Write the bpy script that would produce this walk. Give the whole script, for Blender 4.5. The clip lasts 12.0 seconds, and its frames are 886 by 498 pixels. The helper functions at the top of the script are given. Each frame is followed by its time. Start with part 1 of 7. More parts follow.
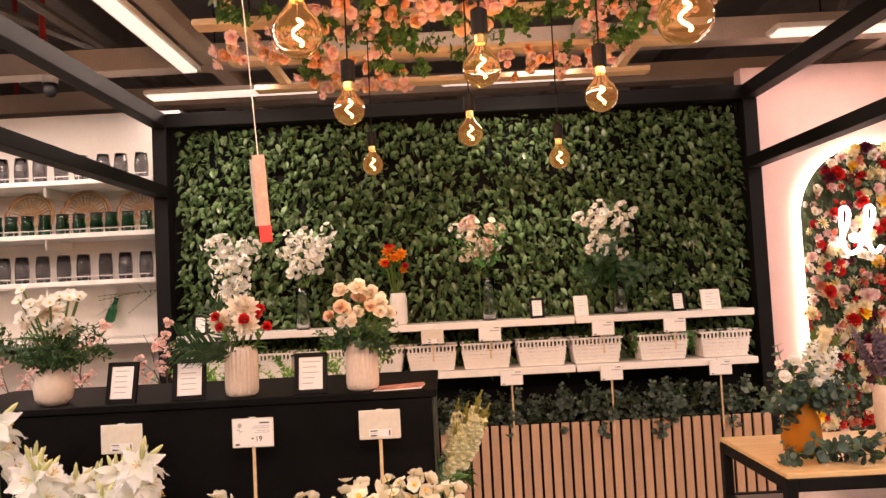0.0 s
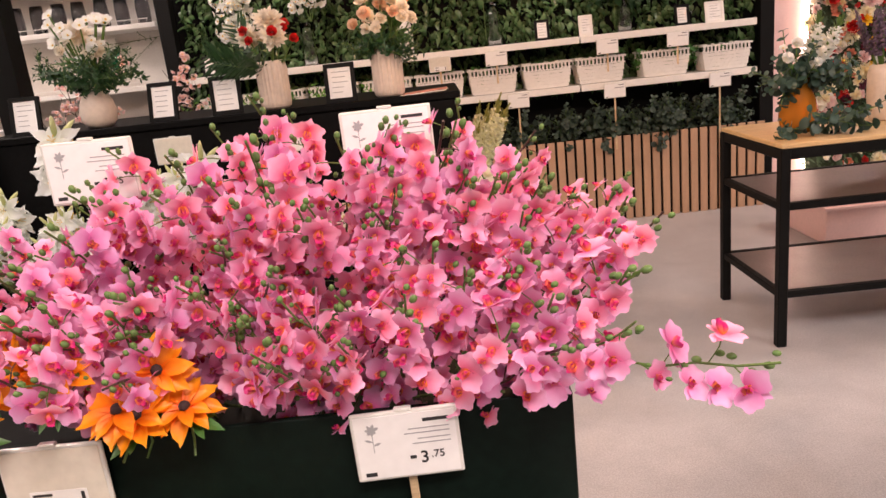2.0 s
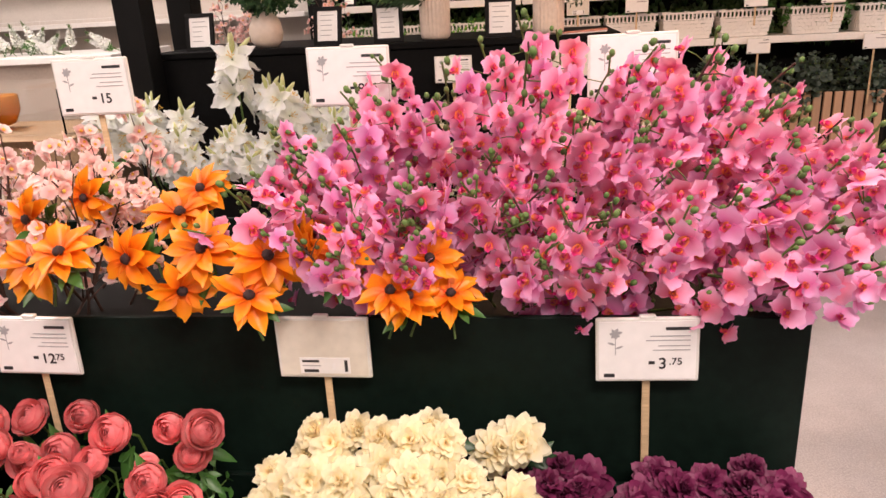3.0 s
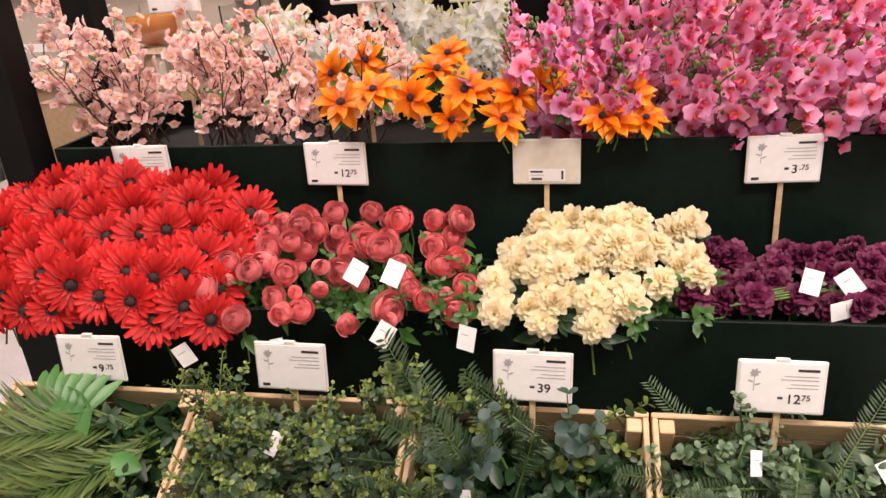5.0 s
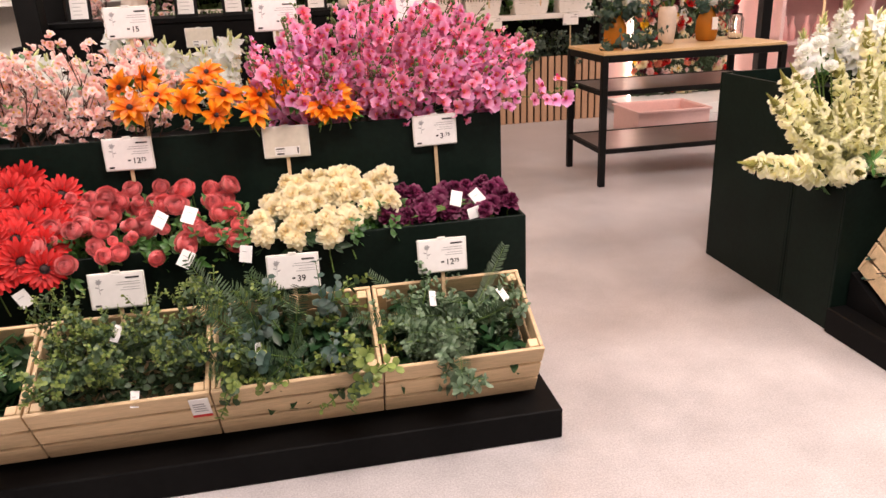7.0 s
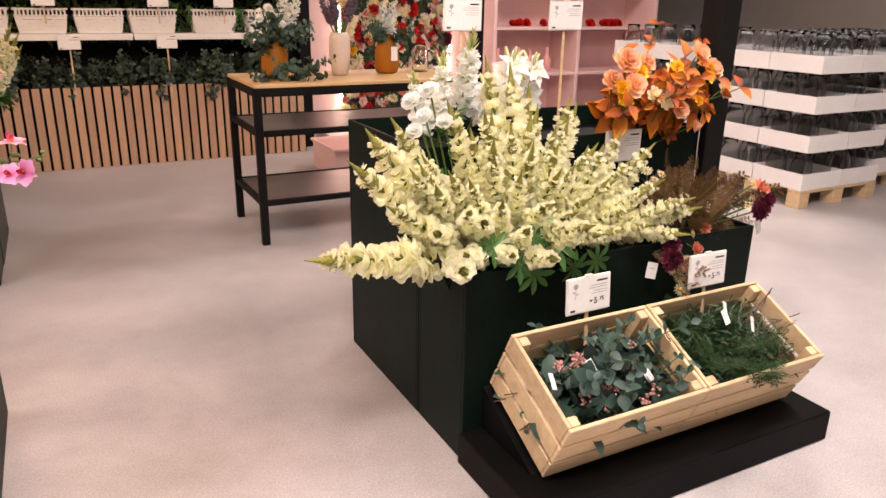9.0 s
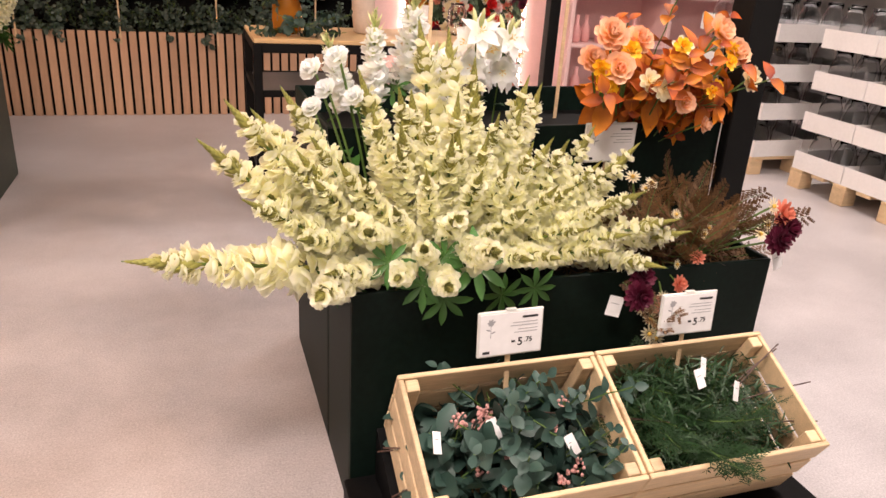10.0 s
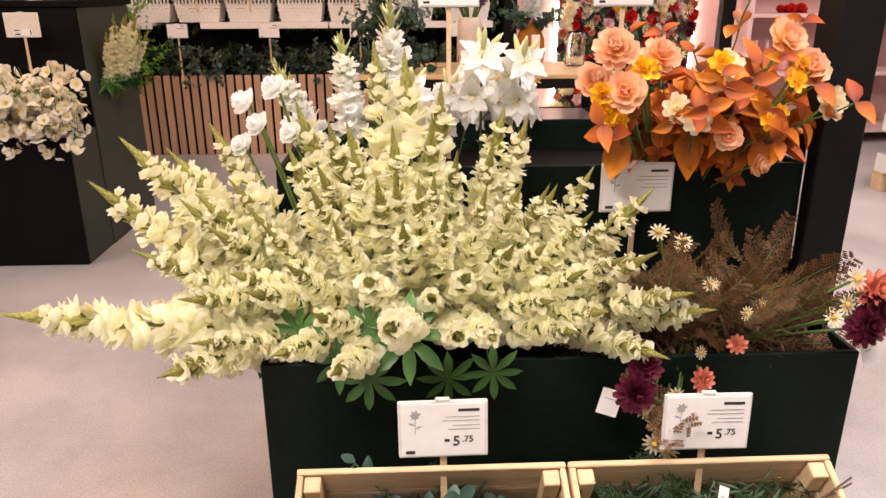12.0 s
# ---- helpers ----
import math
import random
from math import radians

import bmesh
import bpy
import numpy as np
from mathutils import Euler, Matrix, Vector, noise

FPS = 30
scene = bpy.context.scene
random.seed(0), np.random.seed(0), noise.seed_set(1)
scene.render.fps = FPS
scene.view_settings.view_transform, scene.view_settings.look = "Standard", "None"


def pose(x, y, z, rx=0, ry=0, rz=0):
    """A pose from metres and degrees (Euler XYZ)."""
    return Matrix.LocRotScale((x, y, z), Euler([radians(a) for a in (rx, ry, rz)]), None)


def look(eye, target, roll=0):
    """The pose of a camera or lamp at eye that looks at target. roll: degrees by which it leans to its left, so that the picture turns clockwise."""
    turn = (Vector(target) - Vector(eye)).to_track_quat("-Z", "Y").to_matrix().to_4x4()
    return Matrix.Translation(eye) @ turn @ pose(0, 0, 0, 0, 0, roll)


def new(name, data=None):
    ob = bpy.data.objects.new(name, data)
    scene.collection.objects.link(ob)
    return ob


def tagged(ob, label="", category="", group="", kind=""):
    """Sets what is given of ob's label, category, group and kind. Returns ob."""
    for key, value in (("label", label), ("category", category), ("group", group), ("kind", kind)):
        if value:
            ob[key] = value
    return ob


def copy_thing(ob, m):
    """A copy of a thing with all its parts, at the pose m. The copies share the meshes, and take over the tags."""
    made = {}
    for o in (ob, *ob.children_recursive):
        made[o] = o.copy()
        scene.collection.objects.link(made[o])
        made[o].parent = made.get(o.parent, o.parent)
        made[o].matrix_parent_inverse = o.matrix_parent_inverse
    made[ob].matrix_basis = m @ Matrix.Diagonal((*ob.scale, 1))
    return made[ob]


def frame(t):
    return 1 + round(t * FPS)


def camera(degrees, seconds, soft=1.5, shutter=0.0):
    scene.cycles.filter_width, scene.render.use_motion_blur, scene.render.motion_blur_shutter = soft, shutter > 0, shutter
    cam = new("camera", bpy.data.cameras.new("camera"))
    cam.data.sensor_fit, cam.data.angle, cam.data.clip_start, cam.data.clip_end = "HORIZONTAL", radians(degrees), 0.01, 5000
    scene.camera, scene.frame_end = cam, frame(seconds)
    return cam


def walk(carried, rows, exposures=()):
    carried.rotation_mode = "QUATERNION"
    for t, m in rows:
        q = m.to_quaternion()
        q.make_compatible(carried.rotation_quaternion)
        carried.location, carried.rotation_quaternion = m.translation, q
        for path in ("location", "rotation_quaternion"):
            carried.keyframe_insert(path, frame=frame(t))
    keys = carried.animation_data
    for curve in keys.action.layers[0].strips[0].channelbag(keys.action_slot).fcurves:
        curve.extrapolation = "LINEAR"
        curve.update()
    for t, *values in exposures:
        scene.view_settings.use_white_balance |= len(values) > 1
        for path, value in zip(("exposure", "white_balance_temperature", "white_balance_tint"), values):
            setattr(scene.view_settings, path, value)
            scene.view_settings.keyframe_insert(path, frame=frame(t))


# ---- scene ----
cam = camera(62.5, 12.0)
PATH = [
    (0, (0.649, 0.34, 1.568), (0.645, 2.337, 1.67), -2.9),
    (0.5, (0.636, 0.311, 1.521), (0.621, 2.309, 1.432), -3.5),
    (1, (0.603, 0.273, 1.452), (0.596, 2.255, 1.188), -4.6),
    (1.5, (0.56, 0.202, 1.387), (0.56, 2.154, 0.955), -6.0),
    (2, (0.492, 0.121, 1.359), (0.466, 2.048, 0.824), -6.2),
    (2.5, (0.347, 0.056, 1.344), (0.215, 1.958, 0.74), -4.7),
    (3, (0.235, 0.024, 1.342), (-0.016, 1.899, 0.693), -3.1),
    (3.5, (0.147, -0.015, 1.345), (-0.252, 1.805, 0.619), -3.8),
    (3.7, (0.125, -0.05, 1.344), (-0.31, 1.753, 0.596), -4.3),
    (5.3, (-0.055, -0.721, 1.292), (-0.384, 1.087, 0.503), -3.6),
    (5.5, (-0.065, -0.829, 1.282), (-0.366, 0.985, 0.495), -3.3),
    (6, (-0.063, -1.112, 1.279), (-0.283, 0.715, 0.494), -2.7),
    (6.5, (-0.058, -1.33, 1.287), (-0.08, 0.524, 0.537), -2.4),
    (7, (-0.028, -1.417, 1.3), (0.302, 0.433, 0.615), -2.6),
    (7.5, (0.115, -1.312, 1.308), (0.773, 0.471, 0.685), -3.7),
    (7.7, (0.192, -1.246, 1.296), (0.95, 0.506, 0.698), -4.4),
    (9.3, (1.094, -0.743, 1.271), (1.973, 0.922, 0.595), 1.7),
    (9.5, (1.214, -0.702, 1.263), (2.033, 0.985, 0.568), 2.3),
    (10, (1.532, -0.619, 1.263), (2.15, 1.13, 0.515), 3.6),
    (10.5, (1.816, -0.607, 1.263), (2.164, 1.186, 0.447), 3.2),
    (11, (2.031, -0.623, 1.231), (2.244, 1.192, 0.418), 2.7),
    (11.5, (2.092, -0.602, 1.199), (2.238, 1.255, 0.47), 1.4),
    (12, (2.103, -0.414, 1.215), (2.181, 1.469, 0.546), -0.2),
]
EXPOSURES = [(0.0, -0.04, 7250, 20), (1.0, -0.08, 6850, 16), (2.0, -0.24, 6380, 13), (12.0, -0.24, 6380, 12)]
walk(cam, [(t, look(eye, target, roll)) for t, eye, target, roll in PATH], EXPOSURES)

# ---- light ----
WARM = (1.0, 0.83, 0.74)
PINK = (1.0, 0.62, 0.55)
world = bpy.data.worlds.new("shop_air")
scene.world = world
world.use_nodes = True
world.node_tree.nodes["Background"].inputs[0].default_value = (1.0, 0.83, 0.76, 1)
world.node_tree.nodes["Background"].inputs[1].default_value = 0.14


def area(name, x, y, z, sx, sy, watts, colour, rx=0, ry=0, rz=0):
    data = bpy.data.lights.new(name, "AREA")
    data.shape, data.size, data.size_y, data.energy, data.color = "RECTANGLE", sx, sy, watts, colour
    ob = new(name, data)
    ob.matrix_world = pose(x, y, z, rx, ry, rz)
    return ob


# ceiling strips, wall spots, and added lamps without a visible fixture
area("strip_light_left", -1.05, 4.3, 3.14, 0.12, 2.4, 22, WARM)
area("strip_light_back", -0.95, 6.0, 3.14, 1.3, 0.12, 14, WARM)
# added fill that brightens the shelf wall; no fixture belongs to it
area("shelf_wash", -2.6, 5.3, 3.14, 1.6, 0.15, 24, WARM)
area("strip_light_back", 1.35, 6.0, 3.14, 1.3, 0.12, 12, WARM)
# dim added fill over the leaves, beside the two wall spots below
area("wall_spot_row", 1.0, 4.75, 3.17, 2.6, 0.10, 14, WARM, 42)
for sx, sw in ((-0.62, 115), (1.22, 115)):
    spot = bpy.data.lights.new("wall_spot", "SPOT")
    spot.energy, spot.color, spot.spot_size, spot.spot_blend, spot.shadow_soft_size = sw, WARM, radians(58), 1.0, 0.04
    new("wall_spot", spot).matrix_world = look((sx + 0.1, 4.3, 3.12), (sx, 5.6, 2.15))
area("strip_light_right", 3.5, 5.2, 3.14, 1.1, 0.12, 12, WARM)
# Assumed ceiling lights out of view; the one at (-1.9, 2.1) is added for the lilies.
for lx, ly, lw in ((-2.2, 0.2, 145), (-1.9, 2.1, 75), (1.0, -0.6, 185), (3.6, 0.2, 165), (-3.4, 3.4, 140), (4.8, 3.4, 140), (0.9, -4.0, 120)):
    area("spot_row", lx, ly, 3.14, 1.6, 0.7, lw * 0.86, WARM)

# ---- helpers of the build ----


def rgb(c):
    return (c[0], c[1], c[2], 1.0)


def mat(name, base, rough=0.5, metal=0.0, var=0.18, scale=6.0, fine=60.0, bump=0.15, coat=0.0, rand=0.0, trans=0.0, stretch=None, spec=0.5):
    m = bpy.data.materials.new(name)
    m.use_nodes = True
    nt = m.node_tree
    p = nt.nodes["Principled BSDF"]
    tc = nt.nodes.new("ShaderNodeTexCoord")
    src = tc.outputs["Object"]
    if stretch:
        mp = nt.nodes.new("ShaderNodeMapping")
        mp.inputs["Scale"].default_value = stretch
        nt.links.new(src, mp.inputs["Vector"])
        src = mp.outputs["Vector"]
    big = nt.nodes.new("ShaderNodeTexNoise")
    big.inputs["Scale"].default_value, big.inputs["Detail"].default_value = scale, 4
    small = nt.nodes.new("ShaderNodeTexNoise")
    small.inputs["Scale"].default_value, small.inputs["Detail"].default_value = fine, 3
    nt.links.new(src, big.inputs["Vector"])
    nt.links.new(src, small.inputs["Vector"])
    add = nt.nodes.new("ShaderNodeMath")
    add.operation = "ADD"
    nt.links.new(big.outputs["Fac"], add.inputs[0])
    nt.links.new(small.outputs["Fac"], add.inputs[1])
    last = add.outputs[0]
    if rand:
        info = nt.nodes.new("ShaderNodeObjectInfo")
        mr = nt.nodes.new("ShaderNodeMath")
        mr.operation = "MULTIPLY_ADD"
        nt.links.new(info.outputs["Random"], mr.inputs[0])
        mr.inputs[1].default_value = rand
        nt.links.new(last, mr.inputs[2])
        last = mr.outputs[0]
    ramp = nt.nodes.new("ShaderNodeMapRange")
    ramp.inputs["From Min"].default_value, ramp.inputs["From Max"].default_value = 0.7, 1.3 + rand
    nt.links.new(last, ramp.inputs["Value"])
    mix = nt.nodes.new("ShaderNodeMix")
    mix.data_type = "RGBA"
    mix.inputs["A"].default_value = rgb([v * (1 - var) for v in base])
    mix.inputs["B"].default_value = rgb([min(1, v * (1 + var)) for v in base])
    nt.links.new(ramp.outputs["Result"], mix.inputs["Factor"])
    nt.links.new(mix.outputs["Result"], p.inputs["Base Color"])
    p.inputs["Roughness"].default_value = rough
    p.inputs["Metallic"].default_value = metal
    p.inputs["Coat Weight"].default_value = coat
    p.inputs["Specular IOR Level"].default_value = spec
    p.inputs["Transmission Weight"].default_value = trans
    if bump:
        b = nt.nodes.new("ShaderNodeBump")
        b.inputs["Strength"].default_value, b.inputs["Distance"].default_value = bump, 0.004
        nt.links.new(small.outputs["Fac"], b.inputs["Height"])
        nt.links.new(b.outputs["Normal"], p.inputs["Normal"])
    return m


def leafy(name, inner, outer, rough=0.5, thin=0.25, rand=0.25, hue=0.0):
    """Petal or leaf: colour runs along u from the base to the edge, each object a little apart, with some light passing through."""
    m = bpy.data.materials.new(name)
    m.use_nodes = True
    nt = m.node_tree
    p = nt.nodes["Principled BSDF"]
    uv = nt.nodes.new("ShaderNodeUVMap")
    uv.uv_map = "uv"
    sep = nt.nodes.new("ShaderNodeSeparateXYZ")
    nt.links.new(uv.outputs["UV"], sep.inputs[0])
    tc = nt.nodes.new("ShaderNodeTexCoord")
    nz = nt.nodes.new("ShaderNodeTexNoise")
    nz.inputs["Scale"].default_value, nz.inputs["Detail"].default_value = 70, 3
    nt.links.new(tc.outputs["Object"], nz.inputs["Vector"])
    wob = nt.nodes.new("ShaderNodeMath")
    wob.operation = "MULTIPLY_ADD"
    nt.links.new(nz.outputs["Fac"], wob.inputs[0])
    wob.inputs[1].default_value = 0.35
    nt.links.new(sep.outputs["X"], wob.inputs[2])
    mr = nt.nodes.new("ShaderNodeMapRange")
    mr.inputs["From Min"].default_value, mr.inputs["From Max"].default_value = 0.2, 1.0
    nt.links.new(wob.outputs[0], mr.inputs["Value"])
    mix = nt.nodes.new("ShaderNodeMix")
    mix.data_type = "RGBA"
    mix.inputs["A"].default_value, mix.inputs["B"].default_value = rgb(inner), rgb(outer)
    nt.links.new(mr.outputs["Result"], mix.inputs["Factor"])
    info = nt.nodes.new("ShaderNodeObjectInfo")
    geo = nt.nodes.new("ShaderNodeNewGeometry")
    both = nt.nodes.new("ShaderNodeMath")
    both.operation = "ADD"
    nt.links.new(info.outputs["Random"], both.inputs[0])
    nt.links.new(geo.outputs["Random Per Island"], both.inputs[1])
    val = nt.nodes.new("ShaderNodeMapRange")
    val.inputs["From Max"].default_value = 2.0
    val.inputs["To Min"].default_value, val.inputs["To Max"].default_value = 1 - rand, 1 + rand
    nt.links.new(both.outputs[0], val.inputs["Value"])
    hsv = nt.nodes.new("ShaderNodeHueSaturation")
    nt.links.new(val.outputs["Result"], hsv.inputs["Value"])
    if hue:
        hm = nt.nodes.new("ShaderNodeMapRange")
        hm.inputs["To Min"].default_value, hm.inputs["To Max"].default_value = 0.5 - hue, 0.5 + hue
        nt.links.new(info.outputs["Random"], hm.inputs["Value"])
        nt.links.new(hm.outputs["Result"], hsv.inputs["Hue"])
    nt.links.new(mix.outputs["Result"], hsv.inputs["Color"])
    nt.links.new(hsv.outputs["Color"], p.inputs["Base Color"])
    p.inputs["Roughness"].default_value = rough
    bump = nt.nodes.new("ShaderNodeBump")
    bump.inputs["Strength"].default_value, bump.inputs["Distance"].default_value = 0.25, 0.002
    nt.links.new(nz.outputs["Fac"], bump.inputs["Height"])
    nt.links.new(bump.outputs["Normal"], p.inputs["Normal"])
    tr = nt.nodes.new("ShaderNodeBsdfTranslucent")
    nt.links.new(hsv.outputs["Color"], tr.inputs["Color"])
    sh = nt.nodes.new("ShaderNodeMixShader")
    sh.inputs[0].default_value = thin
    nt.links.new(p.outputs[0], sh.inputs[1])
    nt.links.new(tr.outputs[0], sh.inputs[2])
    nt.links.new(sh.outputs[0], nt.nodes["Material Output"].inputs["Surface"])
    return m


def glow(name, colour, strength):
    m = bpy.data.materials.new(name)
    m.use_nodes = True
    p = m.node_tree.nodes["Principled BSDF"]
    p.inputs["Base Color"].default_value = rgb(colour)
    p.inputs["Emission Color"].default_value = rgb(colour)
    p.inputs["Emission Strength"].default_value = strength
    return m


def glass(name, colour, rough=0.02):
    m = bpy.data.materials.new(name)
    m.use_nodes = True
    p = m.node_tree.nodes["Principled BSDF"]
    p.inputs["Base Color"].default_value = rgb(colour)
    p.inputs["Roughness"].default_value, p.inputs["IOR"].default_value = rough, 1.45
    p.inputs["Transmission Weight"].default_value = 1.0
    return m


rnd = random.Random(7)


class Shape:
    """Vertices with a uv each, faces with a material index; becomes one mesh."""

    def __init__(self):
        self.v, self.f, self.uv, self.mi = [], [], [], []
        self.soft, self.cols, self.ruffle = False, 2, 0.0

    def face(self, ids, mi=0):
        self.f.append(ids)
        self.mi.append(mi)

    def vert(self, co, uv=(0.5, 0.5)):
        self.v.append(tuple(co))
        self.uv.append(uv)
        return len(self.v) - 1

    def box(self, x0, x1, y0, y1, z0, z1, m=None, mi=0, bevel=0.0):
        b = min(bevel, (x1 - x0) / 3, (y1 - y0) / 3, (z1 - z0) / 3)
        m = m or Matrix()
        if b <= 0:
            n = [self.vert(m @ Vector(c)) for c in ((x0, y0, z0), (x1, y0, z0), (x1, y1, z0), (x0, y1, z0), (x0, y0, z1), (x1, y0, z1), (x1, y1, z1), (x0, y1, z1))]
            for q in ((0, 3, 2, 1), (4, 5, 6, 7), (0, 1, 5, 4), (1, 2, 6, 5), (2, 3, 7, 6), (3, 0, 4, 7)):
                self.face([n[i] for i in q], mi)
            return self
        ring = []
        for z, i in ((z0, b), (z0 + b, 0), (z1 - b, 0), (z1, b)):
            loop = []
            for cx, cy, sx, sy in ((x0, y0, 1, 1), (x1, y0, -1, 1), (x1, y1, -1, -1), (x0, y1, 1, -1)):
                pts = [(cx + sx * i, cy + sy * (i + b)), (cx + sx * (i + b), cy + sy * i)]
                if (sx, sy) in ((-1, 1), (1, -1)):
                    pts.reverse()
                loop += [self.vert(m @ Vector((px, py, z))) for px, py in pts]
            ring.append(loop)
        self.face(ring[0][::-1], mi)
        self.face(ring[-1], mi)
        for a, c in zip(ring, ring[1:]):
            for i in range(8):
                j = (i + 1) % 8
                self.face([a[i], a[j], c[j], c[i]], mi)
        return self

    def lathe(self, prof, n=16, m=None, mi=0, cap=True):
        m = m or Matrix()
        rings = []
        for k, (r, z) in enumerate(prof):
            rings.append([self.vert(m @ Vector((r * math.cos(2 * math.pi * i / n), r * math.sin(2 * math.pi * i / n), z)), (k / max(1, len(prof) - 1), i / n)) for i in range(n)])
        for a, c in zip(rings, rings[1:]):
            for i in range(n):
                j = (i + 1) % n
                self.face([a[i], a[j], c[j], c[i]], mi)
        if cap:
            self.face(rings[0][::-1], mi)
            self.face(rings[-1], mi)
        return self

    def tube(self, pts, radii, n=5, mi=0):
        pts = [Vector(p) for p in pts]
        if not isinstance(radii, (list, tuple)):
            radii = [radii] * len(pts)
        rings = []
        for k, p in enumerate(pts):
            d = (pts[min(k + 1, len(pts) - 1)] - pts[max(k - 1, 0)]).normalized()
            a = d.cross(Vector((0.31, 0.95, 0.05))).normalized()
            b = d.cross(a)
            rings.append([self.vert(p + (a * math.cos(6.2832 * i / n) + b * math.sin(6.2832 * i / n)) * radii[k], (0.2, 0.5)) for i in range(n)])
        for a, c in zip(rings, rings[1:]):
            for i in range(n):
                j = (i + 1) % n
                self.face([a[i], a[j], c[j], c[i]], mi)
        self.face(rings[0][::-1], mi)
        self.face(rings[-1], mi)
        return self

    def petal(self, m, length, width, bend=0.3, cup=0.15, rows=4, wide=0.6, mi=0, tip=0.15, stalk=0.15, u0=0.0):
        """A petal or leaf along +x of m, its face to +z; bend lifts (or drops) the end, cup folds the sides."""
        grid = []
        for k in range(rows + 1):
            t = k / rows
            if t < wide:
                w = stalk + (1 - stalk) * math.sin(0.5 * math.pi * t / wide)
            else:
                w = tip + (1 - tip) * math.cos(0.5 * math.pi * (t - wide) / (1 - wide))
            if self.cols > 2:
                w = w ** 0.6
            x = length * t
            z = bend * length * t * t
            row = []
            for j in range(self.cols + 1):
                s = 2.0 * j / self.cols - 1.0
                side = abs(s) if self.cols == 2 else s * s
                wave = self.ruffle * width * t * t * rnd.uniform(-1, 1) if self.ruffle else 0.0
                back = (1 - (0.10 + 0.40 * tip) * s * s * t ** 3) if self.cols > 2 else 1.0
                row.append(self.vert(m @ Vector((x * back, s * w * width / 2, z + wave + cup * width * w * (side - 0.35))), (u0 + (1 - u0) * t, 0.5 + s / 2)))
            grid.append(row)
        for a, c in zip(grid, grid[1:]):
            for i in range(self.cols):
                self.face([a[i], c[i], c[i + 1], a[i + 1]], mi)
        self.soft = True
        return self

    def blob(self, c, r, n=6, k=4, sz=1.0, mi=0):
        prof = [(max(0.08, math.sin(math.pi * i / k)) * r, -math.cos(math.pi * i / k) * r * sz) for i in range(k + 1)]
        return self.lathe(prof, n, Matrix.Translation(c), mi)

    def mesh(self, name, mats, smooth=False):
        me = bpy.data.meshes.new(name)
        me.from_pydata(self.v, [], self.f)
        lay = me.uv_layers.new(name="uv")
        idx = np.empty(len(me.loops), dtype=np.int32)
        me.loops.foreach_get("vertex_index", idx)
        lay.data.foreach_set("uv", np.array(self.uv, dtype=np.float32)[idx].ravel())
        for one in (mats if isinstance(mats, (list, tuple)) else [mats]):
            me.materials.append(one)
        me.polygons.foreach_set("material_index", self.mi)
        if smooth or self.soft:
            me.polygons.foreach_set("use_smooth", [True] * len(me.polygons))
        me.update()
        return me


def part(name, shape, material, parent=None, label="", m=None, smooth=False):
    data = shape.mesh(name, material, smooth) if isinstance(shape, Shape) else shape
    ob = new(name, data)
    if parent is not None:
        ob.parent = parent
    if m is not None:
        ob.matrix_basis = m
    return tagged(ob, label)


def thing(name, label, category, group="", kind="", m=None):
    ob = new(name)
    ob.empty_display_size = 0.05
    if m is not None:
        ob.matrix_basis = m
    return tagged(ob, label, category, group, kind)


def boxpart(name, b, material, parent, label="", bevel=0.003, m=None):
    return part(name, Shape().box(*b, bevel=bevel), material, parent, label, m)


def aim(base, tip, face=(0, -1, 0.6), size=1.0):
    """The pose of a stem that stands at base, runs to tip, with its showy side (+x) towards face."""
    base, tip = Vector(base), Vector(tip)
    z = (tip - base).normalized()
    x = Vector(face)
    x = x - z * x.dot(z)
    x = x.normalized() if x.length > 1e-3 else z.orthogonal().normalized()
    r = Matrix((x, z.cross(x), z)).transposed().to_4x4()
    return Matrix.Translation(base) @ r @ Matrix.Scale(size, 4)


def turn(rx=0, ry=0, rz=0, at=(0, 0, 0)):
    return pose(at[0], at[1], at[2], rx, ry, rz)


def scatter(protos, poses):
    """Stands the first built plants at the first poses and copies of them at the others."""
    for i in range(len(poses) - 1, -1, -1):
        p = protos[i % len(protos)]
        if i < len(protos):
            p.matrix_basis = poses[i]
        else:
            copy_thing(p, poses[i])


TEXTS = {}


def lettering(body, size):
    if (body, size) not in TEXTS:
        cu = bpy.data.curves.new("lettering", "FONT")
        cu.body, cu.size, cu.extrude, cu.offset = body, size, 0.0002, size * 0.012
        ob = bpy.data.objects.new("lettering", cu)
        scene.collection.objects.link(ob)
        bpy.context.view_layer.update()
        TEXTS[body, size] = bpy.data.meshes.new_from_object(ob.evaluated_get(bpy.context.evaluated_depsgraph_get()))
        bpy.data.objects.remove(ob)
    return TEXTS[body, size].copy()


def U(a, b):
    return rnd.uniform(a, b)


# ---- materials ----


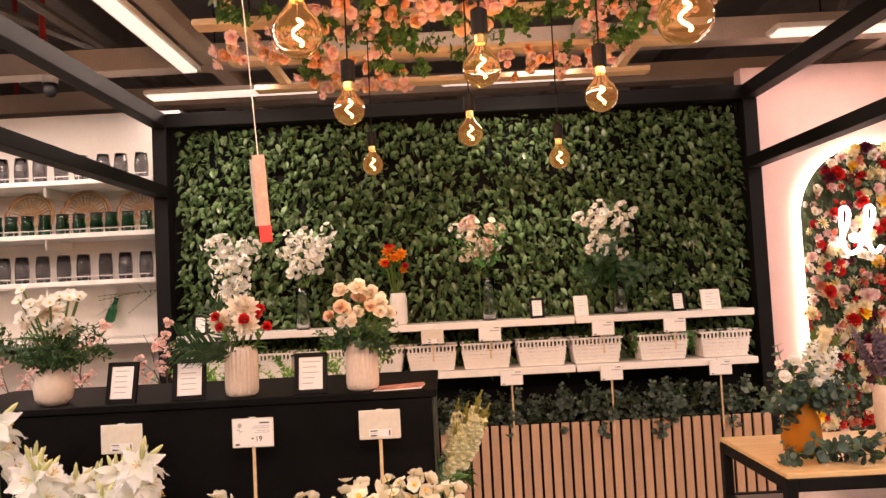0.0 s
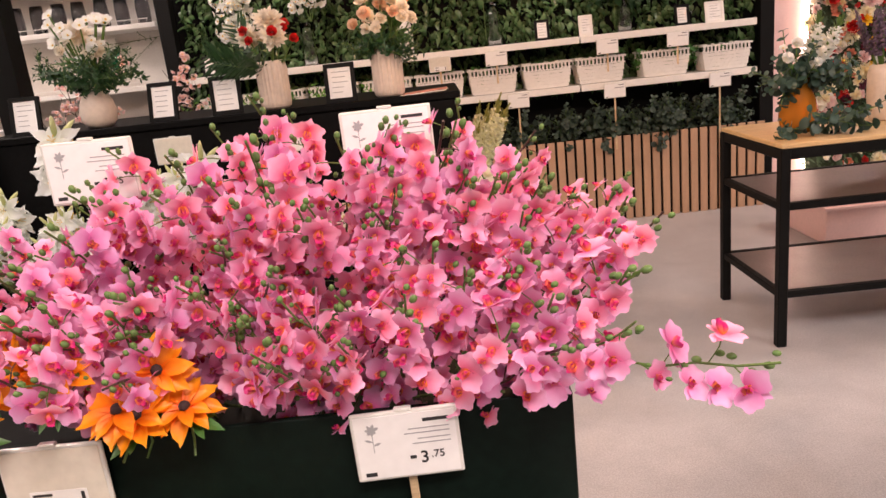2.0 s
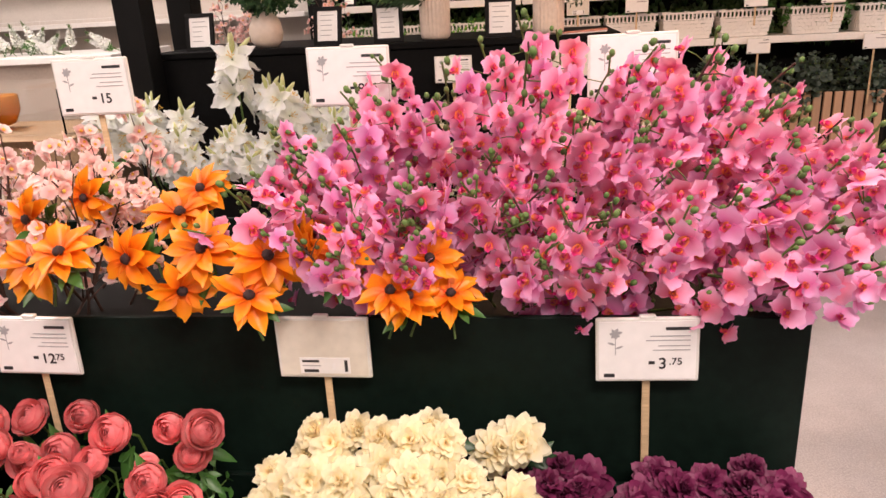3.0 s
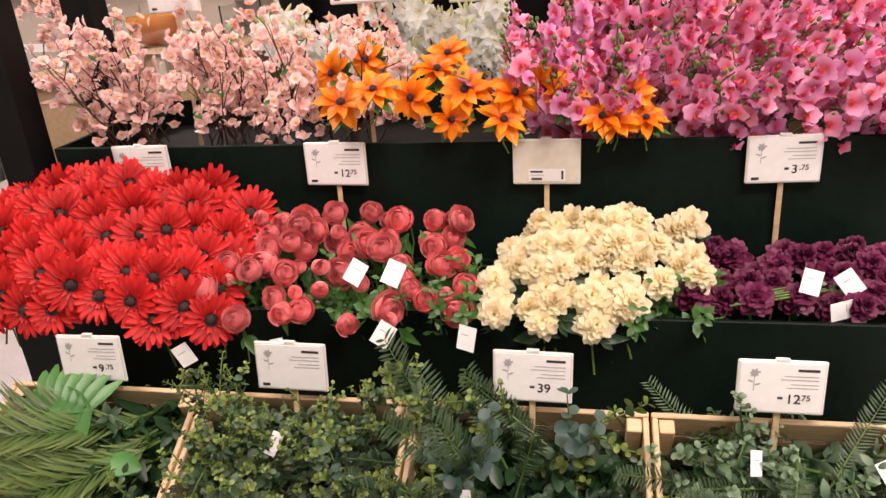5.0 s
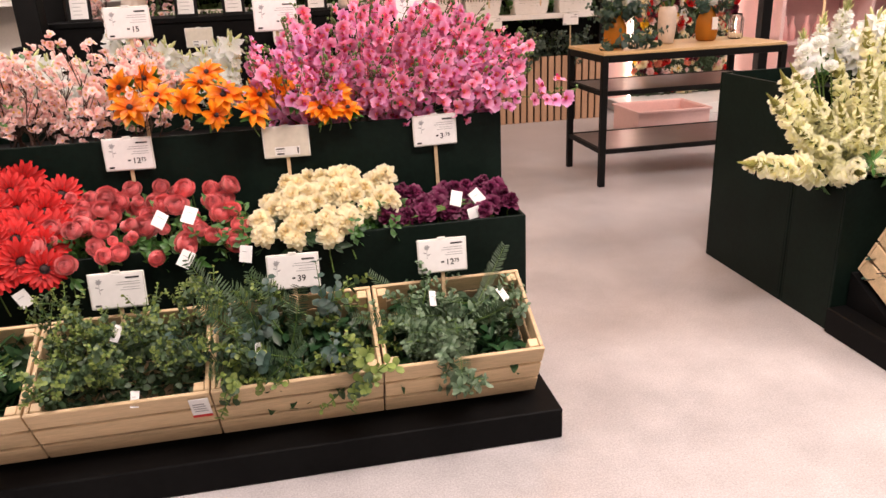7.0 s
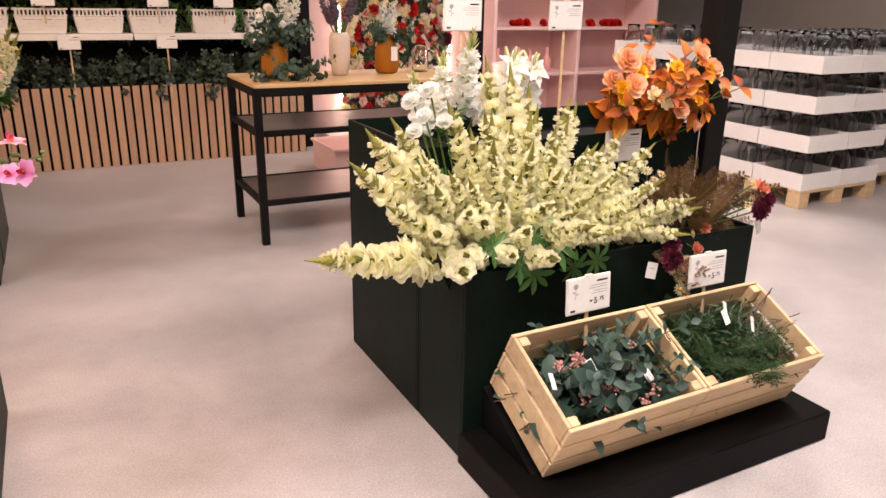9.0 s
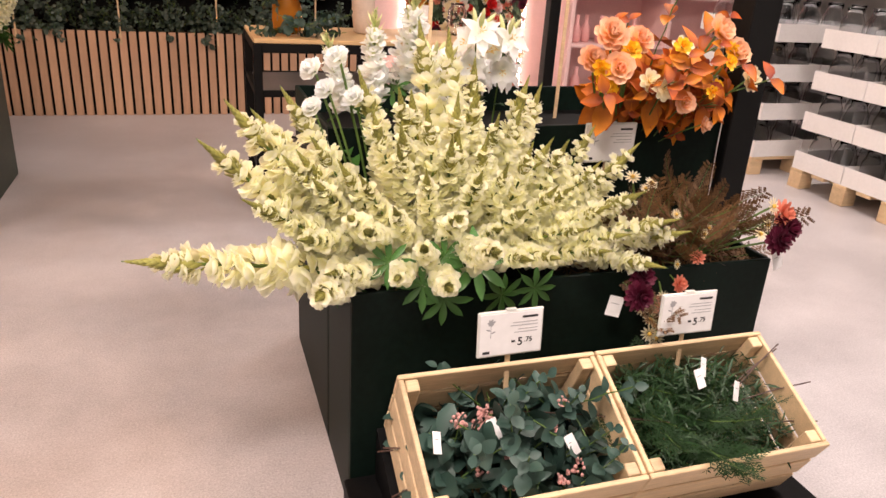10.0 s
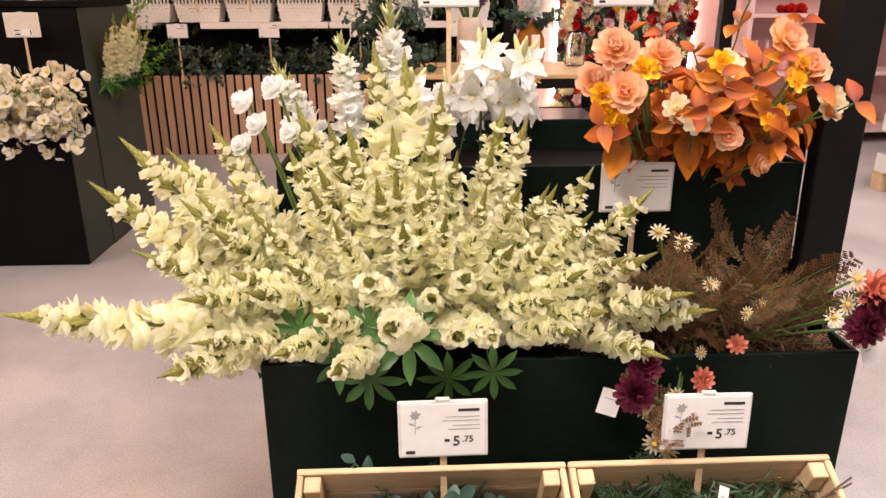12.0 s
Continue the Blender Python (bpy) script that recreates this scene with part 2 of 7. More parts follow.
def concrete():
    """Ground concrete: broad soft stains, hand-wide clouds and fine grit; the worn parts are duller."""
    m = mat("polished_concrete", (0.46, 0.437, 0.444), 0.36, var=0.26, scale=0.85, fine=210, bump=0.02)
    nt = m.node_tree
    p = nt.nodes["Principled BSDF"]
    col = p.inputs["Base Color"].links[0].from_socket
    tc = nt.nodes.new("ShaderNodeTexCoord")
    mid = nt.nodes.new("ShaderNodeTexNoise")
    mid.inputs["Scale"].default_value, mid.inputs["Detail"].default_value, mid.inputs["Roughness"].default_value = 4.5, 8, 0.68
    grit = nt.nodes.new("ShaderNodeTexNoise")
    grit.inputs["Scale"].default_value, grit.inputs["Detail"].default_value = 130, 2
    for n in (mid, grit):
        nt.links.new(tc.outputs["Object"], n.inputs["Vector"])
    both = nt.nodes.new("ShaderNodeMath")
    both.operation = "MULTIPLY_ADD"
    nt.links.new(grit.outputs["Fac"], both.inputs[0])
    both.inputs[1].default_value = 0.6
    nt.links.new(mid.outputs["Fac"], both.inputs[2])
    rng = nt.nodes.new("ShaderNodeMapRange")
    rng.inputs["From Min"].default_value, rng.inputs["From Max"].default_value = 0.55, 1.05
    rng.inputs["To Min"].default_value, rng.inputs["To Max"].default_value = 0.80, 1.12
    nt.links.new(both.outputs[0], rng.inputs["Value"])
    hsv = nt.nodes.new("ShaderNodeHueSaturation")
    nt.links.new(col, hsv.inputs["Color"])
    nt.links.new(rng.outputs["Result"], hsv.inputs["Value"])
    nt.links.new(hsv.outputs["Color"], p.inputs["Base Color"])
    dull = nt.nodes.new("ShaderNodeMapRange")
    dull.inputs["From Min"].default_value, dull.inputs["From Max"].default_value = 0.35, 0.65
    dull.inputs["To Min"].default_value, dull.inputs["To Max"].default_value = 0.28, 0.44
    nt.links.new(mid.outputs["Fac"], dull.inputs["Value"])
    nt.links.new(dull.outputs["Result"], p.inputs["Roughness"])
    return m


M_floor = concrete()
M_black = mat("black_laminate", (0.004, 0.004, 0.0042), 0.55, var=0.3, bump=0.04, spec=0.08)
M_green = mat("dark_green_laminate", (0.0038, 0.0090, 0.0066), 0.5, var=0.3, bump=0.04, spec=0.10)
# Lit copy of the green laminate: light on the side panels put into colour.
M_green_lit = mat("lit_green_laminate", (0.042, 0.052, 0.040), 0.5, var=0.2, bump=0.04, spec=0.2)
M_steel = mat("black_powder_coat", (0.006, 0.006, 0.006), 0.55, var=0.3, fine=300, bump=0.08, spec=0.12)
M_shelf = mat("glossy_dark_shelf", (0.26, 0.215, 0.205), 0.33, 0.7, var=0.2, scale=4, fine=120, bump=0.02, spec=0.8)
M_pine = mat("raw_pine", (0.60, 0.44, 0.26), 0.55, var=0.32, scale=3.0, fine=26, bump=0.25, rand=0.5, stretch=(1.2, 14, 14))
M_oak = mat("oak_slat", (0.46, 0.29, 0.185), 0.5, var=0.25, scale=4, fine=40, bump=0.15, rand=0.5, stretch=(14, 14, 1.0))
M_top = mat("bamboo_board", (0.58, 0.40, 0.20), 0.4, var=0.15, scale=3, fine=30, bump=0.1, stretch=(1, 14, 14))
M_white = mat("white_lacquer", (0.78, 0.76, 0.73), 0.4, var=0.05, bump=0.03)
M_card = mat("white_card", (0.80, 0.79, 0.78), 0.5, var=0.04, bump=0.02)
M_cream = mat("cream_card", (0.66, 0.62, 0.54), 0.55, var=0.08, bump=0.03)
M_plastic = mat("clear_sign_plastic", (0.72, 0.72, 0.68), 0.18, var=0.05, bump=0.0, coat=0.4)
M_ink = mat("black_print", (0.02, 0.02, 0.022), 0.6, var=0.1, bump=0)
M_grey = mat("grey_print", (0.35, 0.35, 0.36), 0.6, var=0.1, bump=0)
# Rose paint pushed pinker: the pink tone of the light is in the colour.
M_pinkwall = mat("pink_lit_rose_paint", (0.80, 0.54, 0.51), 0.6, var=0.05, bump=0.06)
M_wall = mat("pale_wall_paint", (0.72, 0.68, 0.63), 0.7, var=0.05, bump=0.06)
M_dark = mat("dark_soffit_paint", (0.34, 0.32, 0.31), 0.8, var=0.25, bump=0.1)
M_beam = mat("beige_beam_paint", (0.46, 0.39, 0.33), 0.6, var=0.1, bump=0.05)
M_ceram = mat("ribbed_pale_ceramic", (0.66, 0.56, 0.48), 0.35, var=0.08, bump=0.05)
M_stem = mat("green_stem", (0.09, 0.16, 0.03), 0.55, var=0.3, scale=20, bump=0.1)
M_twig = mat("brown_twig", (0.07, 0.035, 0.025), 0.65, var=0.35, scale=30, bump=0.2)
M_tape = mat("white_swing_tag", (0.82, 0.82, 0.82), 0.45, var=0.06, bump=0.02)
M_strip = glow("strip_diffuser", (1.0, 0.86, 0.76), 1.0)
M_bulbglass = glass("glowing_amber_bulb_glass", (1.0, 0.92, 0.78))
M_bulbglass.node_tree.nodes["Principled BSDF"].inputs["IOR"].default_value = 1.035
# The glass itself emits faint amber, imitating the bloom round the filament.
M_bulbglass.node_tree.nodes["Principled BSDF"].inputs["Emission Color"].default_value = (1.0, 0.38, 0.10, 1)
M_bulbglass.node_tree.nodes["Principled BSDF"].inputs["Emission Strength"].default_value = 0.12
M_fil = glow("glowing_filament", (1.0, 0.42, 0.12), 30.0)
M_neon = glow("neon_tube", (1.0, 0.86, 0.80), 9.0)
M_halo = glow("halo_strip", (1.0, 0.78, 0.64), 14.0)
M_clear = glass("clear_glass", (0.96, 0.97, 0.97))
M_amber = glass("amber_glass", (0.60, 0.25, 0.035), 0.25)
M_amber.node_tree.nodes["Principled BSDF"].inputs["IOR"].default_value = 1.12
M_amber.node_tree.nodes["Principled BSDF"].inputs["Transmission Weight"].default_value = 0.55
M_smoke = glass("smoky_glass", (0.45, 0.45, 0.47))
M_bottle = glass("bottle_green_glass", (0.04, 0.32, 0.16))
M_gold = mat("brass_cap", (0.75, 0.5, 0.2), 0.3, 1.0, var=0.05, bump=0)
M_rattan = mat("woven_rattan", (0.45, 0.27, 0.12), 0.6, var=0.3, scale=30, bump=0.3)
M_board = mat("brown_cardboard", (0.36, 0.24, 0.14), 0.75, var=0.15, bump=0.1)

# ---- the room ----


def slab(name, b, material, label, parent=None, bevel=0.0):
    ob = part(name, Shape().box(*b, bevel=bevel), material, parent)
    return tagged(ob, label, "" if parent else name.split("_")[0], kind="" if parent else "structure")


slab("floor", (-10, 11, -7, 11, -0.2, 0.0), M_floor, "pale grey polished concrete shop floor with faint stains")
slab("ceiling", (-10, 11, -7, 11, 4.4, 4.6), M_dark, "high dark shop ceiling above the hung beams")
slab("wall_south", (-10, 11, -7.2, -7, 0, 4.4), M_wall, "plain pale shop wall behind the displays")
slab("wall_west", (-10.2, -10, -7, 11, 0, 4.4), M_wall, "plain pale shop wall at the side")
slab("wall_east", (11, 11.2, -7, 11, 0, 4.4), M_wall, "plain pale shop wall at the side")
slab("wall_north", (-10, 11, 11, 11.2, 0, 4.4), M_wall, "plain pale shop wall at the far end")
slab("wall_feature", (-1.42, 2.93, 5.66, 5.78, 0, 2.93), M_black, "black panel wall behind the artificial green leaves")
slab("wall_rose", (2.95, 4.75, 5.80, 5.92, 0, 3.1), M_pinkwall, "rose painted wall panel with a lit flower arch")
slab("wall_shelf", (-5.0, -1.44, 6.18, 6.28, 0, 3.1), M_wall, "pale wall behind the glassware shelves")

# steel frame over the display
frame_ob = thing("pergola_frame", "black powder-coated square steel frame of posts and beams over the display", "frame")
for px in (-1.40, 2.83):
    boxpart("post", (px, px + 0.10, 5.50, 5.60, 0, 2.90), M_steel, frame_ob)
    boxpart("beam", (px, px + 0.10, 1.00, 5.50, 2.80, 2.90), M_steel, frame_ob)
    boxpart("beam", (px, px + 0.10, 1.00, 5.50, 2.30, 2.38), M_steel, frame_ob)
boxpart("beam", (-1.30, 2.83, 5.50, 5.60, 2.80, 2.90), M_steel, frame_ob)
for px, py, pw in ((-1.49, 1.02, 0.09), (-1.49, 1.40, 0.09), (2.935, 1.03, 0.09), (-1.50, 3.04, 0.12), (-1.50, 3.52, 0.12)):
    boxpart("post", (px, px + pw, py, py + pw, 0, 2.80), M_steel, frame_ob)

# hung ceiling grid of painted beams, with light strips
grid_ob = tagged(new("ceiling_beams"), "beige painted suspended ceiling beams", "ceiling beams", kind="structure")
for gy in (-4.2, -2.6, -1.0, 0.6, 2.2, 3.8, 5.4, 6.4, 7.6):
    boxpart("beam", (-7, 8, gy, gy + 0.16, 3.20, 3.36), M_beam, grid_ob)
for gx in (-5.8, -3.4, -0.98, 1.6, 3.9, 6.2):
    boxpart("beam", (gx, gx + 0.12, -5, 9, 3.205, 3.30), M_beam, grid_ob)
for lx0, lx1, ly0, ly1 in ((-1.12, -1.02, 3.0, 5.38), (-1.6, -0.3, 5.93, 6.07), (0.70, 2.0, 5.93, 6.07), (2.95, 4.05, 5.13, 5.27)):
    lamp = thing("strip_light", "white linear ceiling light in a slim housing", "ceiling light", "ceiling strips")
    boxpart("housing", (lx0 - 0.02, lx1 + 0.02, ly0 - 0.02, ly1 + 0.02, 3.165, 3.20), M_white, lamp)
    boxpart("diffuser", (lx0, lx1, ly0, ly1, 3.150, 3.166), M_strip, lamp, "glowing frosted diffuser")

M_zinc = mat("grey_zinc_duct", (0.20, 0.19, 0.18), 0.5, 0.4, var=0.2, bump=0.05)
M_redpipe = mat("red_sprinkler_pipe", (0.32, 0.02, 0.015), 0.45, var=0.15, bump=0.03)
for dx, dz, dw in ((-2.3, 3.75, 0.28), (-4.3, 3.8, 0.4), (3.1, 3.8, 0.35), (0.6, 3.9, 0.3)):
    du = tagged(part("air_duct", Shape().box(dx, dx + dw, -5, 9.5, dz, dz + 0.2, bevel=0.01), M_zinc), "grey metal ceiling duct above the beams", "duct", "ceiling ducts", "structure")
for cx0, cy0, cx1, cy1, cz in ((-3.2, 2.0, -1.5, 7.5, 3.55), (-1.9, 3.0, -1.7, 8.0, 3.45), (2.2, 2.0, 4.6, 8.0, 3.5)):
    tagged(part("cable_tray", Shape().tube([(cx0, cy0, cz), (cx1, cy1, cz)], 0.035, 6), M_zinc), "dark cable conduit running under the ceiling", "conduit", "ceiling conduits", "structure")
for cx0, cy0 in ((-2.0, 5.2), (3.25, 5.0), (-3.0, 6.6)):
    tagged(part("sprinkler_pipe", Shape().tube([(cx0, cy0, 4.4), (cx0, cy0, 3.40), (cx0, cy0, 3.37)], [0.02, 0.02, 0.03], 8), M_redpipe), "red sprinkler drop pipe", "pipe", "sprinkler pipes", "structure")
rods = tagged(new("hanger_rods"), "thin black rods hanging the beams from the ceiling", "rods", kind="structure")
for gx in (-3.34, -0.92, 1.66, 3.96):
    for gy in (2.28, 3.88, 5.48, 6.48):
        part("rod", Shape().tube([(gx, gy, 3.30), (gx, gy, 4.4)], 0.006, 5), M_steel, rods)

# ---- stepped display stands ----


def stand(x0, x1, p0, p1, label, back=1.64):
    st = thing("display_stand", label, "display stand", "stepped flower stands")
    boxpart("platform", (p0, p1, 0.36, 0.763, 0, 0.10), M_black, st, "low black plinth", 0.004)
    for y0, y1, top in ((0.765, 1.055, 0.58), (1.06, back, 0.87)):
        t = 0.012
        boxpart("front_panel", (x0, x1, y0, y0 + t, 0, top), M_green, st, "dark green laminate", 0.002)
        boxpart("back_panel", (x0, x1, y1 - t, y1, 0, top), M_green, st, bevel=0.002)
        boxpart("side_panel", (x0, x0 + t, y0 + t, y1 - t, 0, top), M_green, st, bevel=0.002)
        boxpart("side_panel", (x1 - t, x1, y0 + t, y1 - t, 0, top), M_green, st, bevel=0.002)
        boxpart("trough_floor", (x0 + t, x1 - t, y0 + t, y1 - t, top - 0.10, top - 0.08), M_black, st, bevel=0.0)
    w = Shape()
    a = [w.vert((x0 + 0.06, 0.50, 0.102)), w.vert((x0 + 0.06, 0.755, 0.102)), w.vert((x0 + 0.06, 0.755, 0.235)),
         w.vert((x1 - 0.06, 0.50, 0.102)), w.vert((x1 - 0.06, 0.755, 0.102)), w.vert((x1 - 0.06, 0.755, 0.235))]
    for q in ((0, 1, 2), (3, 5, 4), (0, 3, 4, 1), (1, 4, 5, 2), (2, 5, 3, 0)):
        w.face([a[i] for i in q])
    part("wedge", w, M_black, st, "sloping rest under the crates")
    return st


stand(-1.360, 0.64, -1.353, 0.628, "black and dark green stepped flower stand with two troughs")
stand(1.822, 2.926, 1.807, 2.898, "shorter dark green stepped flower stand with two troughs")

back_stand = thing("display_counter", "black display counter with a lower planting trough in front", "counter")
boxpart("front_panel", (-1.40, 0.575, 2.87, 2.882, 0.0, 0.60), M_black, back_stand)
boxpart("side_panel", (-1.40, -1.388, 2.882, 3.17, 0, 0.60), M_black, back_stand)
boxpart("side_panel", (0.563, 0.575, 2.882, 3.17, 0, 0.60), M_green_lit, back_stand, "green laminate in a paler tone for the light on it")
boxpart("side_panel", (0.571, 0.579, 3.178, 3.80, 0, 1.144), M_green_lit, back_stand, "green laminate in a paler tone for the light on it")
boxpart("trough_floor", (-1.388, 0.563, 2.882, 3.17, 0.48, 0.50), M_black, back_stand)
boxpart("counter_body", (-1.40, 0.57, 3.175, 3.80, 0.0, 1.145), M_black, back_stand)
boxpart("counter_top", (-1.42, 0.59, 3.165, 3.82, 1.146, 1.176), M_black, back_stand, bevel=0.004)

# ---- crates ----


def crate(m):
    """Slatted pine crate, 0.46 x 0.31 x 0.23, origin at the middle of its bottom."""
    c = thing("wooden_crate", "raw pine slatted crate tilted forward on the plinth, filled with greenery", "crate", "pine crates", m=m)
    W, D, H, t = 0.463, 0.31, 0.225, 0.011
    for k in range(3):
        z0 = 0.006 + k * 0.0755
        for y0 in (-D / 2, D / 2 - t):
            boxpart("slat", (-W / 2, W / 2, y0, y0 + t, z0, z0 + 0.064), M_pine, c, bevel=0.002)
        for x0 in (-W / 2 + 0.001, W / 2 - t - 0.001):
            boxpart("slat", (x0, x0 + t, -D / 2 + t + 0.001, D / 2 - t - 0.001, z0, z0 + 0.064), M_pine, c, bevel=0.002)
    for sx in (-1, 1):
        for sy in (-1, 1):
            cx, cy = sx * (W / 2 - t - 0.017), sy * (D / 2 - t - 0.017)
            boxpart("corner_batten", (cx - 0.014, cx + 0.014, cy - 0.014, cy + 0.014, 0.010, H - 0.006), M_pine, c, bevel=0.002)
    for k in range(3):
        y0 = -D / 2 + 0.02 + k * 0.095
        boxpart("base_slat", (-W / 2 + 0.014, W / 2 - 0.014, y0, y0 + 0.08, 0.0, 0.008), M_pine, c, bevel=0.001)
    return c


CRATE_TILT = -27.0
up = Vector((0, -math.sin(radians(27)), math.cos(radians(27))))
CRATES = []
for cx in (-1.0575, -0.590, -0.123, 0.3445, 2.127, 2.594):
    mid_top = Vector((cx, 0.508, 0.376))
    m = Matrix.Translation(mid_top - up * 0.225) @ turn(27.0 * 1)
    CRATES.append(m)
    crate(m)

# ---- slatted planter and shelves along the green wall ----
pl = thing("slat_planter", "long planter faced with oak slats on black felt", "planter")
boxpart("felt_back", (-1.28, 2.80, 5.330, 5.36, 0.0, 0.612), M_black, pl)
boxpart("planter_floor", (-1.28, 2.80, 5.36, 5.655, 0.42, 0.45), M_black, pl)
slat_mesh = Shape().box(0, 0.050, 0, 0.018, 0.0, 0.610, bevel=0.002).mesh("oak_slat", M_oak)
n_slats = 60
for i in range(n_slats):
    part("oak_slat", slat_mesh, None, pl, m=pose(-1.2745 + i * 0.068, 5.311, 0.0))

for sx0, sx1, z in ((-1.19, 0.155, 1.315), (0.165, 1.502, 1.315), (1.510, 2.715, 1.315), (-1.22, 0.20, 0.99), (0.55, 1.49, 0.99), (1.50, 2.43, 0.99)):
    sh = thing("wall_shelf", "narrow white wall shelf with a lipped front edge", "shelf", "white wall shelves")
    boxpart("board", (sx0, sx1, 5.30, 5.655, z - 0.022, z), M_white, sh)
    boxpart("front_lip", (sx0, sx1, 5.288, 5.300, z - 0.042, z + 0.004), M_white, sh)

# ---- table ----
tb = thing("metal_table", "black metal three-tier table with a pale bamboo top", "table")
TX0, TX1, TY0, TY1 = 1.80, 3.06, 2.93, 3.56
for px in (TX0, TX1 - 0.04):
    for py in (TY0, TY1 - 0.04):
        boxpart("leg", (px, px + 0.04, py, py + 0.04, 0, 0.832), M_steel, tb)
boxpart("tabletop", (TX0 + 0.005, TX1 - 0.005, TY0 + 0.005, TY1 - 0.005, 0.833, 0.853), M_top, tb, "pale bamboo top")
for z, t in ((0.79, 0.042), (0.585, 0.03), (0.215, 0.03)):
    for y in (TY0 + 0.004, TY1 - 0.034):
        boxpart("rail", (TX0 + 0.04, TX1 - 0.04, y, y + 0.03, z, z + t), M_steel, tb)
    for x in (TX0 + 0.004, TX1 - 0.034):
        boxpart("rail", (x, x + 0.03, TY0 + 0.04, TY1 - 0.04, z, z + t), M_steel, tb)
for z in (0.600, 0.230):
    boxpart("shelf", (TX0 + 0.035, TX1 - 0.035, TY0 + 0.035, TY1 - 0.035, z, z + 0.012), M_shelf, tb, "glossy dark shelf")

# ---- plants: how each kind is built ----
P_orchid = leafy("orchid_petal", (0.78, 0.15, 0.37), (0.90, 0.47, 0.73), 0.45, 0.32, 0.28, 0.025)
P_lip = leafy("orchid_lip", (0.92, 0.40, 0.05), (0.58, 0.02, 0.19), 0.4, 0.15)
P_bud = leafy("green_bud", (0.06, 0.13, 0.03), (0.12, 0.20, 0.05), 0.45, 0.1)
P_cherry = leafy("cherry_petal", (0.88, 0.46, 0.45), (0.93, 0.75, 0.72), 0.5, 0.4, 0.2)
P_eye = mat("yellow_eye", (0.80, 0.50, 0.08), 0.7, var=0.2, bump=0.2)
P_rud = leafy("orange_petal", (0.70, 0.10, 0.0), (0.94, 0.34, 0.008), 0.42, 0.3)
P_dark = mat("dark_seed_eye", (0.03, 0.012, 0.012), 0.8, var=0.4, fine=300, bump=0.6)
P_ger = leafy("red_petal", (0.28, 0.003, 0.003), (0.62, 0.008, 0.007), 0.6, 0.15, 0.25)
P_mum = leafy("cream_petal", (0.96, 0.79, 0.42), (0.98, 0.92, 0.69), 0.5, 0.50, 0.07)
P_carn = leafy("plum_petal", (0.06, 0.004, 0.026), (0.15, 0.012, 0.064), 0.55, 0.2, 0.35)
P_lily = leafy("white_petal", (0.88, 0.90, 0.80), (0.95, 0.96, 0.96), 0.42, 0.45, 0.05)
P_lilybud = leafy("pale_bud", (0.42, 0.52, 0.15), (0.66, 0.66, 0.34), 0.45, 0.2)
P_lup = leafy("cream_floret", (0.92, 0.91, 0.58), (0.98, 0.97, 0.82), 0.5, 0.55, 0.05)
P_luptip = leafy("green_spike_tip", (0.17, 0.18, 0.03), (0.43, 0.41, 0.11), 0.5, 0.25)
P_leaf = leafy("mid_green_leaf", (0.045, 0.13, 0.02), (0.06, 0.17, 0.035), 0.42, 0.2)
P_dkleaf = leafy("deep_green_leaf", (0.015, 0.05, 0.018), (0.025, 0.075, 0.025), 0.4, 0.15)
P_wallleaf = leafy("glossy_wall_leaf", (0.19, 0.28, 0.13), (0.045, 0.105, 0.034), 0.25, 0.12, 0.65, 0.012)
P_euc = leafy("eucalyptus_leaf", (0.035, 0.075, 0.03), (0.075, 0.125, 0.06), 0.5, 0.15, 0.35)
P_euclime = leafy("young_lime_leaf", (0.11, 0.17, 0.035), (0.22, 0.29, 0.07), 0.5, 0.2, 0.3)
P_eucdk = leafy("blue_green_leaf", (0.022, 0.055, 0.042), (0.042, 0.085, 0.068), 0.5, 0.12, 0.35)
P_silver = leafy("silvery_leaf", (0.06, 0.12, 0.06), (0.18, 0.26, 0.16), 0.5, 0.15, 0.3)
P_palm = leafy("palm_leaf", (0.035, 0.09, 0.014), (0.13, 0.19, 0.055), 0.4, 0.15, 0.45)
P_mons = leafy("monstera_leaf", (0.05, 0.17, 0.035), (0.09, 0.26, 0.06), 0.4, 0.2, 0.15)
P_planter = leafy("grey_green_planter_leaf", (0.022, 0.040, 0.028), (0.060, 0.088, 0.064), 0.5, 0.15, 0.5)
P_fresh = leafy("fresh_green_leaf", (0.10, 0.30, 0.02), (0.20, 0.46, 0.05), 0.45, 0.25, 0.25)
P_fern = leafy("dark_fern_leaf", (0.011, 0.034, 0.011), (0.023, 0.065, 0.018), 0.5, 0.15, 0.4)
P_rust = leafy("rust_leaf", (0.20, 0.030, 0.004), (0.54, 0.145, 0.004), 0.6, 0.12, 0.60, 0.015)
P_peach = leafy("peach_petal", (0.88, 0.42, 0.06), (0.92, 0.58, 0.38), 0.5, 0.3, 0.15)
P_yel = leafy("yellow_petal", (0.85, 0.40, 0.01), (0.90, 0.58, 0.02), 0.5, 0.3)
P_brown = leafy("dried_brown_leaf", (0.060, 0.028, 0.010), (0.165, 0.083, 0.028), 0.65, 0.15, 0.45)
P_burg = leafy("burgundy_petal", (0.05, 0.003, 0.014), (0.11, 0.008, 0.03), 0.55, 0.15, 0.3)
P_salmon = leafy("salmon_petal", (0.55, 0.12, 0.06), (0.70, 0.26, 0.17), 0.5, 0.2)
P_berry = mat("pink_berry", (0.58, 0.30, 0.27), 0.5, var=0.2, bump=0.1)
P_violet = leafy("lavender_bloom", (0.12, 0.08, 0.13), (0.22, 0.16, 0.24), 0.7, 0.1, 0.3)


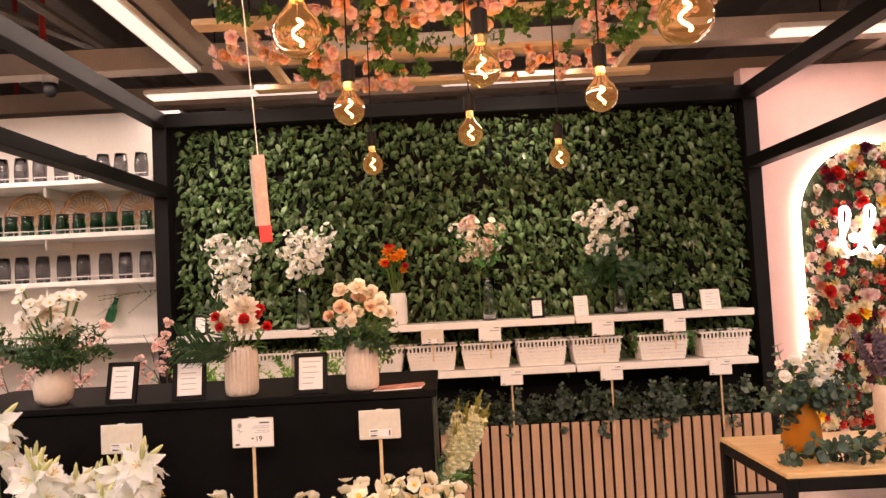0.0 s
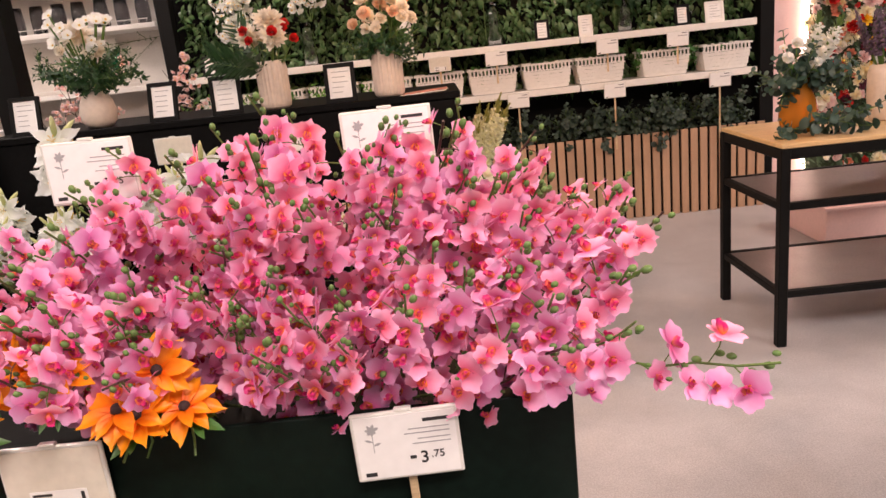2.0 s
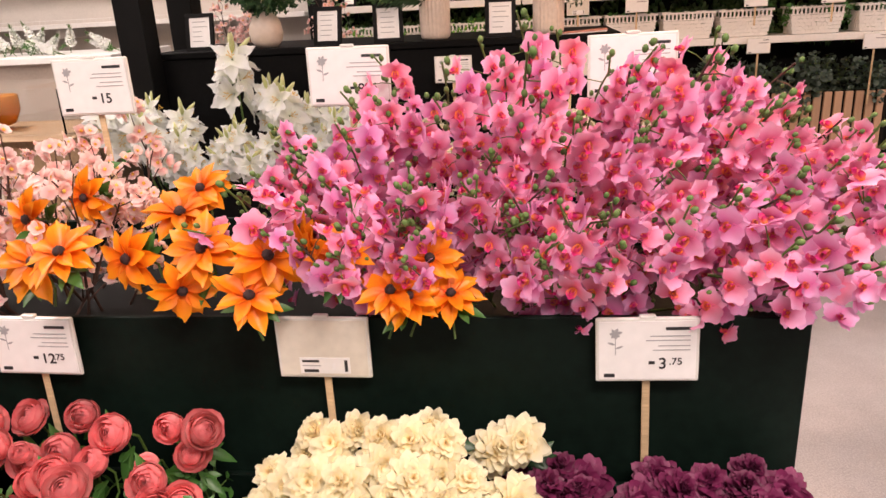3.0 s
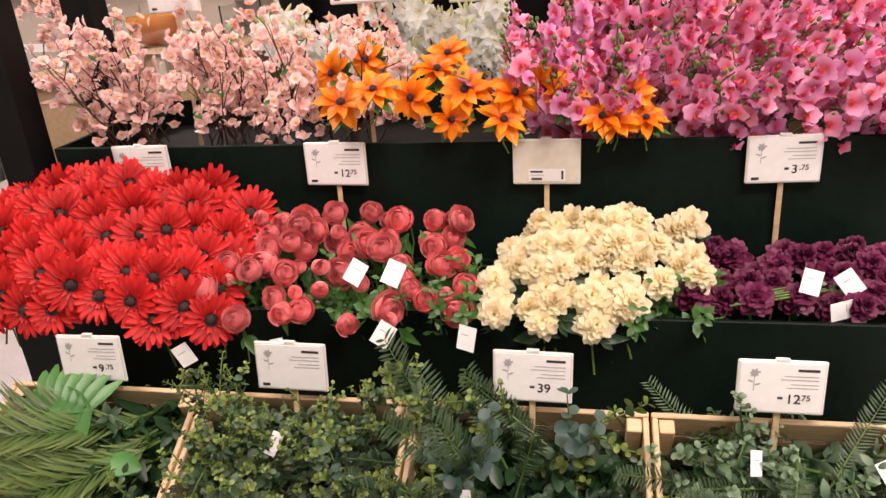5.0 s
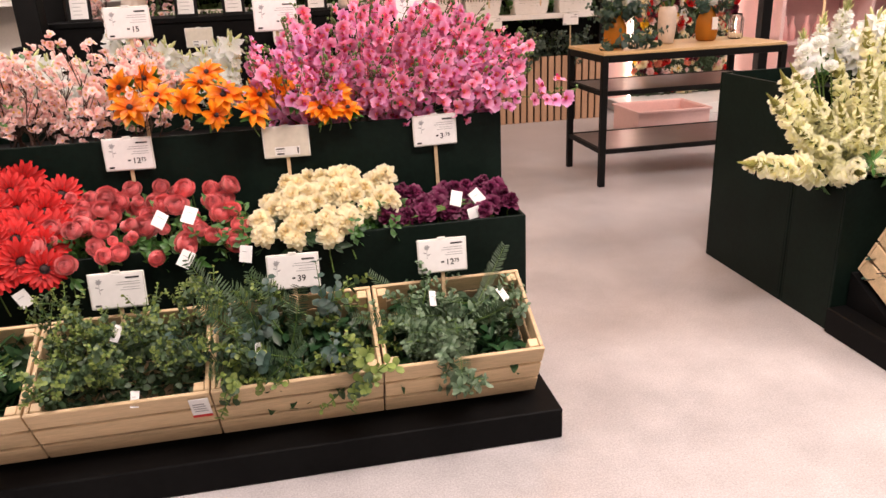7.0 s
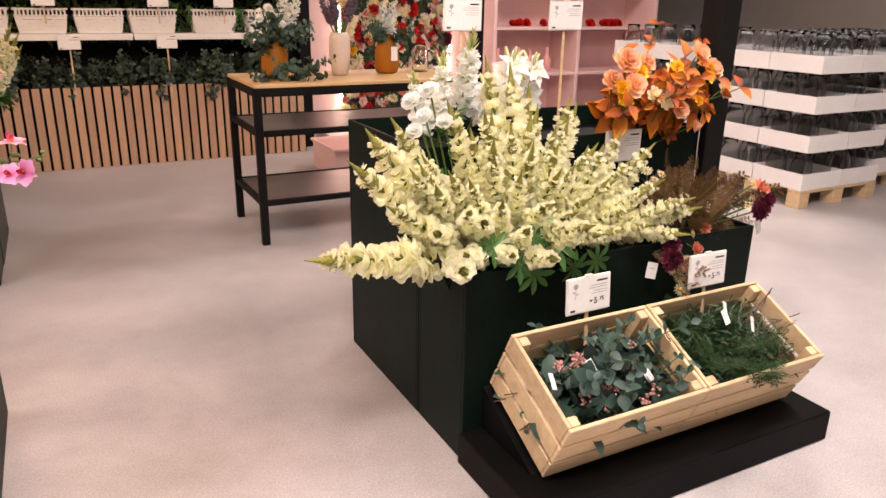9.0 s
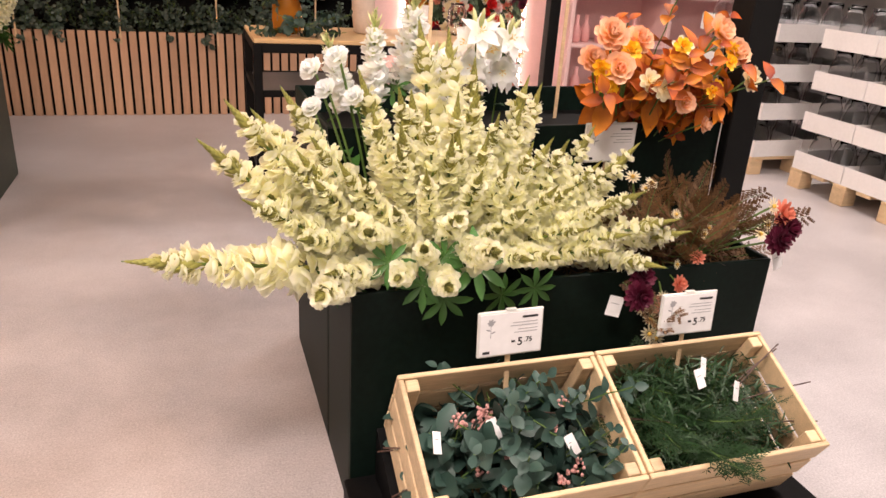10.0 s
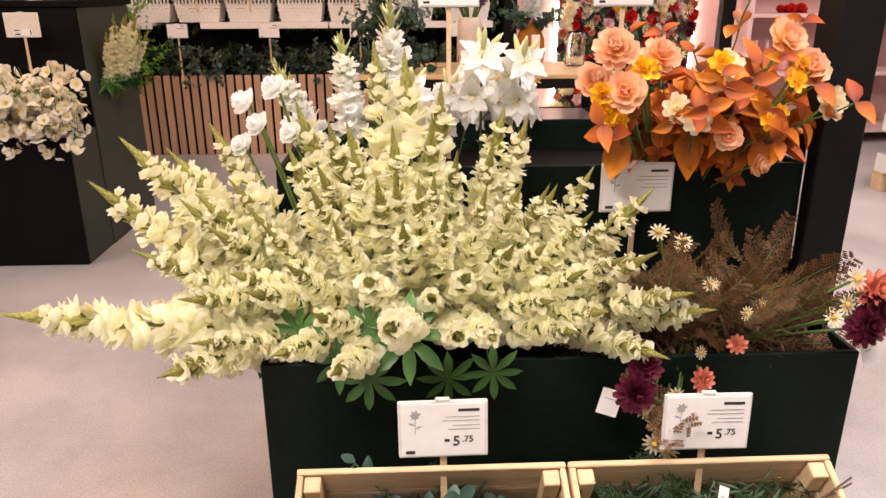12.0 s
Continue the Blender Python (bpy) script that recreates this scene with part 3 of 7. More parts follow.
def ring(s, n, length, width, tilt, z=0.0, r=0.0, bend=0.2, cup=0.15, wide=0.6, tip=0.15, jit=0.0, spin=0.0, rows=4, mi=0, stalk=0.15, u0=0.0):
    for i in range(n):
        a = 360.0 * i / n + spin + U(-jit, jit) * 30
        k = 1 + U(-jit, jit) * 0.5
        m = turn(0, 0, a) @ turn(0, -(tilt + U(-jit, jit) * 25), 0, at=(r, 0, z)) @ turn(U(-jit, jit) * 35, 0, 0)
        s.petal(m, length * k, width * k, bend, cup, rows, wide, mi, tip, stalk, u0)
    return s


def head_gerbera():
    s = Shape()
    ring(s, 20, 0.058, 0.0165, 8, 0.0, 0.008, -0.12, 0.22, 0.7, 0.42, 0.16, rows=3)
    ring(s, 18, 0.050, 0.0150, 20, 0.003, 0.008, -0.12, 0.22, 0.7, 0.42, 0.16, 11, rows=3)
    ring(s, 16, 0.025, 0.0085, 34, 0.005, 0.007, -0.1, 0.2, 0.65, 0.4, 0.2, 5, rows=2)
    ring(s, 14, 0.010, 0.0045, 50, 0.010, 0.010, 0.1, 0.2, 0.6, 0.3, 0.2, 0, rows=2, mi=1)
    s.blob((0, 0, 0.011), 0.0135, 10, 4, 0.55, 1)
    return s.mesh("flower_head", [P_ger, P_dark])


def head_rudbeckia():
    s = Shape()
    s.cols, s.ruffle = 4, 0.05
    ring(s, 8, 0.062, 0.031, 6, 0.0, 0.006, -0.22, 0.30, 0.52, 0.06, 0.30, rows=5)
    ring(s, 7, 0.055, 0.028, 26, 0.003, 0.006, -0.30, 0.30, 0.52, 0.06, 0.32, 20, rows=5)
    s.blob((0, 0, 0.007), 0.011, 8, 4, 0.8, 1)
    return s.mesh("flower_head", [P_rud, P_dark])


def head_layers(mats, r, layers, n0, open0=8.0, open1=82.0, width=0.9, bend=0.35, tip=0.5, jit=0.12, rows=3, eye=None, cols=2, ruffle=0.0):
    """Many rings of cupped petals, the inner ones upright and short."""
    s = Shape()
    s.cols, s.ruffle = cols, ruffle
    for k in range(layers):
        t = k / max(1, layers - 1)
        n = max(3, int(n0 * (1 - 0.45 * t)))
        ring(s, n, r * (1 - 0.45 * t), r * width * (1 - 0.4 * t), open0 + (open1 - open0) * t, 0.004 * k, r * 0.10 * (1 - t), bend * (0.4 + t), 0.25, 0.68, tip, jit, 37 * k, rows)
    if eye:
        s.blob((0, 0, r * 0.2), r * eye, 7, 4, 0.8, 1)
    return s.mesh("flower_head", mats)


def head_orchid(pair=False):
    s = Shape()
    s.cols, s.ruffle = 4, 0.05
    if pair:
        s = head_orchid_into(s, Matrix())
        s = head_orchid_into(s, Matrix.Translation((U(0.016, 0.026), U(-0.036, 0.036), U(-0.028, -0.012))) @ turn(U(-45, 45), U(-45, 45), U(-50, 50)) @ Matrix.Scale(0.88, 4))
    else:
        s = head_orchid_into(s, Matrix())
    return s.mesh("blossom", [P_orchid, P_lip])


def head_orchid_into(s, base):
    for a, ln, w in ((90, 0.030, 0.019), (210, 0.029, 0.018), (330, 0.029, 0.018)):
        s.petal(base @ turn(0, 0, a) @ turn(0, -8), ln, w, -0.1, 0.12, 4, 0.6, 0, 0.25)
    for a in (22, 158):
        s.petal(base @ turn(0, 0, a + U(-6, 6)) @ turn(0, -14, 0, at=(0, 0, 0.002)), 0.034, 0.038, -0.12, 0.10, 5, 0.58, 0, 0.30, 0.25)
    s.petal(base @ turn(0, 0, 270) @ turn(0, -38, 0, at=(0, 0, 0.002)), 0.019, 0.018, 0.5, 0.4, 3, 0.6, 1, 0.4, 0.4)
    s.petal(base @ turn(0, 0, 200) @ turn(0, -50, 0, at=(0, 0, 0.002)), 0.013, 0.012, 0.5, 0.4, 2, 0.6, 1, 0.3, 0.4)
    s.petal(base @ turn(0, 0, 340) @ turn(0, -50, 0, at=(0, 0, 0.002)), 0.013, 0.012, 0.5, 0.4, 2, 0.6, 1, 0.3, 0.4)
    return s


def head_cherry(material=None):
    s = Shape()
    ring(s, 5, 0.0165, 0.0155, 18, 0, 0.001, 0.1, 0.15, 0.65, 0.4, 0.15, rows=3)
    s.blob((0, 0, 0.002), 0.0035, 5, 3, 0.8, 1)
    return s.mesh("blossom", [material or P_cherry, P_eye])


def head_lily(open_=38.0):
    s = Shape()
    s.cols, s.ruffle = 4, 0.06
    ring(s, 3, 0.082, 0.044, open_, 0, 0.003, -0.45, 0.28, 0.52, 0.14, 0.3, rows=6)
    ring(s, 3, 0.080, 0.054, open_ + 8, 0.002, 0.003, -0.45, 0.28, 0.56, 0.16, 0.3, 60, rows=6)
    for i in range(5):
        a = 1.2566 * i
        s.tube([(0, 0, 0.01), (0.006 * math.cos(a), 0.006 * math.sin(a), 0.04), (0.014 * math.cos(a), 0.014 * math.sin(a), 0.052)], [0.0008, 0.0008, 0.0022], 4, 1)
    return s.mesh("blossom", [P_lily, P_eye])


G_heads = [head_gerbera() for _ in range(4)]
R_heads = [head_rudbeckia() for _ in range(5)]
P_ran = leafy("ranunculus_petal", (0.92, 0.42, 0.40), (0.74, 0.13, 0.155), 0.5, 0.28, 0.28)


def head_globe(r, layers=7, shut=14.0, wide=62.0):
    """A ball of wrapped petals whose rims show as rings from above."""
    s = Shape()
    for k in range(layers):
        f = k / max(1, layers - 1)
        rk = r * (1 - 0.80 * f)
        top = math.radians(wide + (shut - wide) * f ** 0.7)
        n = 5 if k < layers - 2 else 3
        for i in range(n):
            a0 = 6.2832 * i / n + 0.9 * k + U(-0.15, 0.15)
            half = 3.1416 / n * 1.35
            flare = U(1.0, 1.30) if k < 4 else U(1.0, 1.08)
            edge = top * U(0.82, 1.18)
            grid = []
            for j in range(6):
                v = j / 5
                th = math.radians(165) + (edge - math.radians(165)) * v
                row = []
                for c in range(5):
                    q = c / 2 - 1
                    dip = 0.22 * q * q * v
                    rr = rk * (1 + (flare - 1) * v * v) * (1 - 0.05 * abs(q)) + U(-0.012, 0.012) * r * v
                    a = a0 + q * half * (0.55 + 0.45 * math.sin(math.pi * min(0.75, v + 0.05)))
                    t2 = th + dip
                    row.append(s.vert((rr * math.sin(t2) * math.cos(a), rr * math.sin(t2) * math.sin(a), r * 0.8 + rr * 0.92 * math.cos(t2) * (1 - 0.1 * f)), (max(0.0, v * 1.35 - 0.68), 0.5 + q / 2)))
                grid.append(row)
            for lo, hi in zip(grid, grid[1:]):
                for c in range(4):
                    s.face([lo[c], lo[c + 1], hi[c + 1], hi[c]])
    s.soft = True
    return s.mesh("flower_head", [P_ran])


RAN_heads = [head_globe(0.032, 9, 8, 84), head_globe(0.029, 8, 10, 66), head_globe(0.019, 6, 8, 44), head_globe(0.034, 9, 10, 94)]
MUM_heads = [head_layers([P_mum], 0.038, 6, 14, -8, 78, 0.66, -0.12, 0.85, 0.42, 3, None, 4, 0.15), head_layers([P_mum], 0.034, 6, 13, -14, 76, 0.70, -0.12, 0.85, 0.42, 3, None, 4, 0.15), head_layers([P_mum], 0.029, 5, 11, 12, 82, 0.72, 0.05, 0.95, 0.26, 3, None, 4, 0.13)]
CARN_heads = [head_layers([P_carn], 0.034, 7, 14, 4, 82, 0.72, -0.15, 1.0, 0.35, 3, None, 4, 0.20), head_layers([P_carn], 0.030, 7, 13, 12, 86, 0.72, -0.15, 1.0, 0.35, 3, None, 4, 0.20)]
ORC_heads = [head_orchid(k % 3 == 0) for k in range(6)]
CH_heads = [head_cherry() for _ in range(3)]
LILY_heads = [head_lily(38), head_lily(52), head_lily(26)]
PEACH_heads = [head_layers([P_peach, P_yel], 0.034, 4, 7, 12, 70, 0.95, 0.3, 0.6, 0.15, 4, 0.25), head_layers([P_peach, P_yel], 0.031, 6, 9, 8, 85, 0.8, 0.35, 0.6, 0.15), head_layers([P_mum, P_yel], 0.034, 4, 8, 10, 70, 0.7, 0.2, 0.5, 0.2, 3, 0.2)]
YEL_heads = [head_layers([P_yel], 0.020, 3, 7, 15, 70, 0.7, 0.3, 0.5, 0.2)]
BURG_heads = [head_layers([P_burg], 0.030, 6, 13, -5, 82, 0.5, 0.2, 0.4, 0.15)]
SALM_heads = [head_layers([P_salmon], 0.026, 5, 10, 5, 82, 0.5, 0.2, 0.4, 0.15)]


def daisy_head():
    s = Shape()
    ring(s, 12, 0.0155, 0.0056, 8, 0, 0.004, -0.05, 0.15, 0.6, 0.4, 0.1, rows=2)
    s.blob((0, 0, 0.003), 0.0055, 6, 3, 0.7, 1)
    return s.mesh("flower_head", [P_mum, P_eye])


DAISY_heads = [daisy_head()]


def bent(L, lean, n=6, wob=0.0):
    """Points of a stem of length L that leans towards +x by lean at its end."""
    return [(lean * L * (k / n) ** 2 + U(-wob, wob), U(-wob, wob), L * k / n) for k in range(n + 1)]


def single(name, label, category, head, head_name="flower_head", L=0.22, r=0.0025, nod=35.0, leaves=0, leaf=None, group=""):
    """One cut flower: a stem, a head that nods towards +x, and leaves on the stem."""
    t = thing(name, label, category, group)
    part("stem", Shape().tube(bent(L, 0.10), [r] * 7, 5), M_stem, t)
    part(head_name, head, None, t, m=Matrix.Translation((0.10 * L, 0, L)) @ turn(0, nod, 0) @ turn(0, 0, U(0, 360)))
    for i in range(leaves):
        z = L * U(0.35, 0.85)
        s = Shape().petal(Matrix(), U(0.05, 0.085), U(0.022, 0.034), -0.25, 0.2, 5, 0.45, 0, 0.03)
        part("leaf", s, leaf or P_leaf, t, m=Matrix.Translation((0, 0, z)) @ turn(0, 0, U(0, 360)) @ turn(0, -35))
    return t


def nodding(name, label, category, head, group, back=0.12, drop=0.12, leaves=0, leaf=None, r=0.0024):
    """One cut flower whose head looks along +z; its stem runs back and bends down towards +x."""
    t = thing(name, label, category, group)
    part("stem", Shape().tube([(0, 0, -0.001), (0.08 * drop, 0, -0.45 * back), (0.42 * drop, 0, -0.85 * back), (drop, 0, -back)], r, 5), M_stem, t)
    part("flower_head", head, None, t, m=turn(0, 0, U(0, 360)))
    for i in range(leaves):
        s = Shape()
        s.petal(Matrix(), U(0.055, 0.080), U(0.022, 0.032), -0.3, 0.2, 5, 0.45, 0, 0.04)
        for sgn in (-1, 1):
            s.petal(turn(0, 0, 42 * sgn, at=(0.014, 0, -0.001)), U(0.032, 0.044), 0.017, -0.25, 0.2, 4, 0.5, 0, 0.05)
        part("leaf", s, leaf or P_leaf, t, m=Matrix.Translation((0.25 * drop, 0, -U(0.25, 0.6) * back)) @ turn(0, 0, U(0, 360)) @ turn(0, -U(0, 35)))
    return t


def facing(protos, pts, look_to, cx, cy, fan=(0.8, 0.4), jit=0.3, size=(0.92, 1.08)):
    """Puts a nodding flower at each point of pts, its head towards look_to, fanned out from the middle."""
    poses = []
    for p in pts:
        n = (Vector(look_to) + Vector(((p.x - cx) * fan[0], (p.y - cy) * fan[1], 0)) + Vector((U(-jit, jit), U(-jit, jit), U(-jit, jit)))).normalized()
        x = Vector((0, 0.25, -1.0))
        x = (x - n * x.dot(n)).normalized()
        poses.append(Matrix.Translation(p) @ Matrix((x, n.cross(x), n)).transposed().to_4x4() @ Matrix.Scale(U(*size), 4))
    scatter(protos, poses)


def orchid_spray(kind):
    t = thing("orchid_spray", "artificial pink orchid spray with magenta lips and green buds", "orchid", "pink orchids")
    L = 0.44
    pts = bent(L, 0.35, 9, 0.006)
    stem = Shape().tube(pts, [0.0028] * 4 + [0.002] * 6, 5)
    for i in range(10):
        f = 0.26 + 0.62 * i / 9
        k = f * 9
        a, b = Vector(pts[int(k)]), Vector(pts[min(9, int(k) + 1)])
        c = a.lerp(b, k - int(k))
        side = 1 if i % 2 else -1
        off = Vector((U(0.008, 0.042), side * U(0.006, 0.056), U(-0.020, 0.026)))
        stem.tube([c, c + off * 0.6 + Vector((0, 0, 0.004)), c + off], 0.0011, 4)
        face = Vector((1.0, side * U(0.0, 1.1), U(-0.3, 0.9)))
        q = face.to_track_quat("Z", "Y").to_matrix().to_4x4()
        part("blossom", ORC_heads[i % 6], None, t, m=Matrix.Translation(c + off) @ q @ turn(U(-22, 22), U(-22, 22), U(-40, 40)) @ Matrix.Scale(U(0.80, 1.18), 4))
    part("stem", stem, M_twig if kind == 1 else M_stem, t)
    buds = Shape()
    for i in range(10):
        f = (0.74 + 0.26 * i / 6) if i < 7 else U(0.35, 0.7)
        k = min(8.99, f * 9)
        c = Vector(pts[int(k)]).lerp(Vector(pts[int(k) + 1]), k - int(k))
        c = c + (Vector((U(-0.012, 0.014), U(-0.016, 0.016), U(-0.004, 0.01))) if i < 7 else Vector((U(0.03, 0.055), U(-0.03, 0.03), U(0, 0.03))))
        buds.blob(c, U(0.0036, 0.0068), 6, 4, 1.3)
    tagged(part("bud", buds, P_bud, t, "green buds at the tip", smooth=True), kind="stuff")
    return t


def blossom_cluster(material):
    s = Shape()
    for i in range(6):
        d = Vector((U(-1, 1), U(-1, 1), U(-0.6, 1))).normalized()
        m = Matrix.Translation(d * U(0.008, 0.027)) @ d.to_track_quat("Z", "Y").to_matrix().to_4x4()
        for k in range(5):
            s.petal(m @ turn(0, 0, 72 * k) @ turn(0, -20), U(0.0125, 0.0150), 0.0140, 0.1, 0.15, 3, 0.65, 0, 0.4)
        s.blob(m @ Vector((0, 0, 0.003)), 0.0036, 5, 3, 0.8, 1)
    return s.mesh("blossom", [material, P_eye])


CLUSTERS = {}


def cherry_branch(kind, material=None, name="blossom_branch", label="artificial pale pink cherry blossom branch with dark twigs", group="cherry branches", twig=None):
    material = material or P_cherry
    if material.name not in CLUSTERS:
        CLUSTERS[material.name] = [blossom_cluster(material) for _ in range(4)]
    t = thing(name, label, "blossom branch", group)
    L = 0.34
    s = Shape()
    pts = bent(L, 0.12, 6, 0.01)
    s.tube(pts, [0.003, 0.003, 0.0027, 0.0024, 0.002, 0.0016, 0.001], 5)
    spots = []
    for i in range(5 if material == P_cherry else 4):
        k = 1 + i * 1.0
        c = Vector(pts[int(k)])
        d = Vector((U(-0.6, 1), U(-1, 1), U(0.5, 1.2))).normalized() * U(0.07, 0.14)
        s.tube([c, c + d * 0.5 + Vector((U(-0.01, 0.01), U(-0.01, 0.01), 0.005)), c + d], [0.0018, 0.0014, 0.0008], 4)
        spots += [c + d * f for f in ((0.55, 1.0) if i % 3 == 1 else (0.9,))]
    part("twig", s, twig or M_twig, t)
    for i, c in enumerate(spots):
        part("blossom", CLUSTERS[material.name][i % 4], None, t, m=Matrix.Translation(c) @ turn(U(0, 360), U(0, 360), 0) @ Matrix.Scale(U(0.85, 1.2) * (1.0 if material == P_cherry else 1.6), 4))
    for i in range(1):
        c = spots[rnd.randrange(len(spots))]
        part("leaf", Shape().petal(Matrix(), 0.038, 0.020, -0.2, 0.2, 4, 0.5, 0, 0.05), P_leaf, t, m=Matrix.Translation(c) @ turn(0, -30, U(0, 360)))
    return t


def lily_stem(kind, L=0.42, leaves=3):
    t = thing("lily", "artificial white lily stem with open blooms and pale green buds", "lily", "white lilies")
    pts = bent(L, 0.08, 6)
    part("stem", Shape().tube(pts, [0.004] * 7, 6), M_stem, t)
    for i in range(leaves):
        z = L * (0.25 + 0.2 * i)
        part("leaf", Shape().petal(Matrix(), U(0.09, 0.13), 0.024, -0.35, 0.2, 5, 0.4, 0, 0.03), P_dkleaf, t, m=Matrix.Translation((0, 0, z)) @ turn(0, 0, 137 * i) @ turn(0, -40))
    tip = Vector(pts[-1])
    for i, (a, tilt, dz) in enumerate(((10, 58, 0), (-70, 70, -0.05), (75, 66, -0.08), (150, 50, -0.03), (-20, 85, -0.13), (-120, 75, -0.10), (110, 82, -0.16))):
        part("blossom", LILY_heads[(i + kind) % 3], None, t, m=Matrix.Translation(tip + Vector((0, 0, dz))) @ turn(0, 0, a) @ turn(0, tilt, 0, at=(0.02, 0, 0.0)))
    for i, (a, tilt) in enumerate(((30, 12), (200, 30), (110, 45))):
        s = Shape().lathe([(0.002, 0), (0.009, 0.02), (0.011, 0.045), (0.008, 0.075), (0.002, 0.092)], 7)
        part("bud", s, P_lilybud, t, m=Matrix.Translation(tip) @ turn(0, 0, a) @ turn(0, tilt, 0, at=(0.008, 0, 0.01)), smooth=True)
    return t


def spike(name, label, category, group, L, bare, r0, n, petal_mat, tip_mat, leaves=3):
    """A tall spike set all round with small florets, green towards its end, with fingered leaves at its foot."""
    t = thing(name, label, category, group)
    pts = bent(L, 0.06, 6)
    part("stem", Shape().tube(pts, [0.0035] * 5 + [0.002, 0.001], 5), M_stem, t)
    s, g = Shape(), Shape()
    for i in range(n):
        f = bare + (1 - bare) * (i / n)
        v = (f - bare) / (1 - bare)
        c = Vector((0.06 * L * f * f, 0, L * f))
        rr = r0 * (1.0 - 0.72 * v ** 1.6) * U(0.85, 1.12)
        a = 137.5 * i
        if v < 0.76:
            c = c + Vector((0, 0, U(-0.008, 0.008)))
            for da, ti in ((-40, 5), (38, 10), (0, 66), (U(-60, 60), -35)):
                s.petal(Matrix.Translation(c) @ turn(U(-20, 20), 0, a + U(-25, 25)) @ turn(0, -8 + U(-22, 22), 0, at=(rr * U(0.25, 0.5), 0, 0)) @ turn(0, -ti, da), rr * U(0.50, 0.68), rr * U(0.60, 0.82), 0.35, 0.3, 3, 0.62, 0, 0.55, 0.45)
        else:
            g.petal(Matrix.Translation(c) @ turn(0, 0, a) @ turn(0, -55, 0), rr * 1.0, rr * 0.55, 0.2, 0.3, 2, 0.5, 0, 0.1)
    for i in range(26):
        f = bare + (1 - bare) * (0.30 + 0.55 * i / 26)
        g.petal(Matrix.Translation((0.06 * L * f * f, 0, L * f)) @ turn(0, 0, 99 * i) @ turn(0, -50, 0), r0 * 0.85, r0 * 0.22, 0.1, 0.2, 2, 0.5, 0, 0.1)
    tagged(part("bloom_spike", s, petal_mat, t), kind="stuff")
    tagged(part("green_tip", g, tip_mat, t), kind="stuff")
    for i in range(leaves):
        w = Shape()
        ring(w, 8, U(0.05, 0.075), 0.016, 18, 0, 0.002, -0.2, 0.2, 0.6, 0.05, 0.1)
        z = L * bare * U(0.35, 1.0)
        a = U(0, 360)
        part("leaf", w, P_leaf, t, m=turn(0, 0, a) @ Matrix.Translation((0.045, 0, z)) @ turn(0, 45, 0))
    return t


def lupin():
    """A lupin: whorls of round cream florets that shrink upwards, a scaly olive cone at the end, one fingered leaf."""
    t = thing("lupin", "artificial cream lupin spike with a green tip", "lupin", "cream lupins")
    L = 0.46
    bow = U(-0.05, 0.09)
    part("stem", Shape().tube(bent(L, bow, 6), [0.0035] * 5 + [0.002, 0.001], 5), M_stem, t)

    def at(f):
        return Vector((bow * L * f * f, 0, L * f))

    s, g = Shape(), Shape()
    s.cols = 4
    whorls = 13
    for k in range(whorls):
        v = k / (whorls - 1)
        f = 0.26 + 0.60 * v
        rr = 0.056 * (1 - 0.50 * v ** 1.6)
        n = 8 if v < 0.6 else 6
        for i in range(n):
            m = Matrix.Translation(at(f) + Vector((0, 0, U(-0.013, 0.013)))) @ turn(0, 0, 360 / n * i + 33 * k + U(-20, 20)) @ turn(U(-40, 40), -14 + U(-28, 28), 0, at=(rr * U(0.28, 0.56), 0, 0))
            w = rr * U(0.68, 0.94)
            s.petal(m @ turn(0, -58, 0), w * 0.72, w, -0.20, 0.16, 3, 0.55, 0, 0.6, 0.5)
            s.petal(m @ turn(0, -6, 0), w * 0.70, w * 0.88, 0.12, 0.22, 3, 0.58, 0, 0.6, 0.5)
    for i in range(64):
        v = i / 64
        f = 0.75 + 0.23 * v
        rr = 0.030 * (1 - 0.80 * v)
        g.petal(Matrix.Translation(at(f)) @ turn(0, 0, 137.5 * i) @ turn(0, -48 - 25 * v, 0, at=(rr * 0.25, 0, 0)), max(0.007, rr * 1.0), max(0.004, rr * 0.55), 0.25, 0.4, 2, 0.5, 0, 0.15)
    for i in range(22):
        f = 0.30 + 0.52 * i / 22
        g.petal(Matrix.Translation(at(f)) @ turn(0, 0, 99 * i) @ turn(0, -45, 0), 0.036, 0.010, 0.1, 0.2, 2, 0.5, 0, 0.1)
    tagged(part("bloom_spike", s, P_lup, t), kind="stuff")
    tagged(part("green_tip", g, P_luptip, t, "scaly olive green tip"), kind="stuff")
    w = Shape()
    ring(w, 8, U(0.05, 0.075), 0.016, 18, 0, 0.002, -0.2, 0.2, 0.6, 0.05, 0.1)
    part("leaf", w, P_leaf, t, m=turn(0, 0, U(0, 360)) @ Matrix.Translation((0.04, 0, L * U(0.1, 0.24))) @ turn(0, 45, 0))
    return t


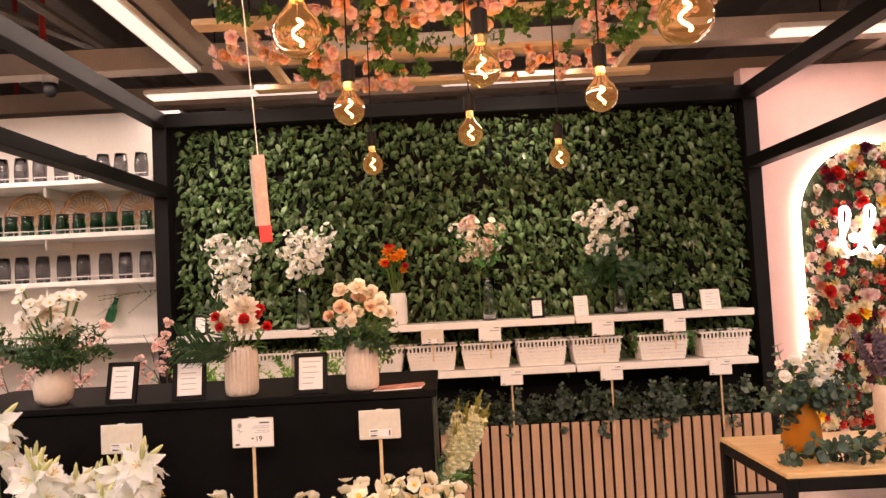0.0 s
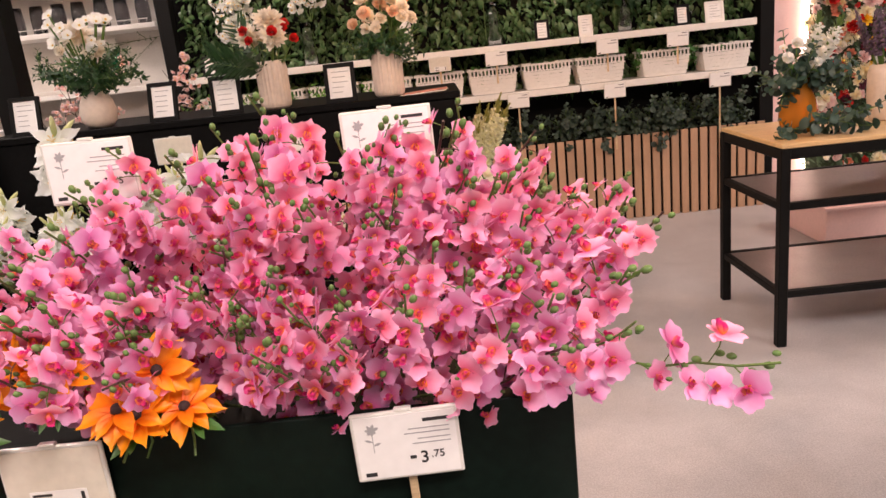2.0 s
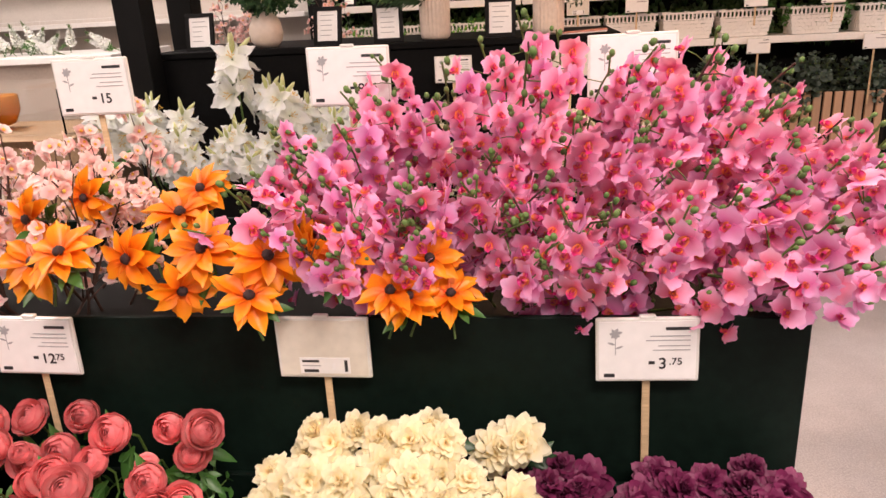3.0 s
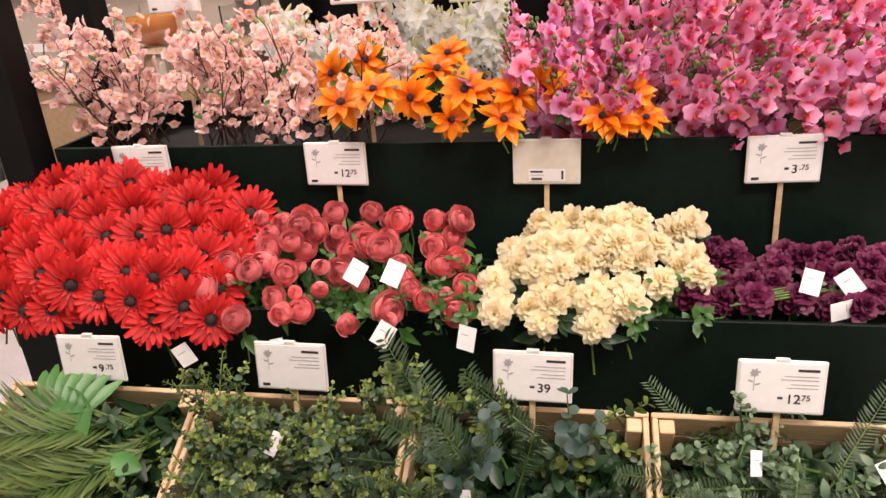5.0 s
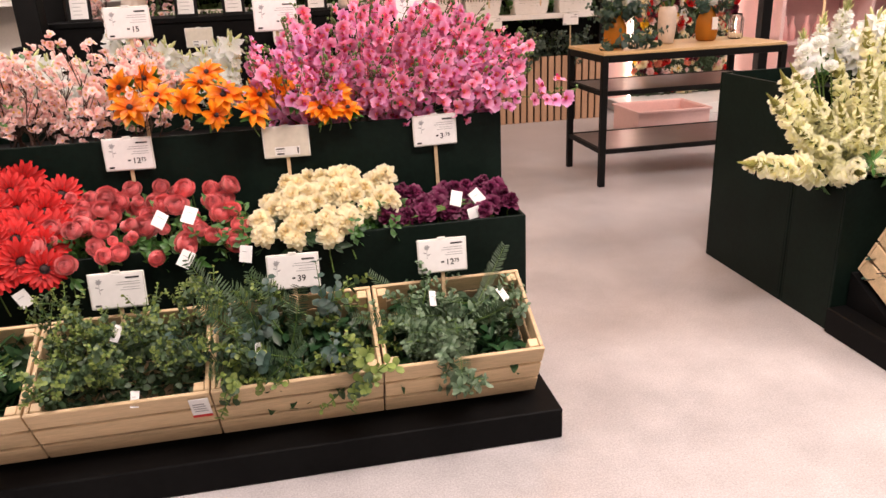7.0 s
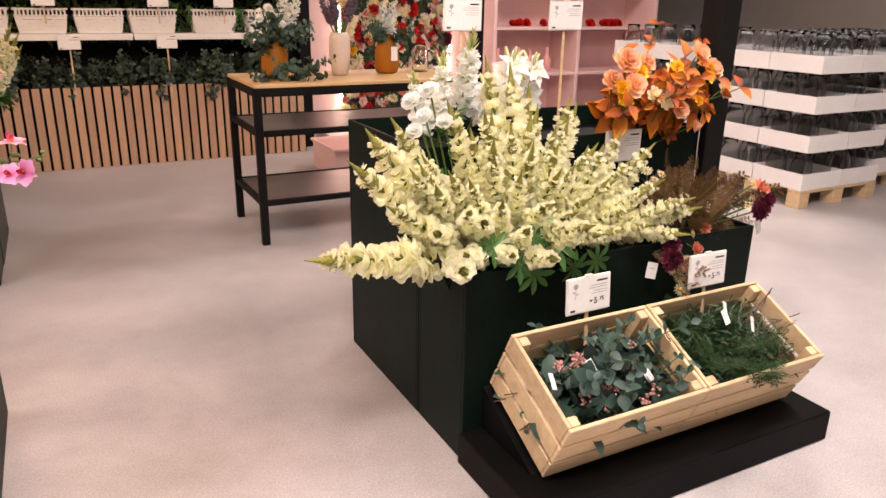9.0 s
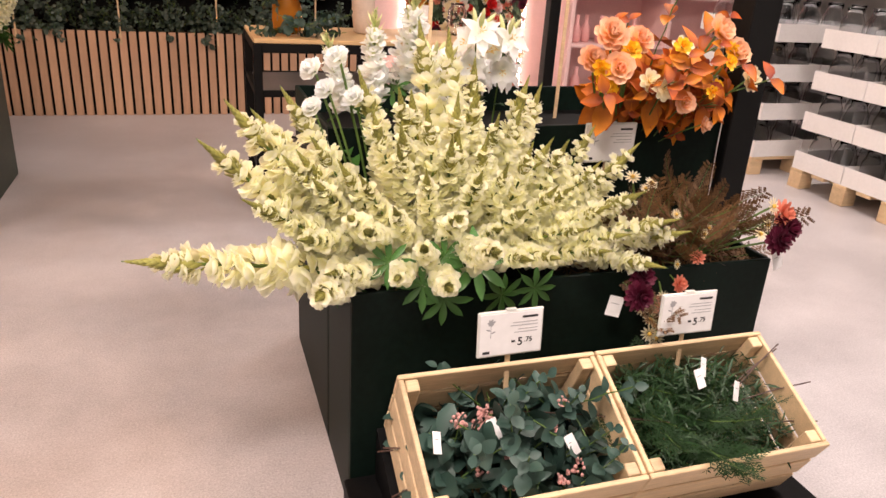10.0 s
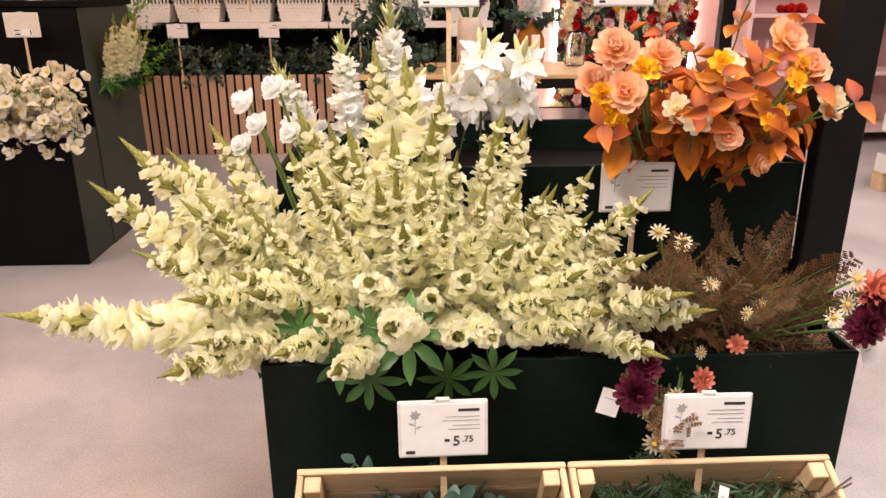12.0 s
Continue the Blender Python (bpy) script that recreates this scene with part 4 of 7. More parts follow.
def sprig(name, label, category, group, L, pairs, lw, ll, leafmat, tip_mat=None, wide=0.55, tip=0.3, droop=0.25, fork=0, separate=False, jit=0.3, tilt=25.0):
    """A branch of paired leaves; fork adds side shoots."""
    t = thing(name, label, category, group)
    st, fo, fo2 = Shape(), Shape(), Shape()
    runs = [bent(L, droop, 6, 0.004)]
    for i in range(fork):
        c = Vector(runs[0][1 + i % 5])
        d = Vector((U(-0.7, 1), U(-1, 1), U(0.3, 1))).normalized() * L * U(0.3, 0.55)
        runs.append([c, c + d * 0.5 + Vector((0, 0, 0.006)), c + d])
    count = 0
    for r_i, pts in enumerate(runs):
        pts = [Vector(p) for p in pts]
        (fo if fork > 2 else st).tube(pts, 0.0018, 4, 1 if fork > 2 else 0)
        n = pairs if r_i == 0 else max(3, pairs // 2)
        for i in range(n):
            f = (0.12 if r_i == 0 else 0.25) + (0.88 if r_i == 0 else 0.75) * i / (n - 1)
            k = min(len(pts) - 1.001, f * (len(pts) - 1))
            c = pts[int(k)].lerp(pts[int(k) + 1], k - int(k))
            d = (pts[min(len(pts) - 1, int(k) + 1)] - pts[int(k)]).to_track_quat("Z", "Y").to_matrix().to_4x4()
            sc = (1 - 0.55 * f) * U(0.8, 1.2)
            for side in (0, 180):
                m = Matrix.Translation(c) @ d @ turn(0, 0, side + 90 * (i % 2) + U(-40, 40) * jit) @ turn(U(-30, 30) * jit, -tilt + U(-40, 40) * jit, 0)
                if separate:
                    part("leaf", Shape().petal(Matrix(), ll * sc, lw * sc, U(-0.45, 0.1) if leafmat == P_rust else -0.15, 0.42 if leafmat == P_rust else 0.12, 4, wide, 0, tip), leafmat, t, m=m)
                else:
                    (fo2 if tip_mat and f > 0.62 else fo).petal(m, ll * sc, lw * sc, -0.15, 0.1, 3, wide, 0, tip)
                count += 1
    if st.v:
        part("stem", st, M_stem, t)
    if fo.v:
        tagged(part("foliage", fo, [leafmat, M_stem], t), kind="stuff")
    if fo2.v:
        tagged(part("young_foliage", fo2, tip_mat, t), kind="stuff")
    return t


def frond(name, label, category, group, L, n, ll, lw, leafmat, droop=0.5, angle=50.0, feather=False):
    """A feather-shaped leaf; feather divides each leaflet again."""
    t = thing(name, label, category, group)
    st, fo = Shape(), Shape()
    pts = [Vector(p) for p in bent(L, droop, 8)]
    st.tube(pts, [0.003 - 0.0003 * k for k in range(9)], 4)
    for i in range(n):
        f = 0.16 + 0.84 * i / (n - 1)
        k = min(7.999, f * 8)
        c = pts[int(k)].lerp(pts[int(k) + 1], k - int(k))
        d = (pts[int(k) + 1] - pts[int(k)]).normalized()
        y = Vector((0, 1, 0))
        x = y.cross(d).normalized()
        base = Matrix((d, y, d.cross(y))).transposed().to_4x4()
        sc = math.sin(math.pi * min(1, 0.22 + 0.8 * (1 - f))) * U(0.9, 1.08)
        for sgn in (-1, 1):
            m = Matrix.Translation(c) @ base @ turn(U(-14, 14), U(-10, 10), sgn * (angle + U(-5, 5)))
            if feather:
                fo.petal(m, ll * sc, 0.004, -0.1, 0.1, 2, 0.5, 0, 0.2)
                for j in range(4):
                    for s2 in (-1, 1):
                        fo.petal(m @ turn(0, 0, s2 * 45, at=(ll * sc * (0.14 + 0.20 * j), 0, 0)), ll * 0.26 * sc * (1 - j * 0.09), lw, 0, 0.1, 2, 0.5, 0, 0.2)
            else:
                fo.petal(m, ll * sc, lw, -0.18, 0.18, 3, 0.4, 0, 0.04)
    part("stem", st, M_stem, t)
    tagged(part("blade", fo, leafmat, t), kind="stuff")
    return t


def monstera(m):
    t = thing("monstera_leaf", "artificial split monstera leaf lying on the greenery", "leaf", m=m)
    s = Shape()
    L = 0.20
    s.petal(turn(0, 0, 0), L * 1.02, 0.060, -0.15, 0.15, 6, 0.35, 0, 0.05)
    for sgn in (-1, 1):
        for k in range(7):
            f = k / 7
            ln = 0.105 * math.sin(math.pi * (0.26 + 0.66 * f)) ** 0.6
            s.petal(turn(0, 0, sgn * (108 - 78 * f), at=(L * (0.03 + 0.80 * f), 0, -0.02 * f * f + 0.0012 * k)), ln, 0.033, -0.18, 0.12, 5, 0.45, 0, 0.25, 0.75)
    part("blade", s, P_mons, t)
    part("stalk", Shape().tube([(-0.10, 0, -0.03), (-0.03, 0, 0.0), (0.0, 0, 0.0)], 0.0025, 5), M_stem, t)
    return t


def swing_tag(m, w=0.035, h=0.05):
    t = thing("swing_tag", "small white folded paper tag hanging on the stems", "tag", "paper tags", m=m)
    s2 = Shape().box(-w / 2, w / 2, -0.0006, 0.0006, -h, 0)
    part("paper", s2, M_tape, t)
    for k in range(1):
        boxpart("print_bar", (-w * 0.3, w * U(0.0, 0.3), -0.0012, -0.0007, -h * (0.35 + 0.18 * k) - 0.0015, -h * (0.35 + 0.18 * k)), M_grey, t, bevel=0)
    return t


def spread(n, x0, x1, y0, y1, zf, gap, tries=60):
    """Points over a mound, kept apart by gap; zf(u, v) gives the height, u and v from 0 to 1."""
    pts = []
    for _ in range(n * tries):
        if len(pts) == n:
            break
        u, v = U(0, 1), U(0, 1)
        p = Vector((x0 + u * (x1 - x0), y0 + v * (y1 - y0), zf(u, v)))
        if all((p - q).length > gap for q in pts):
            pts.append(p)
    return pts


def mound(protos, pts, floor_z, cx, cy, L, pull=0.45, face=(0, -1, 0.55), y_in=None):
    """Stands a stem under each point of pts, rooted in the trough, nodding outwards."""
    poses = []
    for p in pts:
        by = cy + (p.y - cy) * (1 - pull)
        if y_in:
            by = min(max(by, y_in[0]), y_in[1])
        base = Vector((cx + (p.x - cx) * (1 - pull), by, floor_z))
        d = p - base
        out = Vector(face) + Vector(((p.x - cx) * 1.2, (p.y - cy) * 1.5, 0)) + Vector((U(-0.4, 0.4), U(-0.3, 0.3), U(-0.3, 0.3)))
        poses.append(aim(base, p, out, max(0.5, d.length / L)))
    scatter(protos, poses)


# ---- stand with pinks and reds: lower trough ----
T2, T3 = 0.505, 0.795
ger = [nodding("gerbera", "artificial bright red gerbera with a dark centre", "gerbera", G_heads[i], "red gerberas", 0.12, 0.10) for i in range(4)]
pts = spread(64, -1.50, -0.80, 0.70, 1.02, lambda u, v: 0.618 + 0.165 * v ** 0.8 - 0.10 * abs(u - 0.5) ** 2 * 2 + U(-0.02, 0.02), 0.060)
facing(ger, pts, (0.30, -1.0, 0.45), -1.15, 0.85, (0.5, 0.2), 0.26)
ran = [nodding("ranunculus", "artificial coral pink ranunculus with ruffled petals", "ranunculus", RAN_heads[i], "coral ranunculus", 0.09, 0.10, 1) for i in range(4)]
pts = spread(68, -0.84, -0.25, 0.72, 1.02, lambda u, v: 0.595 + 0.125 * v ** 0.8 - 0.04 * abs(u - 0.5) + U(-0.03, 0.025), 0.036)
facing(ran, pts, (0.15, -1.0, 0.65), -0.52, 0.88, (0.9, 0.5), 0.55, (0.74, 1.02))
mum = [nodding("chrysanthemum", "artificial cream chrysanthemum with layered petals", "chrysanthemum", MUM_heads[i % 3], "cream chrysanthemums", 0.09, 0.10, 1, P_dkleaf) for i in range(3)]
pts = spread(38, -0.20, 0.10, 0.72, 1.00, lambda u, v: 0.60 + 0.115 * v ** 0.8 * (0.45 + 0.55 * min(1.0, 2.0 * u)) + U(-0.02, 0.02), 0.040)
pts += spread(9, 0.09, 0.22, 0.80, 1.0, lambda u, v: 0.635 + 0.06 * v + U(-0.02, 0.02), 0.042)
facing(mum, pts, (0.05, -1.0, 0.75), -0.02, 0.88, (1.1, 0.6), 0.30)
car = [nodding("carnation", "artificial dark plum carnation with frilled petals", "carnation", CARN_heads[i % 2], "plum carnations", 0.08, 0.07) for i in range(3)]
pts = spread(30, 0.19, 0.61, 0.80, 1.02, lambda u, v: 0.585 + 0.035 * v + U(-0.01, 0.022), 0.046)
facing(car, pts, (0.0, -0.7, 0.9), 0.42, 0.90, (0.5, 0.3), 0.45)
bunch = thing("carnation_bundle", "bound bundle of bare green carnation stalks lying across the trough", "flower bundle")
for k in range(6):
    part("stem", Shape().tube([(0.27 + 0.01 * k, 0.80 + 0.008 * k, 0.597), (0.36, 0.815 + 0.006 * k, 0.606 + 0.003 * (k % 3)), (0.47 - 0.01 * k, 0.85 + 0.004 * k, 0.612)], 0.0024, 5), M_stem, bunch)
greens = [sprig("leafy_stem", "leafy green stem among the cut flowers", "leaves", "trough foliage", 0.17, 7, 0.026, 0.045, P_leaf, fork=2, tip=0.08) for _ in range(2)]
poses = []
for x0, x1, n in ((-0.80, -0.24, 26), (-0.38, -0.22, 10), (0.06, 0.2, 12), (0.22, 0.6, 4)):
    for i in range(n):
        b = Vector((U(x0, x1), U(0.80, 1.0), T2))
        poses.append(aim(b, b + Vector((U(-0.06, 0.06), U(-0.12, 0.02), 0.14)), size=U(0.8, 1.05)))
scatter(greens, poses)

# ---- upper trough: cherry, rudbeckia, orchids ----
che = [cherry_branch(i) for i in range(4)]
poses = []
for i in range(48):
    b = Vector((U(-1.28, -0.55), U(1.10, 1.45), T3))
    poses.append(aim(b, b + Vector((U(-0.10, 0.10) + (b.x + 0.9) * 0.25, U(-0.13, 0.06), U(0.18, 0.32))), (U(-0.5, 0.5), -1, 0.4), U(0.8, 1.08)))
scatter(che, poses)
rud = [nodding("rudbeckia", "artificial orange rudbeckia with a dark centre", "rudbeckia", R_heads[i], "orange rudbeckias", 0.075, 0.05, 3) for i in range(5)]
pts = [Vector(p) for p in ((-0.60, 1.10, 1.03), (-0.47, 0.98, 1.01), (-0.40, 1.04, 0.98), (-0.36, 1.15, 1.02), (-0.31, 1.02, 0.935), (-0.53, 1.16, 1.05), (-0.19, 0.99, 0.935), (-0.34, 1.20, 1.05),
                              (-0.17, 1.03, 0.985), (-0.06, 1.03, 0.985), (0.05, 1.01, 0.925), (0.11, 1.02, 0.925), (0.02, 1.02, 0.93), (-0.57, 1.05, 0.97), (-0.28, 1.05, 0.99), (0.08, 1.03, 0.98), (-0.10, 1.04, 0.99))]
facing(rud, pts, (0.1, -0.75, 0.6), -0.25, 1.15, (0.9, 0.4), 0.75, (0.72, 1.0))
orc = [orchid_spray(i) for i in range(5)]
poses = []


def along(u, knots):
    """A height between evenly spaced knots; u from 0 to 1."""
    k = min(len(knots) - 1.001, u * (len(knots) - 1))
    return knots[int(k)] + (knots[int(k) + 1] - knots[int(k)]) * (k - int(k))


for j in range(8):
    for i in range(13):
        u = min(1.0, max(0.0, (i + 0.5 * (j % 2) + U(0.1, 0.9)) / 13.5))
        v = (j + U(0.1, 0.9)) / 7.0
        low = along(u, (0.99, 0.96, 0.945, 0.935, 0.94, 0.95, 0.97))
        top = along(u, (1.10, 1.18, 1.27, 1.28, 1.27, 1.20, 1.06))
        tip = Vector((-0.29 + 1.13 * u + U(-0.03, 0.03), 0.97 + 0.36 * v + U(-0.03, 0.03), low + (top - low) * min(1.0, v) ** 0.85 + U(-0.03, 0.025)))
        b = Vector((-0.08 + 0.62 * u + U(-0.05, 0.05), min(1.55, 1.16 + 0.28 * v + U(-0.03, 0.06)), T3 + 0.02))
        size = U(0.74, 0.92)
        poses.append(aim(tip - (tip - b).normalized() * 0.40 * size, tip, ((u - 0.45) * 0.8 + U(-0.3, 0.3), -1.0, 0.85 + U(-0.15, 0.3)), size))
poses.append(aim((0.50, 1.12, 0.915), (0.92, 1.03, 0.865), (0.1, -0.8, 0.5), 0.90))
poses.append(aim((0.42, 1.25, T3 + 0.05), (0.80, 1.10, 1.02), (0.3, -0.8, 0.5), 1.0))
poses.append(aim((0.45, 1.40, T3 + 0.05), (0.47, 1.32, 1.2), (0.1, -0.8, 0.2), 1.05))
poses.append(aim((0.22, 1.38, T3 + 0.05), (0.20, 1.30, 1.2), (0.1, -0.8, 0.2), 1.05))
scatter(orc, poses)

# ---- counter trough behind: lilies and white stocks ----
lil = [lily_stem(i) for i in range(3)]
lil_small = [lily_stem(i, 0.62, 1) for i in range(3)]
cposes = []
P_frees = leafy("freesia_petal", (0.90, 0.85, 0.58), (0.96, 0.93, 0.83), 0.5, 0.4, 0.06)
fre = [cherry_branch(i, P_frees, "white_freesia", "artificial white freesia branch with small buds", "white freesias", M_stem) for i in range(3)]
fposes = []
for i in range(48):
    near = i < 36
    tip = Vector((U(0.27, 0.66) if near else U(-0.55, 0.25), U(2.76, 3.06), (U(0.68, 0.96) if near else U(0.70, 0.93))))
    b = Vector((min(0.55, tip.x + U(-0.08, 0.08)), U(2.92, 3.12), 0.51))
    fposes.append(aim(b, tip, (U(-0.6, 0.6), -1, 0.3), (tip - b).length / 0.36))
scatter(fre, fposes)
sto = [spike("white_stock", "artificial creamy white stock spike", "stock", "white stocks", 0.36, 0.3, 0.034, 90, P_lup, P_luptip, 2) for _ in range(2)]
spikes = []
for k in range(10):
    spikes.append(aim((0.600 + 0.004 * (k % 3), 3.36 + 0.012 * k, 0.70 + 0.02 * (k % 3)), (0.67 + 0.045 * (k % 5), 3.24 + 0.022 * k, 1.12), (0.4, -1, 0.2), 0.98 + 0.09 * (k % 4)))

# ---- cream spikes, autumn mix, lilies and rust bouquet on the other stand ----
lup = [lupin() for _ in range(6)]
poses = []
LUPIN_TIPS = ((1.53, 0.86, 0.90), (1.58, 0.92, 0.97), (1.71, 1.00, 0.98), (1.64, 0.96, 0.94), (1.61, 0.80, 0.79), (1.71, 0.88, 0.88), (1.88, 1.00, 1.02), (1.98, 0.96, 0.99), (2.03, 1.04, 1.13), (2.09, 1.02, 1.11), (2.16, 1.00, 1.05),
              (2.28, 1.00, 1.01), (2.07, 0.84, 0.91), (1.93, 0.86, 0.94), (2.14, 0.84, 0.91), (2.33, 1.00, 0.99), (2.35, 0.86, 0.88), (2.55, 0.90, 0.87), (2.54, 0.80, 0.77), (2.64, 0.74, 0.69), (2.57, 0.70, 0.73), (2.53, 0.66, 0.63), (2.48, 0.86, 0.82))
for x, y, z in LUPIN_TIPS:
    b = Vector((2.12 + 0.42 * (x - 2.12), 0.93 + U(-0.04, 0.05), T2 + U(0.05, 0.10)))
    tip = Vector((x, y, z))
    poses.append(aim(b, tip, (0, -1, 0.3), (tip - b).length / 0.46))
for i in range(44):
    u, v = (i * 0.618) % 1.0, (i + 0.5) / 44
    x = 1.68 + 0.80 * u
    tip = Vector((x, 0.60 + 0.34 * v + U(-0.03, 0.03), 0.64 + 0.42 * v ** 0.85 * (1 - 0.8 * abs(u - 0.45)) + U(-0.03, 0.03)))
    b = Vector((2.12 + 0.50 * (x - 2.12), 0.93 + U(-0.05, 0.07), T2 + U(0.06, 0.10)))
    poses.append(aim(b, tip, (0, -1, 0.3), min(0.95, max(0.66, (tip - b).length / 0.46))))
poses.append(aim((1.92, 0.88, 0.58), (1.365, 0.80, 0.675), (0, -1, 0.5), 1.22))
poses.append(aim((2.04, 0.86, 0.57), (1.98, 0.56, 0.675), (0, -1, 0.5), 0.70))
poses.append(aim((2.10, 0.88, 0.60), (2.06, 0.57, 0.74), (0, -1, 0.5), 0.82))
scatter(lup, poses)
for x, y, z, a, dn, k in ((2.09, 0.745, 0.64, 0, -0.2, 1.25), (2.02, 0.735, 0.565, -20, 0.5, 1.0), (2.16, 0.74, 0.56, 25, 0.6, 0.9), (1.97, 0.74, 0.60, -30, 0.2, 0.9), (2.24, 0.74, 0.57, 10, 0.5, 0.9), (1.90, 0.76, 0.65, -50, 0.1, 0.9), (2.02, 0.75, 0.66, -10, 0.1, 0.8)):
    lf = thing("lupin_leaf", "green fingered lupin leaf hanging at the trough rim", "leaf", "lupin leaves")
    lf.matrix_basis = aim((x, y, z), (x + 0.3 * math.sin(math.radians(a)), y - 1.0, z + 0.5 - dn), (0, 0, -1), k)
    w = Shape()
    ring(w, 8, 0.062, 0.019, 12, 0, 0.002, -0.2, 0.2, 0.6, 0.06, 0.14)
    part("blade", w, P_leaf, lf)
    part("stalk", Shape().tube([(0, 0, 0), (0, 0, -0.06), (-0.01, 0, -0.11)], 0.0018, 4), M_stem, lf)
lposes = []
for i in range(7):
    b = Vector((U(2.08, 2.38), U(1.15, 1.5), T3))
    lposes.append(aim(b, b + Vector((U(-0.12, 0.10), U(-0.12, 0.02), U(0.3, 0.42))), (U(-0.6, 0.6), -1, 0.2), U(0.48, 0.68)))
for i in range(42):
    q = (i + U(0, 1)) / 42
    tip = Vector((-1.52 + 1.22 * q, U(2.70, 3.04), U(0.76, 1.04)))
    b = Vector((max(-1.36, min(-0.30, tip.x + U(-0.1, 0.1))), U(2.92, 3.12), 0.51))
    cposes.append(aim(b, tip, (U(-0.6, 0.6), -1, 0.4), (tip - b).length / 0.62))
cposes.append(aim((-0.98, 3.0, 0.51), (-0.96, 2.96, 1.18), (0.1, -1, 0.2), 1.05))
scatter(lil_small, cposes)
scatter(lil, lposes)
whi = [spike("white_delphinium", "artificial pure white delphinium spike with large florets", "delphinium", "white delphiniums", 0.42, 0.35, 0.060, 46, P_lily, P_lilybud, 2) for _ in range(2)]
wposes = [aim((1.98, 1.25, T3), (1.95, 1.18, 1.2), (0, -1, 0.3), 0.82), aim((2.06, 1.28, T3), (2.06, 1.20, 1.2), (0, -1, 0.3), 0.98), aim((1.93, 1.20, T3), (1.84, 1.14, 1.05), (-0.3, -1, 0.3), 0.75)]
scatter(whi, wposes)
WROSE = [head_layers([P_lily], 0.024, 5, 8, 20, 85, 0.85, 0.45, 0.6, 0.12)]
lis = [single("lisianthus", "artificial white lisianthus bloom among the lupins", "flower", WROSE[0], L=0.42, nod=50, leaves=1, group="white lisianthus") for _ in range(2)]
pts = [Vector(p) for p in ((1.85, 1.04, 0.97), (1.88, 1.08, 1.03), (1.83, 1.06, 1.01), (1.90, 1.04, 0.95), (1.80, 1.04, 0.93))]
mound(lis, pts, T2, 2.0, 0.98, 0.42, 0.6, (-0.6, -1, 0.3), y_in=(0.85, 1.03))
scatter(sto, spikes)

# rust bouquet
rust = [sprig("rust_leaf_branch", "artificial rust orange autumn leaf branch", "autumn leaves", "rust foliage", 0.28, 5, 0.062, 0.102, P_rust, fork=1, wide=0.40, tip=0.02, separate=True, jit=0.6, tilt=10) for _ in range(3)]
poses = []
for i in range(24):
    b = Vector((U(2.60, 2.82), U(1.08, 1.28), T3))
    d = Vector(((b.x - 2.70) * 1.2 + U(-0.14, 0.14), U(-0.60, 0.05), U(0.0, 0.50))).normalized() * 0.28
    poses.append(aim(b + Vector((0, 0, 0.10)), b + d + Vector((0, 0, 0.10)), (U(-0.4, 0.4), -1, 0.3), U(0.85, 1.15)))
scatter(rust, poses)
pea = [single("peach_bloom", "artificial peach and yellow bouquet bloom", "flower", PEACH_heads[i % 3], L=0.30, nod=42, leaves=1, leaf=P_rust, group="bouquet blooms") for i in range(3)]
pts = [Vector(p) for p in ((2.50, 0.97, 1.05), (2.48, 1.00, 1.12), (2.64, 0.96, 1.00), (2.71, 0.95, 0.965), (2.74, 0.93, 0.91), (2.89, 0.97, 1.025), (2.86, 1.0, 1.08), (2.56, 1.02, 1.10), (2.70, 1.03, 1.08), (2.80, 1.03, 1.13), (2.44, 1.02, 1.05), (2.60, 0.99, 1.01))]
mound(pea, pts, T3, 2.72, 1.20, 0.30, 0.6, y_in=(1.10, 1.3))
yel = [single("yellow_filler", "small artificial yellow filler bloom", "flower", YEL_heads[0], L=0.28, nod=40, group="yellow filler blooms")]
pts = [Vector((2.70 + U(-0.2, 0.2), U(0.95, 1.0), U(0.98, 1.12))) for _ in range(9)] + [Vector((2.46 + U(-0.02, 0.03), 0.98, U(0.97, 1.04))) for _ in range(6)]
mound(yel, pts, T3, 2.72, 1.20, 0.28, 0.6, y_in=(1.10, 1.3))

wire = thing("hanging_wire", "thin white wire hanging before the dark green trough", "wire")
part("strand", Shape().tube([(2.921, 1.05, 0.90), (2.923, 1.052, 0.80), (2.924, 1.048, 0.66)], 0.0016, 5), M_tape, wire)

# brown dried mix
brn = [frond("dried_fern", "dried brown fern frond", "dried fern", "dried ferns", 0.21, 16, 0.050, 0.0055, P_brown, 0.6, 50, True) for _ in range(3)]
poses = []
for i in range(62):
    b = Vector((U(2.42, 2.86), U(0.78, 1.00), T2 + U(0.06, 0.17)))
    d = Vector((U(-0.9, 0.9), U(-0.8, 0.5), U(-0.12, 0.26)))
    poses.append(aim(b, b + d, (U(-0.5, 0.5), -0.5, 0.9), U(0.42, 0.74)))
poses += [aim((2.50, 0.79, 0.575), (2.53, 0.70, 0.40), (0.2, -1, 0.2), 0.75), aim((2.46, 0.79, 0.575), (2.60, 0.70, 0.44), (0.2, -1, 0.2), 0.8), aim((2.86, 0.9, 0.6), (3.2, 0.80, 0.72), (0.1, -1, 0.5), 0.9), aim((2.84, 0.95, 0.6), (3.05, 0.92, 0.85), (0.1, -1, 0.5), 0.8)]
scatter(brn, poses)
bedo = thing("dried_foliage_bed", "tangle of dried brown stems and needles filling the trough", "dried foliage", "", "stuff")
s = Shape()
